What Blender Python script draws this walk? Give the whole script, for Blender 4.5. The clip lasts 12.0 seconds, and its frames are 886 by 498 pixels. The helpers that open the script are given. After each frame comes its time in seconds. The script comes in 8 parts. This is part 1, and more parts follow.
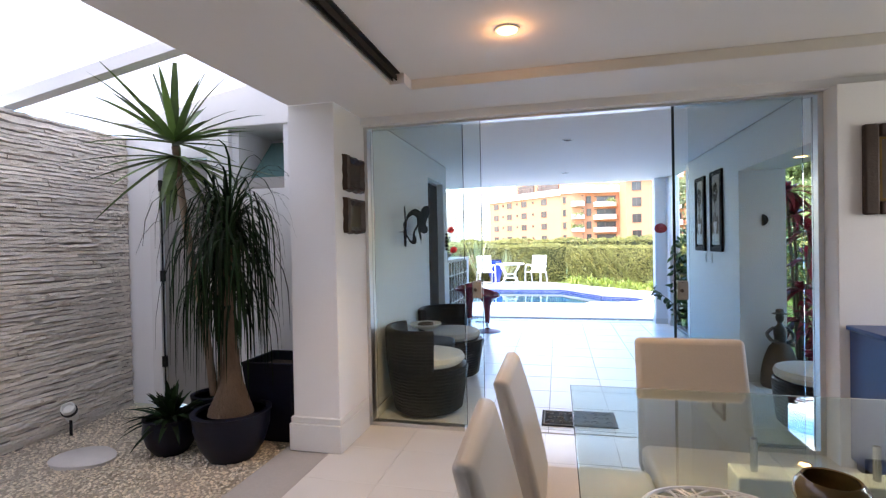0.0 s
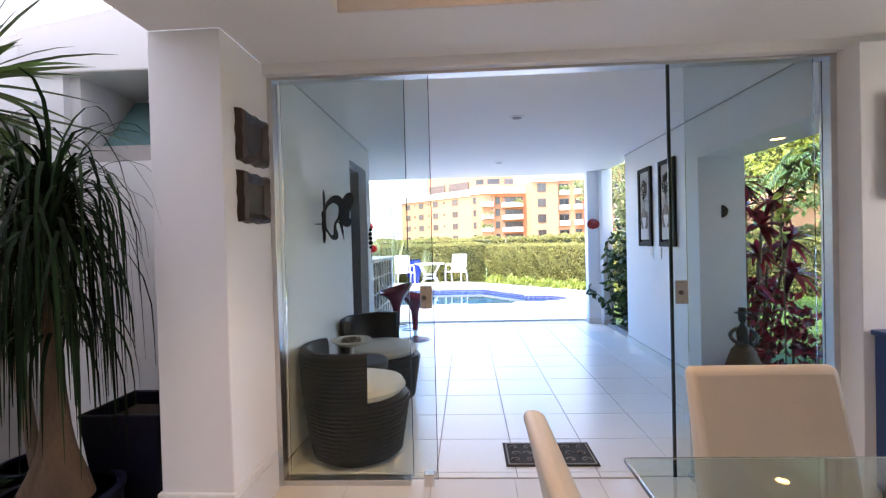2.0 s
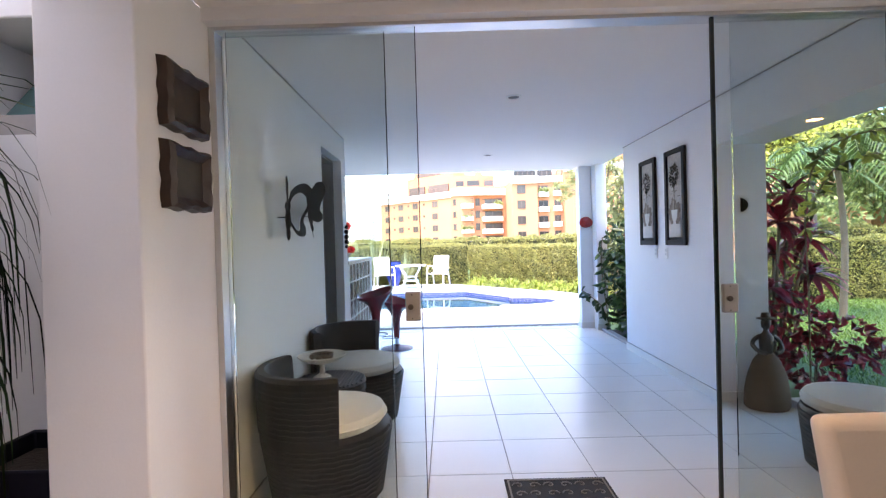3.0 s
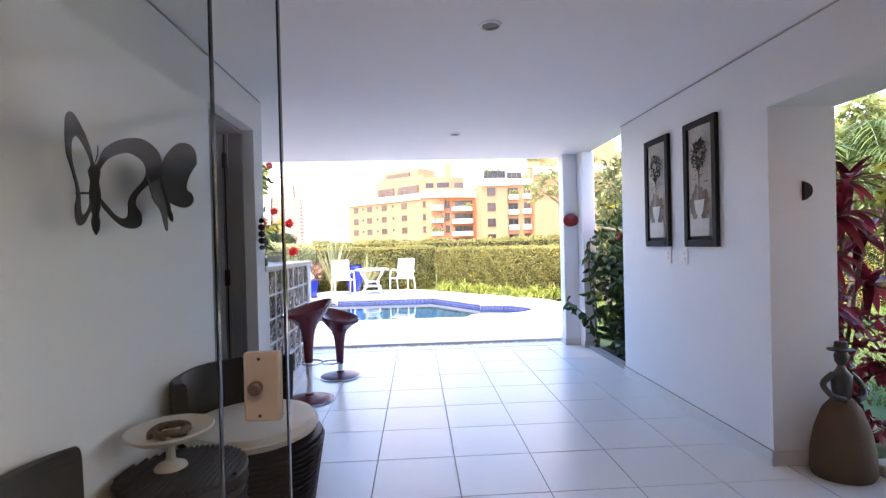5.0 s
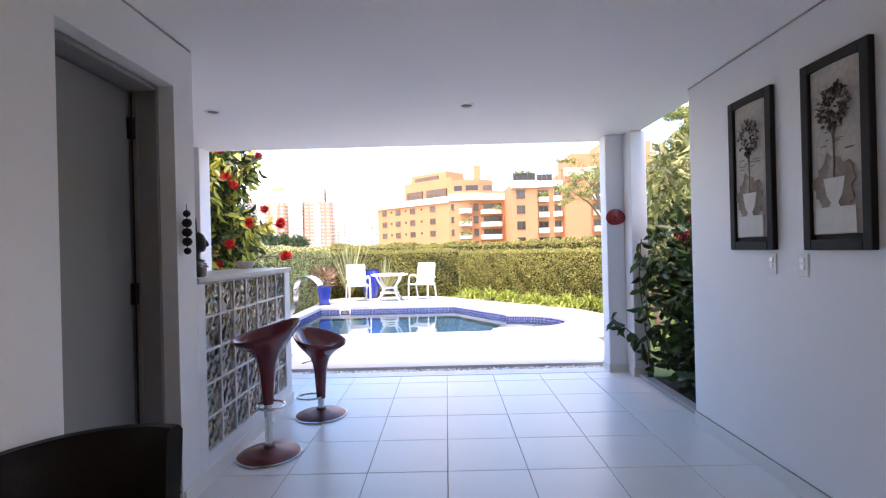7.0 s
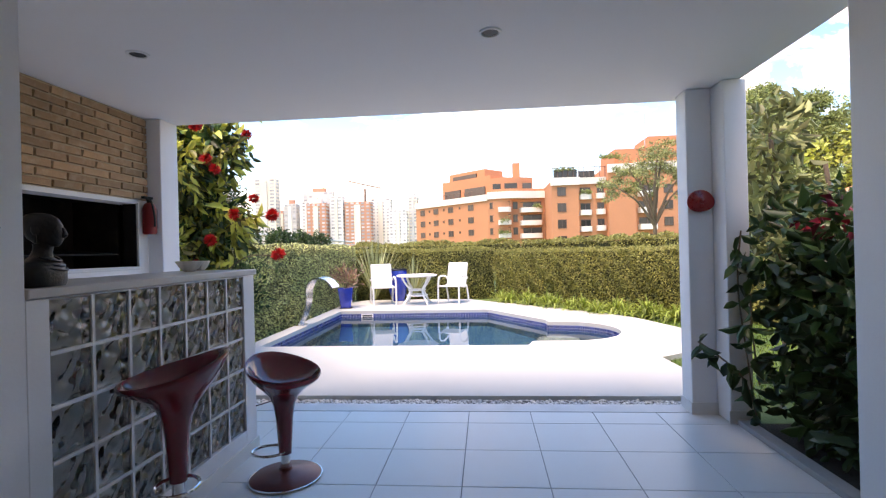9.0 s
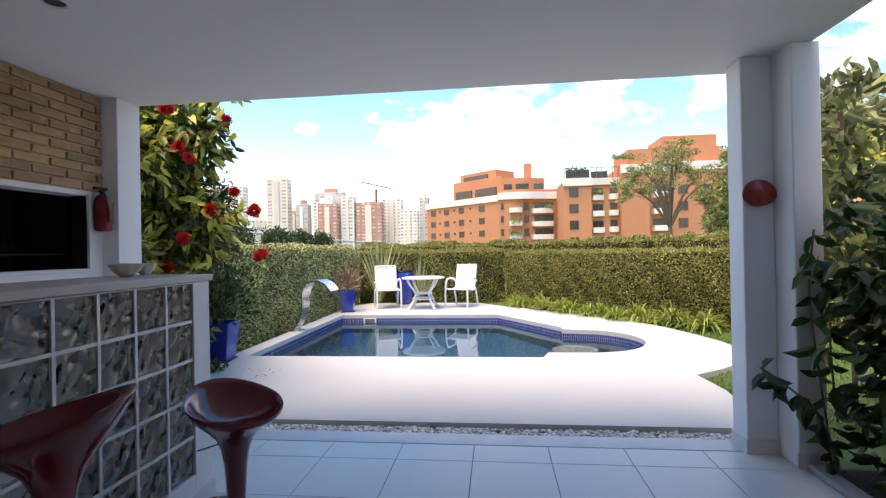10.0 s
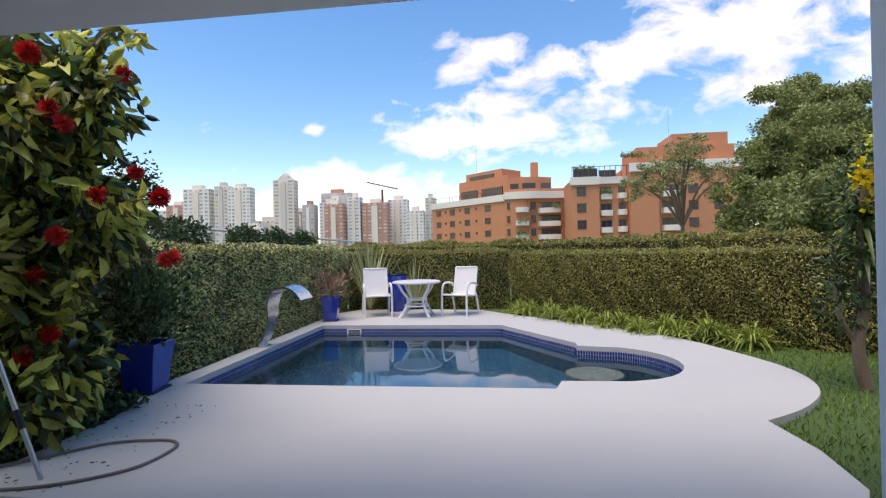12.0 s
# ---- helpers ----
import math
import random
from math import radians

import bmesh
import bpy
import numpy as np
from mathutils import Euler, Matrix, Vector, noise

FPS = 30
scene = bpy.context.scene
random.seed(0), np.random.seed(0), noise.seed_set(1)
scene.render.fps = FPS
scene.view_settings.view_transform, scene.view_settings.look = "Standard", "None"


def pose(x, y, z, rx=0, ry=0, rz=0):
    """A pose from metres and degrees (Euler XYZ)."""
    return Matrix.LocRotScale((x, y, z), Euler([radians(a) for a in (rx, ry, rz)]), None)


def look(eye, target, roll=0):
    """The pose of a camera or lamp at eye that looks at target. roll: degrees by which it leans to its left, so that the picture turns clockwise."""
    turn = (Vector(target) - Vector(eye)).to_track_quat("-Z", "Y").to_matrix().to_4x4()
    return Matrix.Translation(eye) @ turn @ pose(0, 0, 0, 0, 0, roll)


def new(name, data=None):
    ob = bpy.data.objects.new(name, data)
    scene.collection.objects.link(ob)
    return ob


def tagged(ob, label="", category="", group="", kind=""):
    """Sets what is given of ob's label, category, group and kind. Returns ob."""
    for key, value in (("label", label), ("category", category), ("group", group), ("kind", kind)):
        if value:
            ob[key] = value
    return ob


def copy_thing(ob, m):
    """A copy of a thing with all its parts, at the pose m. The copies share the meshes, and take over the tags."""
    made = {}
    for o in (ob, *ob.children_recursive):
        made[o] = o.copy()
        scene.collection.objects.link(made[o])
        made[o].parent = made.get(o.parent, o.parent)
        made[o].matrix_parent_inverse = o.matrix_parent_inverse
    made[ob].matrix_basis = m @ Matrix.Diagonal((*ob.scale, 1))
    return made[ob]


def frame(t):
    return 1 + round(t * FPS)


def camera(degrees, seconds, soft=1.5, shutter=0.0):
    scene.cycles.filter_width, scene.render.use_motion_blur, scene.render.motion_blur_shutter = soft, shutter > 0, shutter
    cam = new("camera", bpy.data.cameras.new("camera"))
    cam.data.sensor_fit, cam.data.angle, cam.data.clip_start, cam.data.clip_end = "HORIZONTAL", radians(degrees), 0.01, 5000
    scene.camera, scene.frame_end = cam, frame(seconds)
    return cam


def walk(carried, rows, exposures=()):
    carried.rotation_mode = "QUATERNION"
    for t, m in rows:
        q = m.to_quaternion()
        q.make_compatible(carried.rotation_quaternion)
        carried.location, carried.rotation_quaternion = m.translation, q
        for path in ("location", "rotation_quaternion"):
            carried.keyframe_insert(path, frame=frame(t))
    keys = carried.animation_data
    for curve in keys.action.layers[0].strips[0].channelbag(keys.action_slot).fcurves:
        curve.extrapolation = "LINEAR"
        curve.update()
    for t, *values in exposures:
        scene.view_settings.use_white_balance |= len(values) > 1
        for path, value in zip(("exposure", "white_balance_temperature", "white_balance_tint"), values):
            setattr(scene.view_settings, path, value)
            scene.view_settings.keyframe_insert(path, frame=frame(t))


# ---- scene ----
# ---- camera and walk ----
cam = camera(85.0, 12.0, 1.25)
PATH = [
    (0, (0.104, -0.253, 1.426), (-0.357, 1.693, 1.404), -1.1),
    (0.5, (-0.05, -0.087, 1.414), (-0.408, 1.881, 1.392), -1.2),
    (1, (-0.197, 0.099, 1.413), (-0.448, 2.083, 1.387), -1.2),
    (1.5, (-0.247, 0.33, 1.39), (-0.405, 2.324, 1.364), -1.4),
    (2, (-0.248, 0.595, 1.388), (-0.347, 2.592, 1.359), -1.5),
    (2.5, (-0.294, 0.867, 1.353), (-0.354, 2.866, 1.331), -1.7),
    (3, (-0.329, 1.157, 1.356), (-0.344, 3.157, 1.333), -1.6),
    (3.2, (-0.338, 1.279, 1.366), (-0.323, 3.279, 1.333), -1.5),
    (5, (-0.191, 2.396, 1.334), (-0.082, 4.393, 1.318), -1.4),
    (5.5, (-0.118, 2.667, 1.338), (-0.014, 4.664, 1.326), -1.7),
    (6, (-0.072, 2.942, 1.327), (-0.006, 4.94, 1.321), -1.5),
    (6.5, (-0.027, 3.227, 1.329), (-0.003, 5.227, 1.326), -1.4),
    (7, (0.036, 3.508, 1.326), (0.024, 5.508, 1.327), -1.4),
    (9, (0.172, 4.726, 1.298), (-0.001, 6.719, 1.3), -1.4),
    (9.5, (0.185, 5.046, 1.3), (-0.013, 7.036, 1.304), -1.2),
    (10, (0.182, 5.358, 1.3), (-0.035, 7.346, 1.306), -1.1),
    (10.5, (0.21, 5.669, 1.303), (-0.02, 7.656, 1.308), -1.2),
    (11, (0.223, 5.957, 1.298), (-0.012, 7.943, 1.304), -1.3),
    (11.5, (0.226, 6.282, 1.304), (-0.012, 8.268, 1.311), -1.4),
    (12, (0.253, 6.633, 1.301), (0.009, 8.618, 1.309), -1.2),
]
walk(cam, [(t, look(eye, aim, roll)) for t, eye, aim, roll in PATH],
     [(0.0, 3.5, 7300, 20), (3.0, 3.6, 7800, 27), (5.0, 3.35, 8500, 33), (7.0, 2.9, 9200, 32), (9.0, 2.1, 9400, 27), (10.5, 1.5, 9100, 23), (12.0, 0.9, 8200, 21)])

# ---- world, sun, large lights ----
SUN_TURN, SUN_HIGH = 214.0, 72.0        # degrees: the way the sun stands, and its height

world = bpy.data.worlds.new("sky")
scene.world = world
world.use_nodes = True
wt = world.node_tree
wt.nodes.clear()


def wnode(kind, **values):
    n = wt.nodes.new(kind)
    for key, value in values.items():
        n.inputs[key].default_value = value
    return n


sky = wt.nodes.new("ShaderNodeTexSky")
sky.sky_type = "NISHITA"
sky.sun_disc = False
sky.sun_elevation = radians(SUN_HIGH)
sky.sun_rotation = radians(SUN_TURN)
sky.air_density, sky.dust_density, sky.ozone_density = 1.0, 0.15, 2.6
coord = wt.nodes.new("ShaderNodeTexCoord")
split = wt.nodes.new("ShaderNodeSeparateXYZ")
wt.links.new(coord.outputs["Generated"], split.inputs[0])


def wmath(op, a, b=None):
    n = wt.nodes.new("ShaderNodeMath")
    n.operation = op
    for i, v in enumerate((a, b)):
        if v is None:
            continue
        if isinstance(v, (int, float)):
            n.inputs[i].default_value = v
        else:
            wt.links.new(v, n.inputs[i])
    return n.outputs[0]


# clouds lie on a flat layer overhead and thicken towards the horizon
lift = wmath("ADD", wmath("MAXIMUM", split.outputs["Z"], 0.0), 0.26)
flat = wt.nodes.new("ShaderNodeCombineXYZ")
wt.links.new(wmath("DIVIDE", wmath("MULTIPLY", split.outputs["X"], -1.0), lift), flat.inputs[0])
wt.links.new(wmath("DIVIDE", split.outputs["Y"], lift), flat.inputs[1])
flat.inputs[2].default_value = 4.2
puffs = wnode("ShaderNodeTexNoise", Scale=0.62, Detail=9.0, Roughness=0.52, Distortion=0.25)
wt.links.new(flat.outputs[0], puffs.inputs["Vector"])
bias = wmath("MULTIPLY", wmath("SUBTRACT", 0.45, split.outputs["Z"]), 0.20)
# the cumulus heaps over the garden: where they stand (run and rise per metre ahead), their half widths and half heights
HEAPS = [(-0.04, 0.40, 0.13, 0.05), (0.09, 0.36, 0.11, 0.06), (-0.01, 0.30, 0.14, 0.03), (-0.03, 0.235, 0.23, 0.055), (0.09, 0.25, 0.08, 0.075),
         (0.29, 0.37, 0.18, 0.07), (0.52, 0.44, 0.26, 0.11), (0.46, 0.31, 0.22, 0.06), (0.80, 0.46, 0.30, 0.16), (-0.33, 0.155, 0.19, 0.045),
         (-0.20, 0.13, 0.18, 0.05), (-0.51, 0.115, 0.12, 0.03), (-0.39, 0.268, 0.03, 0.015), (0.30, 0.58, 0.10, 0.03), (1.25, 0.40, 0.35, 0.20), (-1.2, 0.22, 0.35, 0.08)]
ahead = wmath("MAXIMUM", split.outputs["Y"], 0.05)
run, rise = wmath("DIVIDE", split.outputs["X"], ahead), wmath("DIVIDE", split.outputs["Z"], ahead)
heap = None
for cx, cz, w, h in HEAPS:
    a = wmath("POWER", wmath("DIVIDE", wmath("SUBTRACT", run, cx), w), 2.0)
    b = wmath("POWER", wmath("DIVIDE", wmath("SUBTRACT", rise, cz), h), 2.0)
    one = wmath("MAXIMUM", wmath("SUBTRACT", 1.0, wmath("SQRT", wmath("ADD", a, b))), -1.5)
    heap = one if heap is None else wmath("MAXIMUM", heap, one)
plane = wt.nodes.new("ShaderNodeCombineXYZ")
wt.links.new(run, plane.inputs[0])
wt.links.new(wmath("MULTIPLY", rise, 1.6), plane.inputs[1])
billow = wnode("ShaderNodeTexNoise", Scale=7.0, Detail=9.0, Roughness=0.58, Distortion=0.3)
wt.links.new(plane.outputs[0], billow.inputs["Vector"])
heaped = wmath("ADD", wmath("MULTIPLY", heap, 0.14), wmath("ADD", wmath("MULTIPLY", wmath("SUBTRACT", billow.outputs["Fac"], 0.5), 0.62), 0.50))
front = wt.nodes.new("ShaderNodeMapRange")
front.inputs[1].default_value, front.inputs[2].default_value = 0.15, 0.45
wt.links.new(split.outputs["Y"], front.inputs[0])
both = wt.nodes.new("ShaderNodeMix")
wt.links.new(front.outputs[0], both.inputs[0])
wt.links.new(wmath("ADD", puffs.outputs["Fac"], bias), both.inputs[2])
wt.links.new(heaped, both.inputs[3])
cover = both.outputs[0]
edge = wt.nodes.new("ShaderNodeValToRGB")
edge.color_ramp.elements[0].position, edge.color_ramp.elements[1].position = 0.50, 0.64
wt.links.new(cover, edge.inputs[0])
shade = wnode("ShaderNodeTexNoise", Scale=1.7, Detail=6.0, Roughness=0.6)
wt.links.new(flat.outputs[0], shade.inputs["Vector"])
tone = wt.nodes.new("ShaderNodeValToRGB")
tone.color_ramp.elements[0].position, tone.color_ramp.elements[1].position = 0.3, 0.6
tone.color_ramp.elements[0].color = (3.6, 3.85, 4.3, 1)
tone.color_ramp.elements[1].color = (5.6, 5.7, 5.85, 1)
wt.links.new(shade.outputs["Fac"], tone.inputs[0])
blend = wt.nodes.new("ShaderNodeMix")
blend.data_type = "RGBA"
wt.links.new(edge.outputs[0], blend.inputs[0])
deeper = wnode("ShaderNodeHueSaturation", Saturation=1.3, Value=0.97)
wt.links.new(sky.outputs[0], deeper.inputs["Color"])
wt.links.new(deeper.outputs[0], blend.inputs[6])
wt.links.new(tone.outputs[0], blend.inputs[7])
back = wnode("ShaderNodeBackground", Strength=0.15)
wt.links.new(blend.outputs[2], back.inputs[0])
wout = wt.nodes.new("ShaderNodeOutputWorld")
wt.links.new(back.outputs[0], wout.inputs[0])

sun = new("sun", bpy.data.lights.new("sun", "SUN"))
sun.data.energy, sun.data.angle, sun.data.color = 1.6, radians(42.0), (1.0, 0.95, 0.88)
sun_way = Vector((math.sin(radians(SUN_TURN)) * math.cos(radians(SUN_HIGH)),
                  math.cos(radians(SUN_TURN)) * math.cos(radians(SUN_HIGH)), math.sin(radians(SUN_HIGH))))
sun.matrix_world = look(sun_way * 60, (0, 0, 0))


def spot_lamp(x, y, z, watts):
    """The bulb of a recessed ceiling light, and a point lamp added to draw a warm halo on the ceiling."""
    lamp = new("downlight_bulb", bpy.data.lights.new("downlight_bulb", "SPOT"))
    lamp.data.energy, lamp.data.color = watts, (1.0, 0.72, 0.42)
    lamp.data.spot_size, lamp.data.spot_blend, lamp.data.shadow_soft_size = radians(110), 0.6, 0.03
    lamp.matrix_world = look((x, y, z), (x, y, 0))
    halo = new("added_halo_lamp", bpy.data.lights.new("added_halo_lamp", "POINT"))
    halo.data.energy, halo.data.color, halo.data.shadow_soft_size = watts * 0.03, (1.0, 0.50, 0.20), 0.02
    halo.location = (x, y, z + 0.005)


spot_lamp(-0.12, 2.15, 2.44, 6)

# area lamp added to brighten the dining room from an unseen side opening
bay = new("dining_fill", bpy.data.lights.new("dining_fill", "AREA"))
bay.data.shape, bay.data.size, bay.data.size_y = "RECTANGLE", 0.85, 1.1
bay.data.energy, bay.data.color = 1.5, (0.97, 0.99, 1.0)
bay.matrix_world = look((3.68, 2.2, 1.6), (2.0, 2.2, 1.6))

# ---- materials ----
def links(m):
    m.use_nodes = True
    return m.node_tree.nodes, m.node_tree.links, m.node_tree.nodes["Principled BSDF"]


def surface(name, colour, rough=0.5, metal=0.0, vary=0.12, coarse=2.0, fine=40.0, bump=0.15, dirt=None, dirt_amount=0.0,
            island=0.0, piece=0.0, coat=0.0, sheen=0.0, deep=0.004, stretch=None, translucent=0.0, gloss_even=False):
    """A worn, uneven surface: colour varied at two scales, roughness and fine relief from the same grain."""
    m = bpy.data.materials.new(name)
    n, l, p = links(m)
    tc = n.new("ShaderNodeTexCoord")
    place = n.new("ShaderNodeMapping")
    l.new(tc.outputs["Object"], place.inputs[0])
    if stretch:
        place.inputs["Scale"].default_value = stretch
    if piece:
        who, apart = n.new("ShaderNodeObjectInfo"), n.new("ShaderNodeMath")
        apart.operation = "MULTIPLY"
        apart.inputs[1].default_value = 60.0
        l.new(who.outputs["Random"], apart.inputs[0])
        l.new(apart.outputs[0], place.inputs["Location"])
    big, small = n.new("ShaderNodeTexNoise"), n.new("ShaderNodeTexNoise")
    for t, s, d in ((big, coarse, 4), (small, fine, 6)):
        t.inputs["Scale"].default_value, t.inputs["Detail"].default_value = s, d
        l.new(place.outputs[0], t.inputs["Vector"])
    total = n.new("ShaderNodeMath")
    total.operation = "MULTIPLY_ADD"
    l.new(big.outputs["Fac"], total.inputs[0])
    total.inputs[1].default_value = 0.65
    half = n.new("ShaderNodeMath")
    half.operation = "MULTIPLY"
    half.inputs[1].default_value = 0.35
    l.new(small.outputs["Fac"], half.inputs[0])
    l.new(half.outputs[0], total.inputs[2])
    source = total.outputs[0]
    for amount, kind, out in ((island, "ShaderNodeNewGeometry", "Random Per Island"), (piece, "ShaderNodeObjectInfo", "Random")):
        if amount:
            g = n.new(kind)
            mix = n.new("ShaderNodeMath")
            mix.operation = "MULTIPLY_ADD"
            mix.inputs[1].default_value = amount
            l.new(g.outputs[out], mix.inputs[0])
            sub = n.new("ShaderNodeMath")
            sub.operation = "SUBTRACT"
            sub.inputs[1].default_value = amount / 2
            l.new(source, sub.inputs[0])
            l.new(sub.outputs[0], mix.inputs[2])
            source = mix.outputs[0]
    ramp = n.new("ShaderNodeValToRGB")
    a, b = ramp.color_ramp.elements
    a.position, b.position = 0.2, 0.8
    a.color = (*[max(0, c * (1 - vary)) for c in colour], 1)
    b.color = (*[min(1, c * (1 + vary)) for c in colour], 1)
    l.new(source, ramp.inputs[0])
    col = ramp.outputs[0]
    if dirt:
        stain = n.new("ShaderNodeTexNoise")
        stain.inputs["Scale"].default_value, stain.inputs["Detail"].default_value = coarse * 1.7, 8
        l.new(place.outputs[0], stain.inputs["Vector"])
        cut = n.new("ShaderNodeMapRange")
        cut.inputs[1].default_value, cut.inputs[2].default_value = 0.52, 0.75
        cut.inputs[4].default_value = dirt_amount
        l.new(stain.outputs["Fac"], cut.inputs[0])
        mx = n.new("ShaderNodeMix")
        mx.data_type = "RGBA"
        l.new(cut.outputs[0], mx.inputs[0])
        l.new(col, mx.inputs[6])
        mx.inputs[7].default_value = (*dirt, 1)
        col = mx.outputs[2]
    l.new(col, p.inputs["Base Color"])
    rr = n.new("ShaderNodeMapRange")
    rr.inputs[3].default_value, rr.inputs[4].default_value = max(0.02, rough * 0.88), min(1, rough * 1.12)
    l.new(small.outputs["Fac"], rr.inputs[0])
    if gloss_even:
        p.inputs["Roughness"].default_value = rough
    else:
        l.new(rr.outputs[0], p.inputs["Roughness"])
    p.inputs["Metallic"].default_value = metal
    p.inputs["Coat Weight"].default_value = coat
    p.inputs["Sheen Weight"].default_value = sheen
    if bump:
        bp = n.new("ShaderNodeBump")
        bp.inputs["Strength"].default_value, bp.inputs["Distance"].default_value = bump, deep
        l.new(small.outputs["Fac"], bp.inputs["Height"])
        l.new(bp.outputs[0], p.inputs["Normal"])
    if translucent:
        tr = n.new("ShaderNodeBsdfTranslucent")
        l.new(col, tr.inputs[0])
        sm = n.new("ShaderNodeMixShader")
        sm.inputs[0].default_value = translucent
        l.new(p.outputs[0], sm.inputs[1])
        l.new(tr.outputs[0], sm.inputs[2])
        l.new(sm.outputs[0], n["Material Output"].inputs[0])
    return m


def clear(name, colour=(1, 1, 1), rough=0.0, ior=1.45, ripple=0.0, ripple_scale=8.0, deep=0.01):
    m = bpy.data.materials.new(name)
    n, l, p = links(m)
    p.inputs["Base Color"].default_value = (*colour, 1)
    p.inputs["Roughness"].default_value = rough
    p.inputs["IOR"].default_value = ior
    p.inputs["Transmission Weight"].default_value = 1.0
    if ripple:
        tc, t, bp = n.new("ShaderNodeTexCoord"), n.new("ShaderNodeTexNoise"), n.new("ShaderNodeBump")
        t.inputs["Scale"].default_value, t.inputs["Detail"].default_value = ripple_scale, 2
        l.new(tc.outputs["Object"], t.inputs["Vector"])
        bp.inputs["Strength"].default_value, bp.inputs["Distance"].default_value = ripple, deep
        l.new(t.outputs["Fac"], bp.inputs["Height"])
        l.new(bp.outputs[0], p.inputs["Normal"])
    return m


def glow(name, colour, strength):
    m = bpy.data.materials.new(name)
    n, l, p = links(m)
    p.inputs["Base Color"].default_value = (*colour, 1)
    p.inputs["Emission Color"].default_value = (*colour, 1)
    p.inputs["Emission Strength"].default_value = strength
    return m


WHITE = surface("white_wall_paint", (0.84, 0.84, 0.84), 0.6, vary=0.04, coarse=1.2, fine=90, bump=0.12, dirt=(0.62, 0.61, 0.59), dirt_amount=0.10)
CEIL = surface("white_ceiling_paint", (0.86, 0.85, 0.84), 0.8, vary=0.03, coarse=0.8, fine=120, bump=0.08)
TRIM = surface("white_gloss_trim", (0.78, 0.78, 0.77), 0.35, vary=0.04, coarse=3, fine=60, bump=0.04)
TILE = surface("cream_glazed_tile", (0.73, 0.715, 0.68), 0.30, vary=0.02, coarse=2.5, fine=7, bump=0.0, piece=0.25, dirt=(0.6, 0.57, 0.52), dirt_amount=0.03, gloss_even=True)
GROUT = surface("grey_grout", (0.33, 0.31, 0.29), 0.9, vary=0.2, coarse=6, fine=80, bump=0.2)
PORCELAIN = surface("polished_white_porcelain", (0.74, 0.72, 0.69), 0.16, vary=0.03, coarse=1.5, fine=6, bump=0.0, piece=0.15, gloss_even=True)
PALE_GROUT = surface("pale_grout", (0.58, 0.56, 0.53), 0.8, vary=0.1, coarse=6, fine=80)
STEPSTONE = surface("pale_granite_sill", (0.60, 0.58, 0.56), 0.35, vary=0.16, coarse=5, fine=140, bump=0.06)
DECK = surface("white_cement_deck", (0.52, 0.53, 0.505), 0.8, vary=0.06, coarse=0.9, fine=70, bump=0.25, dirt=(0.55, 0.52, 0.47), dirt_amount=0.28)
PEBBLE = surface("white_pebble", (0.62, 0.60, 0.56), 0.6, vary=0.35, coarse=9, fine=60, island=0.7)
GRAVEL = surface("beige_gravel", (0.74, 0.65, 0.52), 0.75, vary=0.3, coarse=8, fine=60, island=0.8)
SANDY = surface("sandy_gravel_bed", (0.52, 0.45, 0.35), 0.95, vary=0.3, coarse=9, fine=120, bump=0.6, deep=0.01)
CEMENT = surface("grey_cement", (0.42, 0.40, 0.38), 0.8, vary=0.15, coarse=2, fine=50, bump=0.3)
SLATE = surface("split_stone_strip", (0.74, 0.68, 0.60), 0.8, vary=0.22, coarse=7, fine=50, bump=0.6, deep=0.01, piece=0.45, dirt=(0.45, 0.28, 0.18), dirt_amount=0.35)
MORTAR = surface("stone_backing", (0.32, 0.29, 0.26), 0.9, vary=0.2, bump=0.3)
BRICK = surface("buff_brick", (0.46, 0.28, 0.16), 0.85, vary=0.24, coarse=9, fine=70, bump=0.5, piece=0.7, dirt=(0.60, 0.50, 0.38), dirt_amount=0.4)
BRICK_JOINT = surface("tan_mortar", (0.50, 0.39, 0.27), 0.95, vary=0.15, fine=90, bump=0.5)
POOL_TILE = surface("cobalt_mosaic", (0.025, 0.050, 0.22), 0.18, vary=0.5, coarse=9, fine=40, bump=0.05, island=0.6)
POOL_JOINT = surface("pale_blue_joint", (0.42, 0.47, 0.58), 0.8, vary=0.1)
POOL_BED = surface("teal_pool_lining", (0.008, 0.072, 0.15), 0.4, vary=0.25, coarse=5, fine=60, bump=0.05)
WATER = clear("pool_water", (0.50, 0.82, 0.95), 0.0, 1.33, ripple=0.05, ripple_scale=3.0)
GLASS = clear("clear_door_glass", (0.80, 0.855, 0.845), 0.0, 1.22)
TABLE_GLASS = clear("greenish_table_glass", (0.74, 0.88, 0.84), 0.0, 1.5)
BLOCK_GLASS = clear("wavy_block_glass", (0.83, 0.85, 0.83), 0.05, 1.52, ripple=0.5, ripple_scale=6.0, deep=0.03)
ALU = surface("brushed_aluminium", (0.62, 0.62, 0.62), 0.35, 1.0, vary=0.06, coarse=2, fine=150, bump=0.05, stretch=(1, 1, 12))
CHROME = surface("polished_chrome", (0.75, 0.75, 0.76), 0.10, 1.0, vary=0.03, bump=0.02)
STEEL = surface("satin_stainless_steel", (0.60, 0.61, 0.62), 0.26, 1.0, vary=0.08, coarse=3, fine=120, bump=0.05)
DARK_METAL = surface("blackened_iron", (0.012, 0.011, 0.010), 0.78, 0.0, vary=0.3, coarse=8, fine=70, bump=0.25)
SEAL = surface("black_rubber_seal", (0.02, 0.02, 0.022), 0.6, vary=0.2)
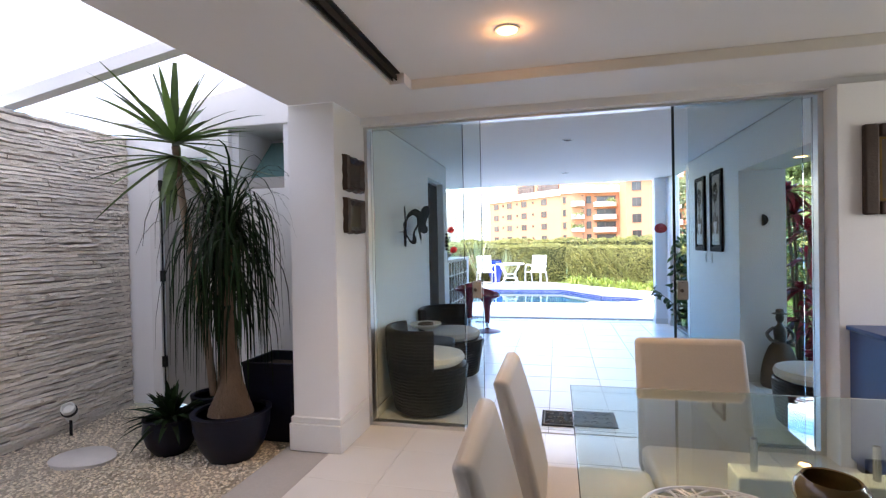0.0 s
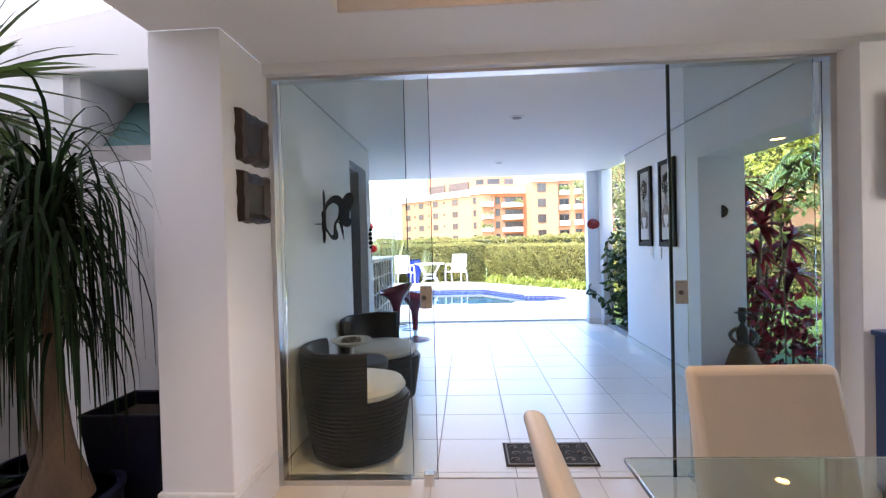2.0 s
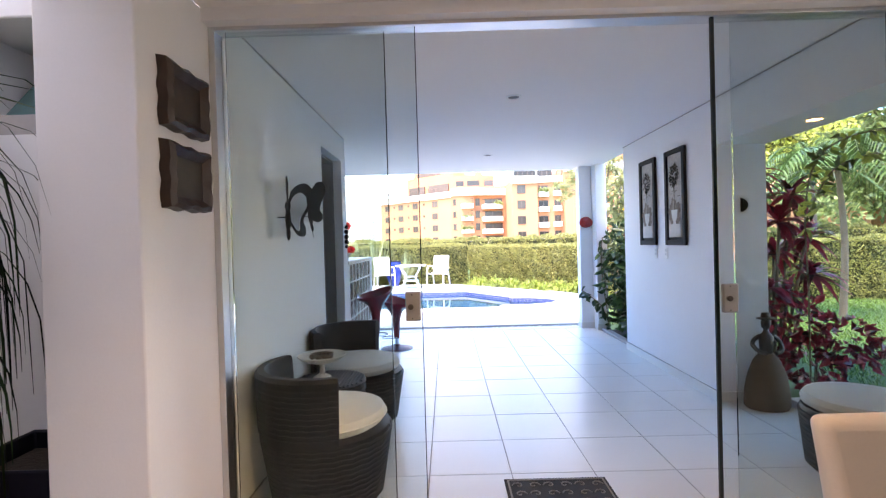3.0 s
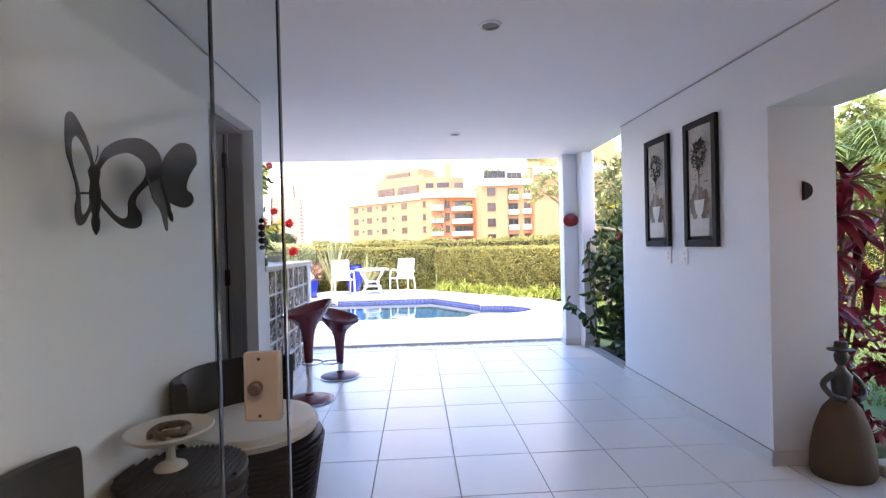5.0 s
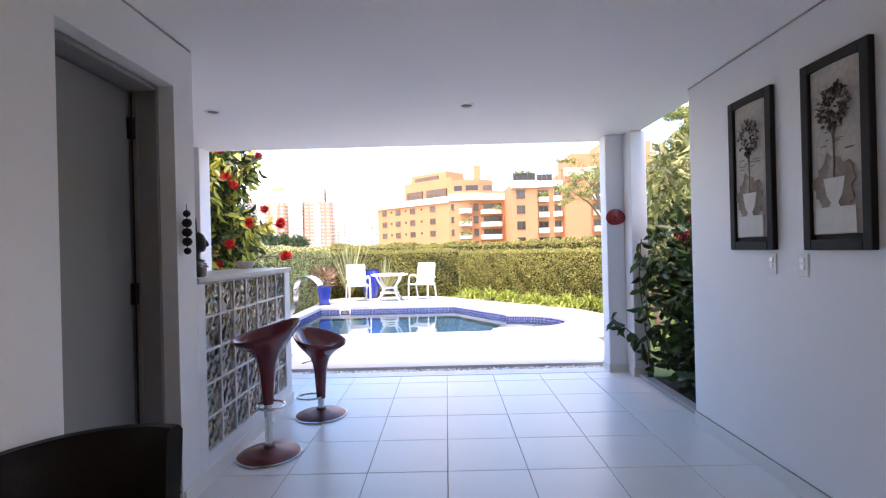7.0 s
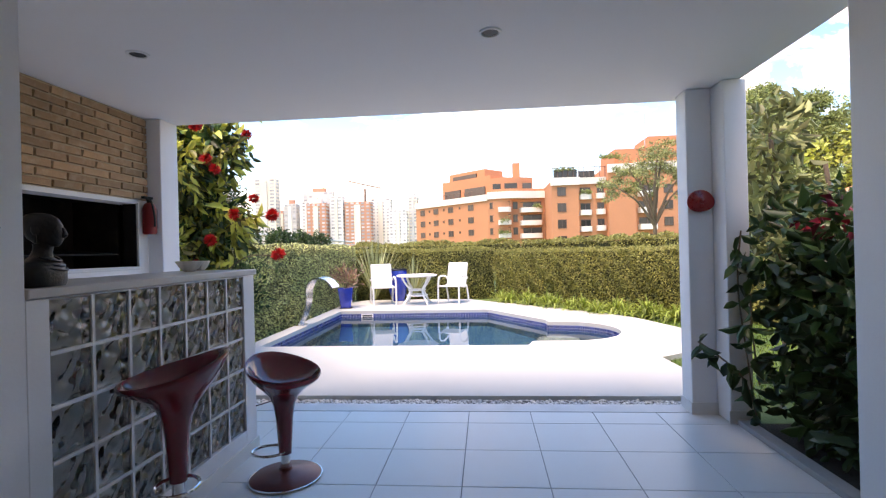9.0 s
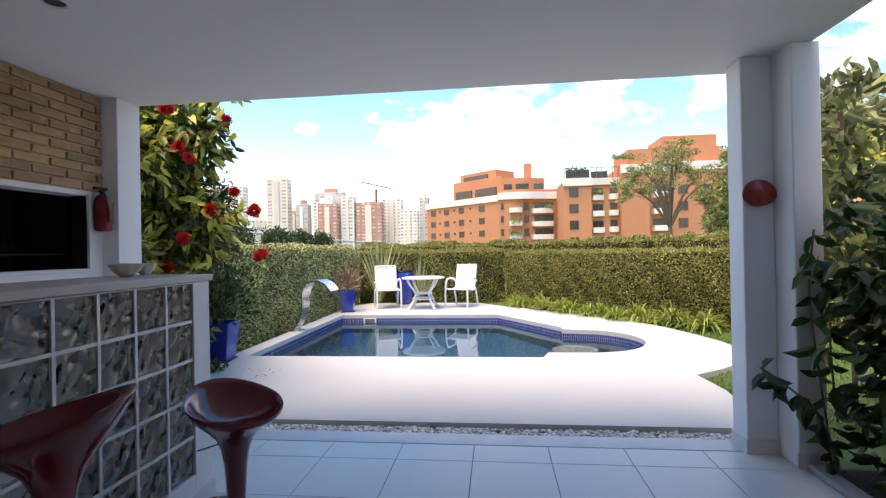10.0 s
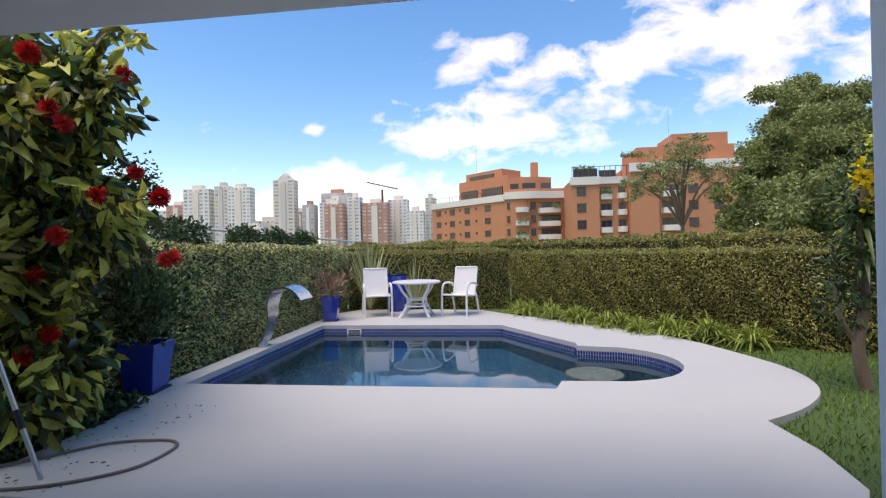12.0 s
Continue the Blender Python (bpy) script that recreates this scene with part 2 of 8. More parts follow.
RED_GLOSS = surface("oxblood_gloss_plastic", (0.19, 0.009, 0.018), 0.12, vary=0.15, coarse=4, fine=50, bump=0.03, coat=0.5)
BASE_RED = surface("worn_red_brown_base", (0.20, 0.05, 0.04), 0.42, 0.3, vary=0.3, coarse=6, fine=60, bump=0.12)
WICKER = surface("dark_brown_wicker", (0.009, 0.0075, 0.007), 0.5, vary=0.35, coarse=9, fine=90, bump=0.35)
WICKER.node_tree.nodes["Principled BSDF"].inputs["Specular IOR Level"].default_value = 0.22
CANVAS = surface("cream_canvas_cushion", (0.66, 0.62, 0.55), 0.9, vary=0.07, coarse=4, fine=160, bump=0.5, sheen=0.2, dirt=(0.5, 0.45, 0.38), dirt_amount=0.2)
LEATHER = surface("cream_leather", (0.52, 0.47, 0.41), 0.42, vary=0.06, coarse=4, fine=120, bump=0.15)
NAVY = surface("navy_glazed_pot", (0.005, 0.007, 0.019), 0.42, vary=0.4, coarse=5, fine=40, bump=0.05, coat=0.0)
NAVY.node_tree.nodes["Principled BSDF"].inputs["Specular IOR Level"].default_value = 0.25
COBALT = surface("cobalt_glazed_pot", (0.014, 0.045, 0.36), 0.16, vary=0.3, coarse=4, fine=30, bump=0.04, coat=0.5)
BLUE_PAINT = surface("blue_lacquer", (0.03, 0.07, 0.22), 0.35, vary=0.15, coarse=3, fine=50, bump=0.05)
SOIL = surface("dark_soil", (0.045, 0.032, 0.022), 0.95, vary=0.4, coarse=12, fine=60, bump=0.8, deep=0.02)
BARK = surface("grey_brown_bark", (0.20, 0.14, 0.095), 0.9, vary=0.35, coarse=10, fine=50, bump=0.7, deep=0.01, stretch=(1, 1, 0.3))
PALM_BARK = surface("dark_corky_palm_bark", (0.115, 0.075, 0.048), 0.95, vary=0.4, coarse=12, fine=60, bump=0.8, deep=0.012, stretch=(1, 1, 0.4))
LEAF_STRAP = surface("dark_strap_leaf", (0.010, 0.026, 0.009), 0.6, vary=0.5, coarse=5, fine=30, bump=0.1, island=0.9, translucent=0.12)
LEAF_STRAP.node_tree.nodes["Principled BSDF"].inputs["Specular IOR Level"].default_value = 0.15
LEAF_YUCCA = surface("yucca_leaf", (0.085, 0.15, 0.035), 0.4, vary=0.45, coarse=5, fine=30, bump=0.1, island=0.8, translucent=0.2)
LEAF_BUSH = surface("broad_bush_leaf", (0.42, 0.43, 0.095), 0.40, vary=0.8, coarse=4, fine=30, bump=0.12, island=1.0, translucent=0.32)
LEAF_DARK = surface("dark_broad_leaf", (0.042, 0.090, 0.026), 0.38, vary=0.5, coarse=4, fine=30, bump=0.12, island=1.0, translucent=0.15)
LEAF_HEDGE = surface("clipped_hedge_leaf", (0.33, 0.315, 0.09), 0.5, vary=0.45, coarse=1.2, fine=9, bump=0.1, island=0.8, translucent=0.18)
LEAF_FICUS = surface("creeping_fig_leaf", (0.52, 0.53, 0.24), 0.38, vary=0.7, coarse=2.0, fine=9, bump=0.1, island=1.2, translucent=0.28)
LEAF_TREE = surface("tree_leaf", (0.30, 0.32, 0.13), 0.55, vary=0.5, coarse=0.3, fine=3, bump=0.1, island=1.2, translucent=0.2)
LEAF_LIGHT = surface("yellow_green_blade", (0.30, 0.38, 0.075), 0.45, vary=0.4, coarse=3, fine=20, bump=0.1, island=0.9, translucent=0.3)
LEAF_RED = surface("crimson_cordyline_leaf", (0.27, 0.018, 0.035), 0.4, vary=0.6, coarse=4, fine=20, bump=0.1, island=1.2, translucent=0.25)
LEAF_RUST = surface("rusty_leaf", (0.40, 0.25, 0.16), 0.5, vary=0.4, island=1.0, translucent=0.25)
GRASS = surface("lawn_grass", (0.15, 0.255, 0.035), 0.6, vary=0.45, coarse=1.5, fine=20, bump=0.3, island=0.9)
GROUND = surface("earth_and_turf", (0.065, 0.12, 0.028), 0.9, vary=0.35, coarse=0.8, fine=15, bump=0.5, deep=0.02)
CORE = surface("hedge_inner_shade", (0.05, 0.052, 0.02), 0.95, vary=0.4, fine=20, bump=0.8, deep=0.03)
FLOWER_RED = surface("scarlet_flower", (0.62, 0.022, 0.020), 0.6, vary=0.3, island=0.6, bump=0.0, translucent=0.2)
FLOWER_YELLOW = surface("yellow_orchid", (0.75, 0.55, 0.02), 0.5, vary=0.25, island=0.6, bump=0.0, translucent=0.3)
WHITE_PLASTIC = surface("white_powder_coat", (0.80, 0.80, 0.78), 0.35, vary=0.03, coarse=5, fine=60, bump=0.05)
WHITE_MESH = surface("white_sling_mesh", (0.76, 0.75, 0.72), 0.8, vary=0.05, coarse=6, fine=220, bump=0.4)
FROSTED = surface("frosted_pale_glass", (0.68, 0.72, 0.72), 0.35, vary=0.05, coarse=5, fine=80, bump=0.05)
GREY_DOOR = surface("grey_door_laminate", (0.25, 0.245, 0.235), 0.5, vary=0.06, coarse=2, fine=60, bump=0.06)
SCREEN = surface("black_screen", (0.003, 0.003, 0.0035), 0.3, vary=0.2, bump=0.0)
SCREEN.node_tree.nodes["Principled BSDF"].inputs["Specular IOR Level"].default_value = 0.12
BRONZE = surface("aged_bronze", (0.085, 0.075, 0.065), 0.45, 0.5, vary=0.4, coarse=12, fine=70, bump=0.3)
CLAY = surface("brown_clay", (0.12, 0.07, 0.035), 0.7, vary=0.25, coarse=9, fine=60, bump=0.3)
DARK_WOOD = surface("dark_carved_wood", (0.035, 0.018, 0.010), 0.45, vary=0.4, coarse=10, fine=60, bump=0.4)
SEPIA = surface("sepia_print", (0.50, 0.455, 0.40), 0.8, vary=0.45, coarse=5, fine=40, bump=0.05, dirt=(0.22, 0.16, 0.11), dirt_amount=0.4)
PRINT_PALE = surface("pale_print_ink", (0.68, 0.65, 0.60), 0.8, vary=0.14, coarse=14, fine=50, bump=0.02)
PRINT_DARK = surface("dark_print_ink", (0.10, 0.085, 0.06), 0.8, vary=0.4, coarse=14, fine=50, bump=0.02, island=0.8)
RED_CERAMIC = surface("red_ceramic", (0.36, 0.018, 0.015), 0.28, vary=0.3, coarse=8, fine=50, bump=0.15, coat=0.3)
STONEWARE = surface("pale_stoneware", (0.66, 0.58, 0.49), 0.6, vary=0.15, coarse=10, fine=60, bump=0.15)
EXT_RED = surface("dark_red_enamel", (0.26, 0.012, 0.012), 0.3, vary=0.2, coarse=8, fine=50, bump=0.05)
AMBER = surface("brown_glazed_bowl", (0.14, 0.085, 0.025), 0.2, vary=0.4, coarse=6, fine=40, bump=0.05, coat=0.4)
MAT = surface("black_rubber_mat", (0.022, 0.022, 0.022), 0.85, vary=0.3, fine=90, bump=0.4)
MAT_PALE = surface("grey_mat_scroll", (0.28, 0.27, 0.25), 0.9, vary=0.2, fine=90, bump=0.3)
UNLIT_HOLE = surface("unlit_recess_dark", (0.035, 0.034, 0.033), 0.5, vary=0.2)
LAMP_GLOW = glow("warm_bulb", (1.0, 0.50, 0.18), 4.0)
APT = surface("terracotta_facade", (0.60, 0.25, 0.125), 0.85, vary=0.10, coarse=0.12, fine=2.5, bump=0.1, dirt=(0.42, 0.19, 0.11), dirt_amount=0.35)
APT_BAND = surface("cream_facade_band", (0.78, 0.73, 0.64), 0.8, vary=0.08, coarse=0.2, fine=3)
PANE = surface("dark_window_pane", (0.060, 0.046, 0.038), 0.22, vary=0.5, coarse=0.4, fine=2, bump=0.0, piece=0.6)
FRAME_BROWN = surface("brown_window_frame", (0.12, 0.065, 0.045), 0.6, vary=0.2)
# distance haze is put into these pale wall and window colours
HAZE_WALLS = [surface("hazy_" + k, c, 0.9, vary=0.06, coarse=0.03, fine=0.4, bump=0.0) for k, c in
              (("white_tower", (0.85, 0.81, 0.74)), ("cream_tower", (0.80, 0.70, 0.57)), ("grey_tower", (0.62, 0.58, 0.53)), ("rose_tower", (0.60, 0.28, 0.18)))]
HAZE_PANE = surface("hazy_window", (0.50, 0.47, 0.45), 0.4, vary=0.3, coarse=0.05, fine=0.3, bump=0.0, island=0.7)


def milky(name, clear_part, white_part):
    """A milky sheet: part of the light goes straight through, part is spread."""
    m = bpy.data.materials.new(name)
    n, l, p = links(m)
    a, b, mx = n.new("ShaderNodeBsdfTransparent"), n.new("ShaderNodeBsdfTranslucent"), n.new("ShaderNodeMixShader")
    a.inputs[0].default_value = (clear_part,) * 3 + (1,)
    b.inputs[0].default_value = (white_part,) * 3 + (1,)
    mx.inputs[0].default_value = 0.5
    l.new(a.outputs[0], mx.inputs[1])
    l.new(b.outputs[0], mx.inputs[2])
    l.new(mx.outputs[0], n["Material Output"].inputs[0])
    return m


MILKY = milky("milky_roof_sheet", 0.27, 0.66)
WARM_STEP = surface("warm_lit_step", (0.80, 0.77, 0.70), 0.6, vary=0.05)
GLASS_EDGE = surface("dark_glass_edge", (0.006, 0.015, 0.014), 0.2, vary=0.2, bump=0.0)
OLD_PANEL = surface("blackened_old_picture", (0.05, 0.032, 0.018), 0.5, vary=0.5, coarse=14, fine=60, bump=0.2)
GREIGE = surface("warm_grey_wall_paint", (0.22, 0.205, 0.19), 0.7, vary=0.06, coarse=1.0, fine=60, bump=0.1)
FLAX = surface("pale_flax_blade", (0.46, 0.49, 0.24), 0.45, vary=0.35, coarse=3, fine=20, bump=0.1, island=0.8, translucent=0.25)
LOCK_CASE = surface("pale_plastic_lock_case", (0.27, 0.26, 0.235), 0.45, vary=0.06, coarse=9, fine=60, bump=0.05)
BENCH = surface("submerged_grey_stone", (0.16, 0.17, 0.17), 0.7, vary=0.3, coarse=6, fine=60, bump=0.2)
BUST = surface("dark_patinated_carving", (0.012, 0.010, 0.009), 0.4, vary=0.4, coarse=12, fine=50, bump=0.5, deep=0.006)
BUST.node_tree.nodes["Principled BSDF"].inputs["Specular IOR Level"].default_value = 0.3

# ---- shape helpers ----
class Shape:
    """Collects vertices and faces of one mesh."""

    def __init__(self):
        self.v, self.f = [], []

    def add(self, verts, faces):
        k = len(self.v)
        self.v += [tuple(p) for p in verts]
        self.f += [tuple(i + k for i in f) for f in faces]
        return self

    def box(self, x0, y0, z0, x1, y1, z1):
        v = [(x, y, z) for z in (z0, z1) for x, y in ((x0, y0), (x1, y0), (x1, y1), (x0, y1))]
        return self.add(v, [(3, 2, 1, 0), (4, 5, 6, 7), (0, 1, 5, 4), (1, 2, 6, 5), (2, 3, 7, 6), (3, 0, 4, 7)])

    def prism(self, loop, z0, z1):
        n = len(loop)
        v = [(x, y, z0) for x, y in loop] + [(x, y, z1) for x, y in loop]
        return self.add(v, [tuple(range(n))[::-1], tuple(range(n, 2 * n))] + [(i, (i + 1) % n, n + (i + 1) % n, n + i) for i in range(n)])

    def lathe(self, profile, n=24, cx=0.0, cy=0.0, squash=1.0, wob=0.0):
        v, f = [], []
        for j, (r, z) in enumerate(profile):
            for i in range(n):
                a = 2 * math.pi * i / n
                q = r * (1 + wob * math.sin(3 * a + j))
                v.append((cx + q * math.cos(a), cy + squash * q * math.sin(a), z))
        m = len(profile)
        for j in range(m - 1):
            for i in range(n):
                f.append((j * n + i, j * n + (i + 1) % n, (j + 1) * n + (i + 1) % n, (j + 1) * n + i))
        if profile[0][0] > 1e-5:
            f.append(tuple(range(n))[::-1])
        if profile[-1][0] > 1e-5:
            f.append(tuple(range((m - 1) * n, m * n)))
        return self.add(v, f)

    def tube(self, path, radius, n=8, closed=False, flat=1.0):
        pts = [Vector(p) for p in path]
        rs = radius if isinstance(radius, (list, tuple)) else [radius] * len(pts)
        v, f, m = [], [], len(pts)
        side = None
        for i, p in enumerate(pts):
            a = pts[(i - 1) % m] if closed or i else p
            b = pts[(i + 1) % m] if closed or i < m - 1 else p
            d = (b - a).normalized()
            if side is None:
                side = d.orthogonal().normalized()
            side = (side - d * side.dot(d)).normalized()
            up = d.cross(side)
            for k in range(n):
                t = 2 * math.pi * k / n
                v.append(p + rs[i] * (math.cos(t) * side + flat * math.sin(t) * up))
        for i in range(m if closed else m - 1):
            j = (i + 1) % m
            for k in range(n):
                f.append((i * n + k, i * n + (k + 1) % n, j * n + (k + 1) % n, j * n + k))
        if not closed:
            f += [tuple(range(n))[::-1], tuple(range((m - 1) * n, m * n))]
        return self.add(v, f)

    def strap(self, path, widths, up=(0, 0, 1), keel=0.25):
        """A long leaf: a folded ribbon along a path."""
        pts, v, f = [Vector(p) for p in path], [], []
        for i, p in enumerate(pts):
            d = (pts[min(i + 1, len(pts) - 1)] - pts[max(i - 1, 0)]).normalized()
            s = d.cross(Vector(up))
            s = s.normalized() if s.length > 1e-4 else Vector((1, 0, 0))
            q = s.cross(d) * (widths[i] * keel)
            v += [p - s * widths[i] + q, p, p + s * widths[i] + q]
        for i in range(len(pts) - 1):
            k = 3 * i
            f += [(k, k + 1, k + 4, k + 3), (k + 1, k + 2, k + 5, k + 4)]
        return self.add(v, f)

    def moved(self, m):
        self.v = [tuple(m @ Vector(p)) for p in self.v]
        return self

    def mesh(self, name, smooth=None):
        me = bpy.data.meshes.new(name)
        me.from_pydata(self.v, [], self.f)
        if smooth is not None:
            me.polygons.foreach_set("use_smooth", [True] * len(me.polygons))
            me.set_sharp_from_angle(angle=radians(smooth))
        me.update()
        return me


def part(name, shape, material, parent=None, label="", smooth=40, bevel=0.0, segments=2, m=None, kind=""):
    """One mesh object, under a thing or a part."""
    me = shape if isinstance(shape, bpy.types.Mesh) else shape.mesh(name, smooth)
    if not me.materials:
        me.materials.append(material)
    ob = new(name, me)
    if parent:
        ob.parent = parent
    if m is not None:
        ob.matrix_basis = m
    if bevel:
        mod = ob.modifiers.new("soft_edges", "BEVEL")
        mod.width, mod.segments, mod.limit_method, mod.angle_limit = bevel, segments, "ANGLE", radians(40)
        mod.harden_normals = False
    return tagged(ob, label, kind=kind)


def thing(name, label, category, m=None, group=""):
    ob = new(name)
    ob.empty_display_size = 0.1
    if m is not None:
        ob.matrix_basis = m
    return tagged(ob, label, category, group)


def solid(name, shape, material, label, category, m=None, group="", kind="", smooth=40, bevel=0.0):
    return tagged(part(name, shape, material, None, label, smooth, bevel, m=m), "", category, group, kind)


def structure(name, shape, material, label, category="wall", smooth=30, bevel=0.0):
    return solid(name, shape, material, label, category, kind="structure", smooth=smooth, bevel=bevel)


def leaf_mesh(name, points, ways, sizes, material, slim=0.5, fold=0.18, rounded=False):
    """Many small pointed leaves in one mesh: a place, a way to point and a length each."""
    points, ways = np.asarray(points, float), np.asarray(ways, float)
    ways = ways / np.maximum(np.linalg.norm(ways, axis=1, keepdims=True), 1e-6)
    sizes = np.asarray(sizes, float)[:, None]
    spin = np.random.normal(size=points.shape)
    side = np.cross(ways, spin)
    side /= np.maximum(np.linalg.norm(side, axis=1, keepdims=True), 1e-6)
    nrm = np.cross(side, ways)
    half = side * sizes * slim * 0.5
    tip = points + ways * sizes - nrm * sizes * 0.14
    low, mid = points + ways * sizes * 0.28, points + ways * sizes * 0.64
    rise = nrm * sizes * fold
    k = 6 if rounded else 4
    if rounded:
        quad = np.stack([points, low + half * 0.85 + rise, mid + half * 0.8 + rise * 0.7, tip, mid - half * 0.8 + rise * 0.7, low - half * 0.85 + rise], 1)
        spread = ((0, 1, 2), (0, 2, 3), (0, 3, 4), (0, 4, 5))
    else:
        mid = points + ways * sizes * 0.45
        quad = np.stack([points, mid + half + rise, tip, mid - half + rise], 1)
        spread = ((0, 1, 2), (0, 2, 3))
    quad = quad.reshape(-1, 3)
    n = len(points)
    tris = (np.arange(n)[:, None, None] * k + np.array(spread)[None]).reshape(-1, 3)
    me = bpy.data.meshes.new(name)
    me.vertices.add(k * n)
    me.vertices.foreach_set("co", quad.ravel())
    me.loops.add(3 * len(tris))
    me.loops.foreach_set("vertex_index", tris.ravel().astype(np.int32))
    me.polygons.add(len(tris))
    me.polygons.foreach_set("loop_start", np.arange(len(tris), dtype=np.int32) * 3)
    me.update(calc_edges=True)
    me.materials.append(material)
    return me


def cover_faces(quads, per_area, size, material, name, tilt=0.9, droop=0.25, slim=0.6, depth=0.05, rough=0.0):
    """Leaves over flat faces: each a corner, two edge vectors and an outward normal."""
    P, W, S = [], [], []
    for o, a, b, nrm in quads:
        o, a, b, nrm = (np.array(q, float) for q in (o, a, b, nrm))
        count = int(np.linalg.norm(np.cross(a, b)) * per_area)
        u, w = np.random.rand(count, 1), np.random.rand(count, 1)
        place = o + u * a + w * b
        wave = np.sin(place[:, :1] * 3.1 + place[:, 1:2] * 2.3 + place[:, 2:] * 4.0) + np.sin(place[:, :1] * 7.7 - place[:, 1:2] * 6.1 + place[:, 2:] * 8.3)
        P.append(place + nrm * (np.random.rand(count, 1) - 0.6) * depth + nrm * wave * rough)
        W.append(nrm * 0.55 + np.random.normal(size=(count, 3)) * tilt * 0.6 + np.array((0, 0, -droop)))
        S.append(size * (0.6 + 0.8 * np.random.rand(count)))
    return leaf_mesh(name, np.concatenate(P), np.concatenate(W), np.concatenate(S), material, slim)


def filled(loops, z, name, material):
    """A flat sheet inside the first loop, with the other loops as holes."""
    bm = bmesh.new()
    edges = []
    for loop in loops:
        vs = [bm.verts.new((x, y, z)) for x, y in loop]
        edges += [bm.edges.new((vs[i], vs[(i + 1) % len(vs)])) for i in range(len(vs))]
    bmesh.ops.triangle_fill(bm, use_beauty=True, use_dissolve=False, edges=edges)
    bmesh.ops.recalc_face_normals(bm, faces=bm.faces)
    for f in bm.faces:
        if f.normal.z < 0:
            f.normal_flip()
    return bm


def skirt(bm, loop, z0, z1, inward=False):
    a = [bm.verts.new((x, y, z0)) for x, y in loop]
    b = [bm.verts.new((x, y, z1)) for x, y in loop]
    for i in range(len(loop)):
        j = (i + 1) % len(loop)
        bm.faces.new((a[i], a[j], b[j], b[i]) if not inward else (b[i], b[j], a[j], a[i]))


def from_bm(bm, name, material):
    me = bpy.data.meshes.new(name)
    bm.to_mesh(me)
    bm.free()
    me.materials.append(material)
    return me


def arc(cx, cy, r, a0, a1, n):
    return [(cx + r * math.cos(radians(a0 + (a1 - a0) * i / n)), cy + r * math.sin(radians(a0 + (a1 - a0) * i / n))) for i in range(n + 1)]


def smooth_line(points, n=6):
    """A rounded line through the points."""
    pts, out = [Vector(p) for p in points], []
    for i in range(len(pts) - 1):
        p0, p1, p2, p3 = pts[max(i - 1, 0)], pts[i], pts[i + 1], pts[min(i + 2, len(pts) - 1)]
        for k in range(n):
            t = k / n
            out.append(0.5 * (2 * p1 + (p2 - p0) * t + (2 * p0 - 5 * p1 + 4 * p2 - p3) * t * t + (3 * p1 - p0 - 3 * p2 + p3) * t ** 3))
    return out + [pts[-1]]

# ---- the large structure ----
LEFT, RIGHT, CEILING, ROOM_CEILING = -1.37, 1.86, 2.47, 2.41
GLASS_Y, EAVE_Y = 3.36, 8.86

# pool and deck outlines
POOL = [(-2.97, 11.18), (0.72, 11.18), (0.80, 11.45), (1.45, 11.46)] + arc(1.32, 12.32, 0.87, -62, 62, 10) + \
       [(1.21, 13.20), (1.21, 13.40), (0.20, 14.98), (-2.97, 14.98)]
DECK_LOOP = [(-2.86, 8.96), (1.82, 8.96), (2.12, 9.40), (2.19, 9.90), *[(p.x, p.y) for p in smooth_line([(2.15, 10.43, 0), (2.62, 10.78, 0), (3.02, 11.30, 0), (3.17, 12.0, 0), (3.00, 12.84, 0), (2.67, 13.77, 0), (2.08, 14.55, 0), (1.2, 15.55, 0), (0.35, 16.40, 0)], 5)], (-0.25, 17.1), (-1.5, 17.25), (-2.9, 17.25), (-3.3, 16.6), (-3.22, 13.0), (-3.2, 11.2), (-3.08, 10.70), (-2.94, 10.43), (-2.89, 10.0), (-2.86, 9.27)]

bm = filled([[(-1500, -1500), (1500, -1500), (1500, 1500), (-1500, 1500)], POOL], -0.05, "ground", GROUND)
tagged(part("ground", from_bm(bm, "ground", GROUND), GROUND), "turf and earth round the house and pool", "ground", kind="structure")

bm = filled([DECK_LOOP, POOL], 0.012, "deck", DECK)
skirt(bm, DECK_LOOP, -0.08, 0.012)
skirt(bm, POOL, -0.045, 0.012, True)
tagged(part("pool_deck", from_bm(bm, "pool_deck", DECK), DECK), "white cement pool deck with a rounded outer edge", "deck", kind="structure")

bm = bmesh.new()
skirt(bm, POOL, -1.35, -0.045, True)
bm.faces.new([bm.verts.new((x, y, -1.35)) for x, y in POOL])
tagged(part("pool_basin", from_bm(bm, "pool_basin", POOL_BED), POOL_BED), "teal-tiled basin of the swimming pool", "pool", kind="structure")
bm = filled([POOL], -0.125, "water", WATER)
water = tagged(part("water", from_bm(bm, "water", WATER), WATER), "still clear water of the pool", "water", kind="structure")
water.visible_shadow = False

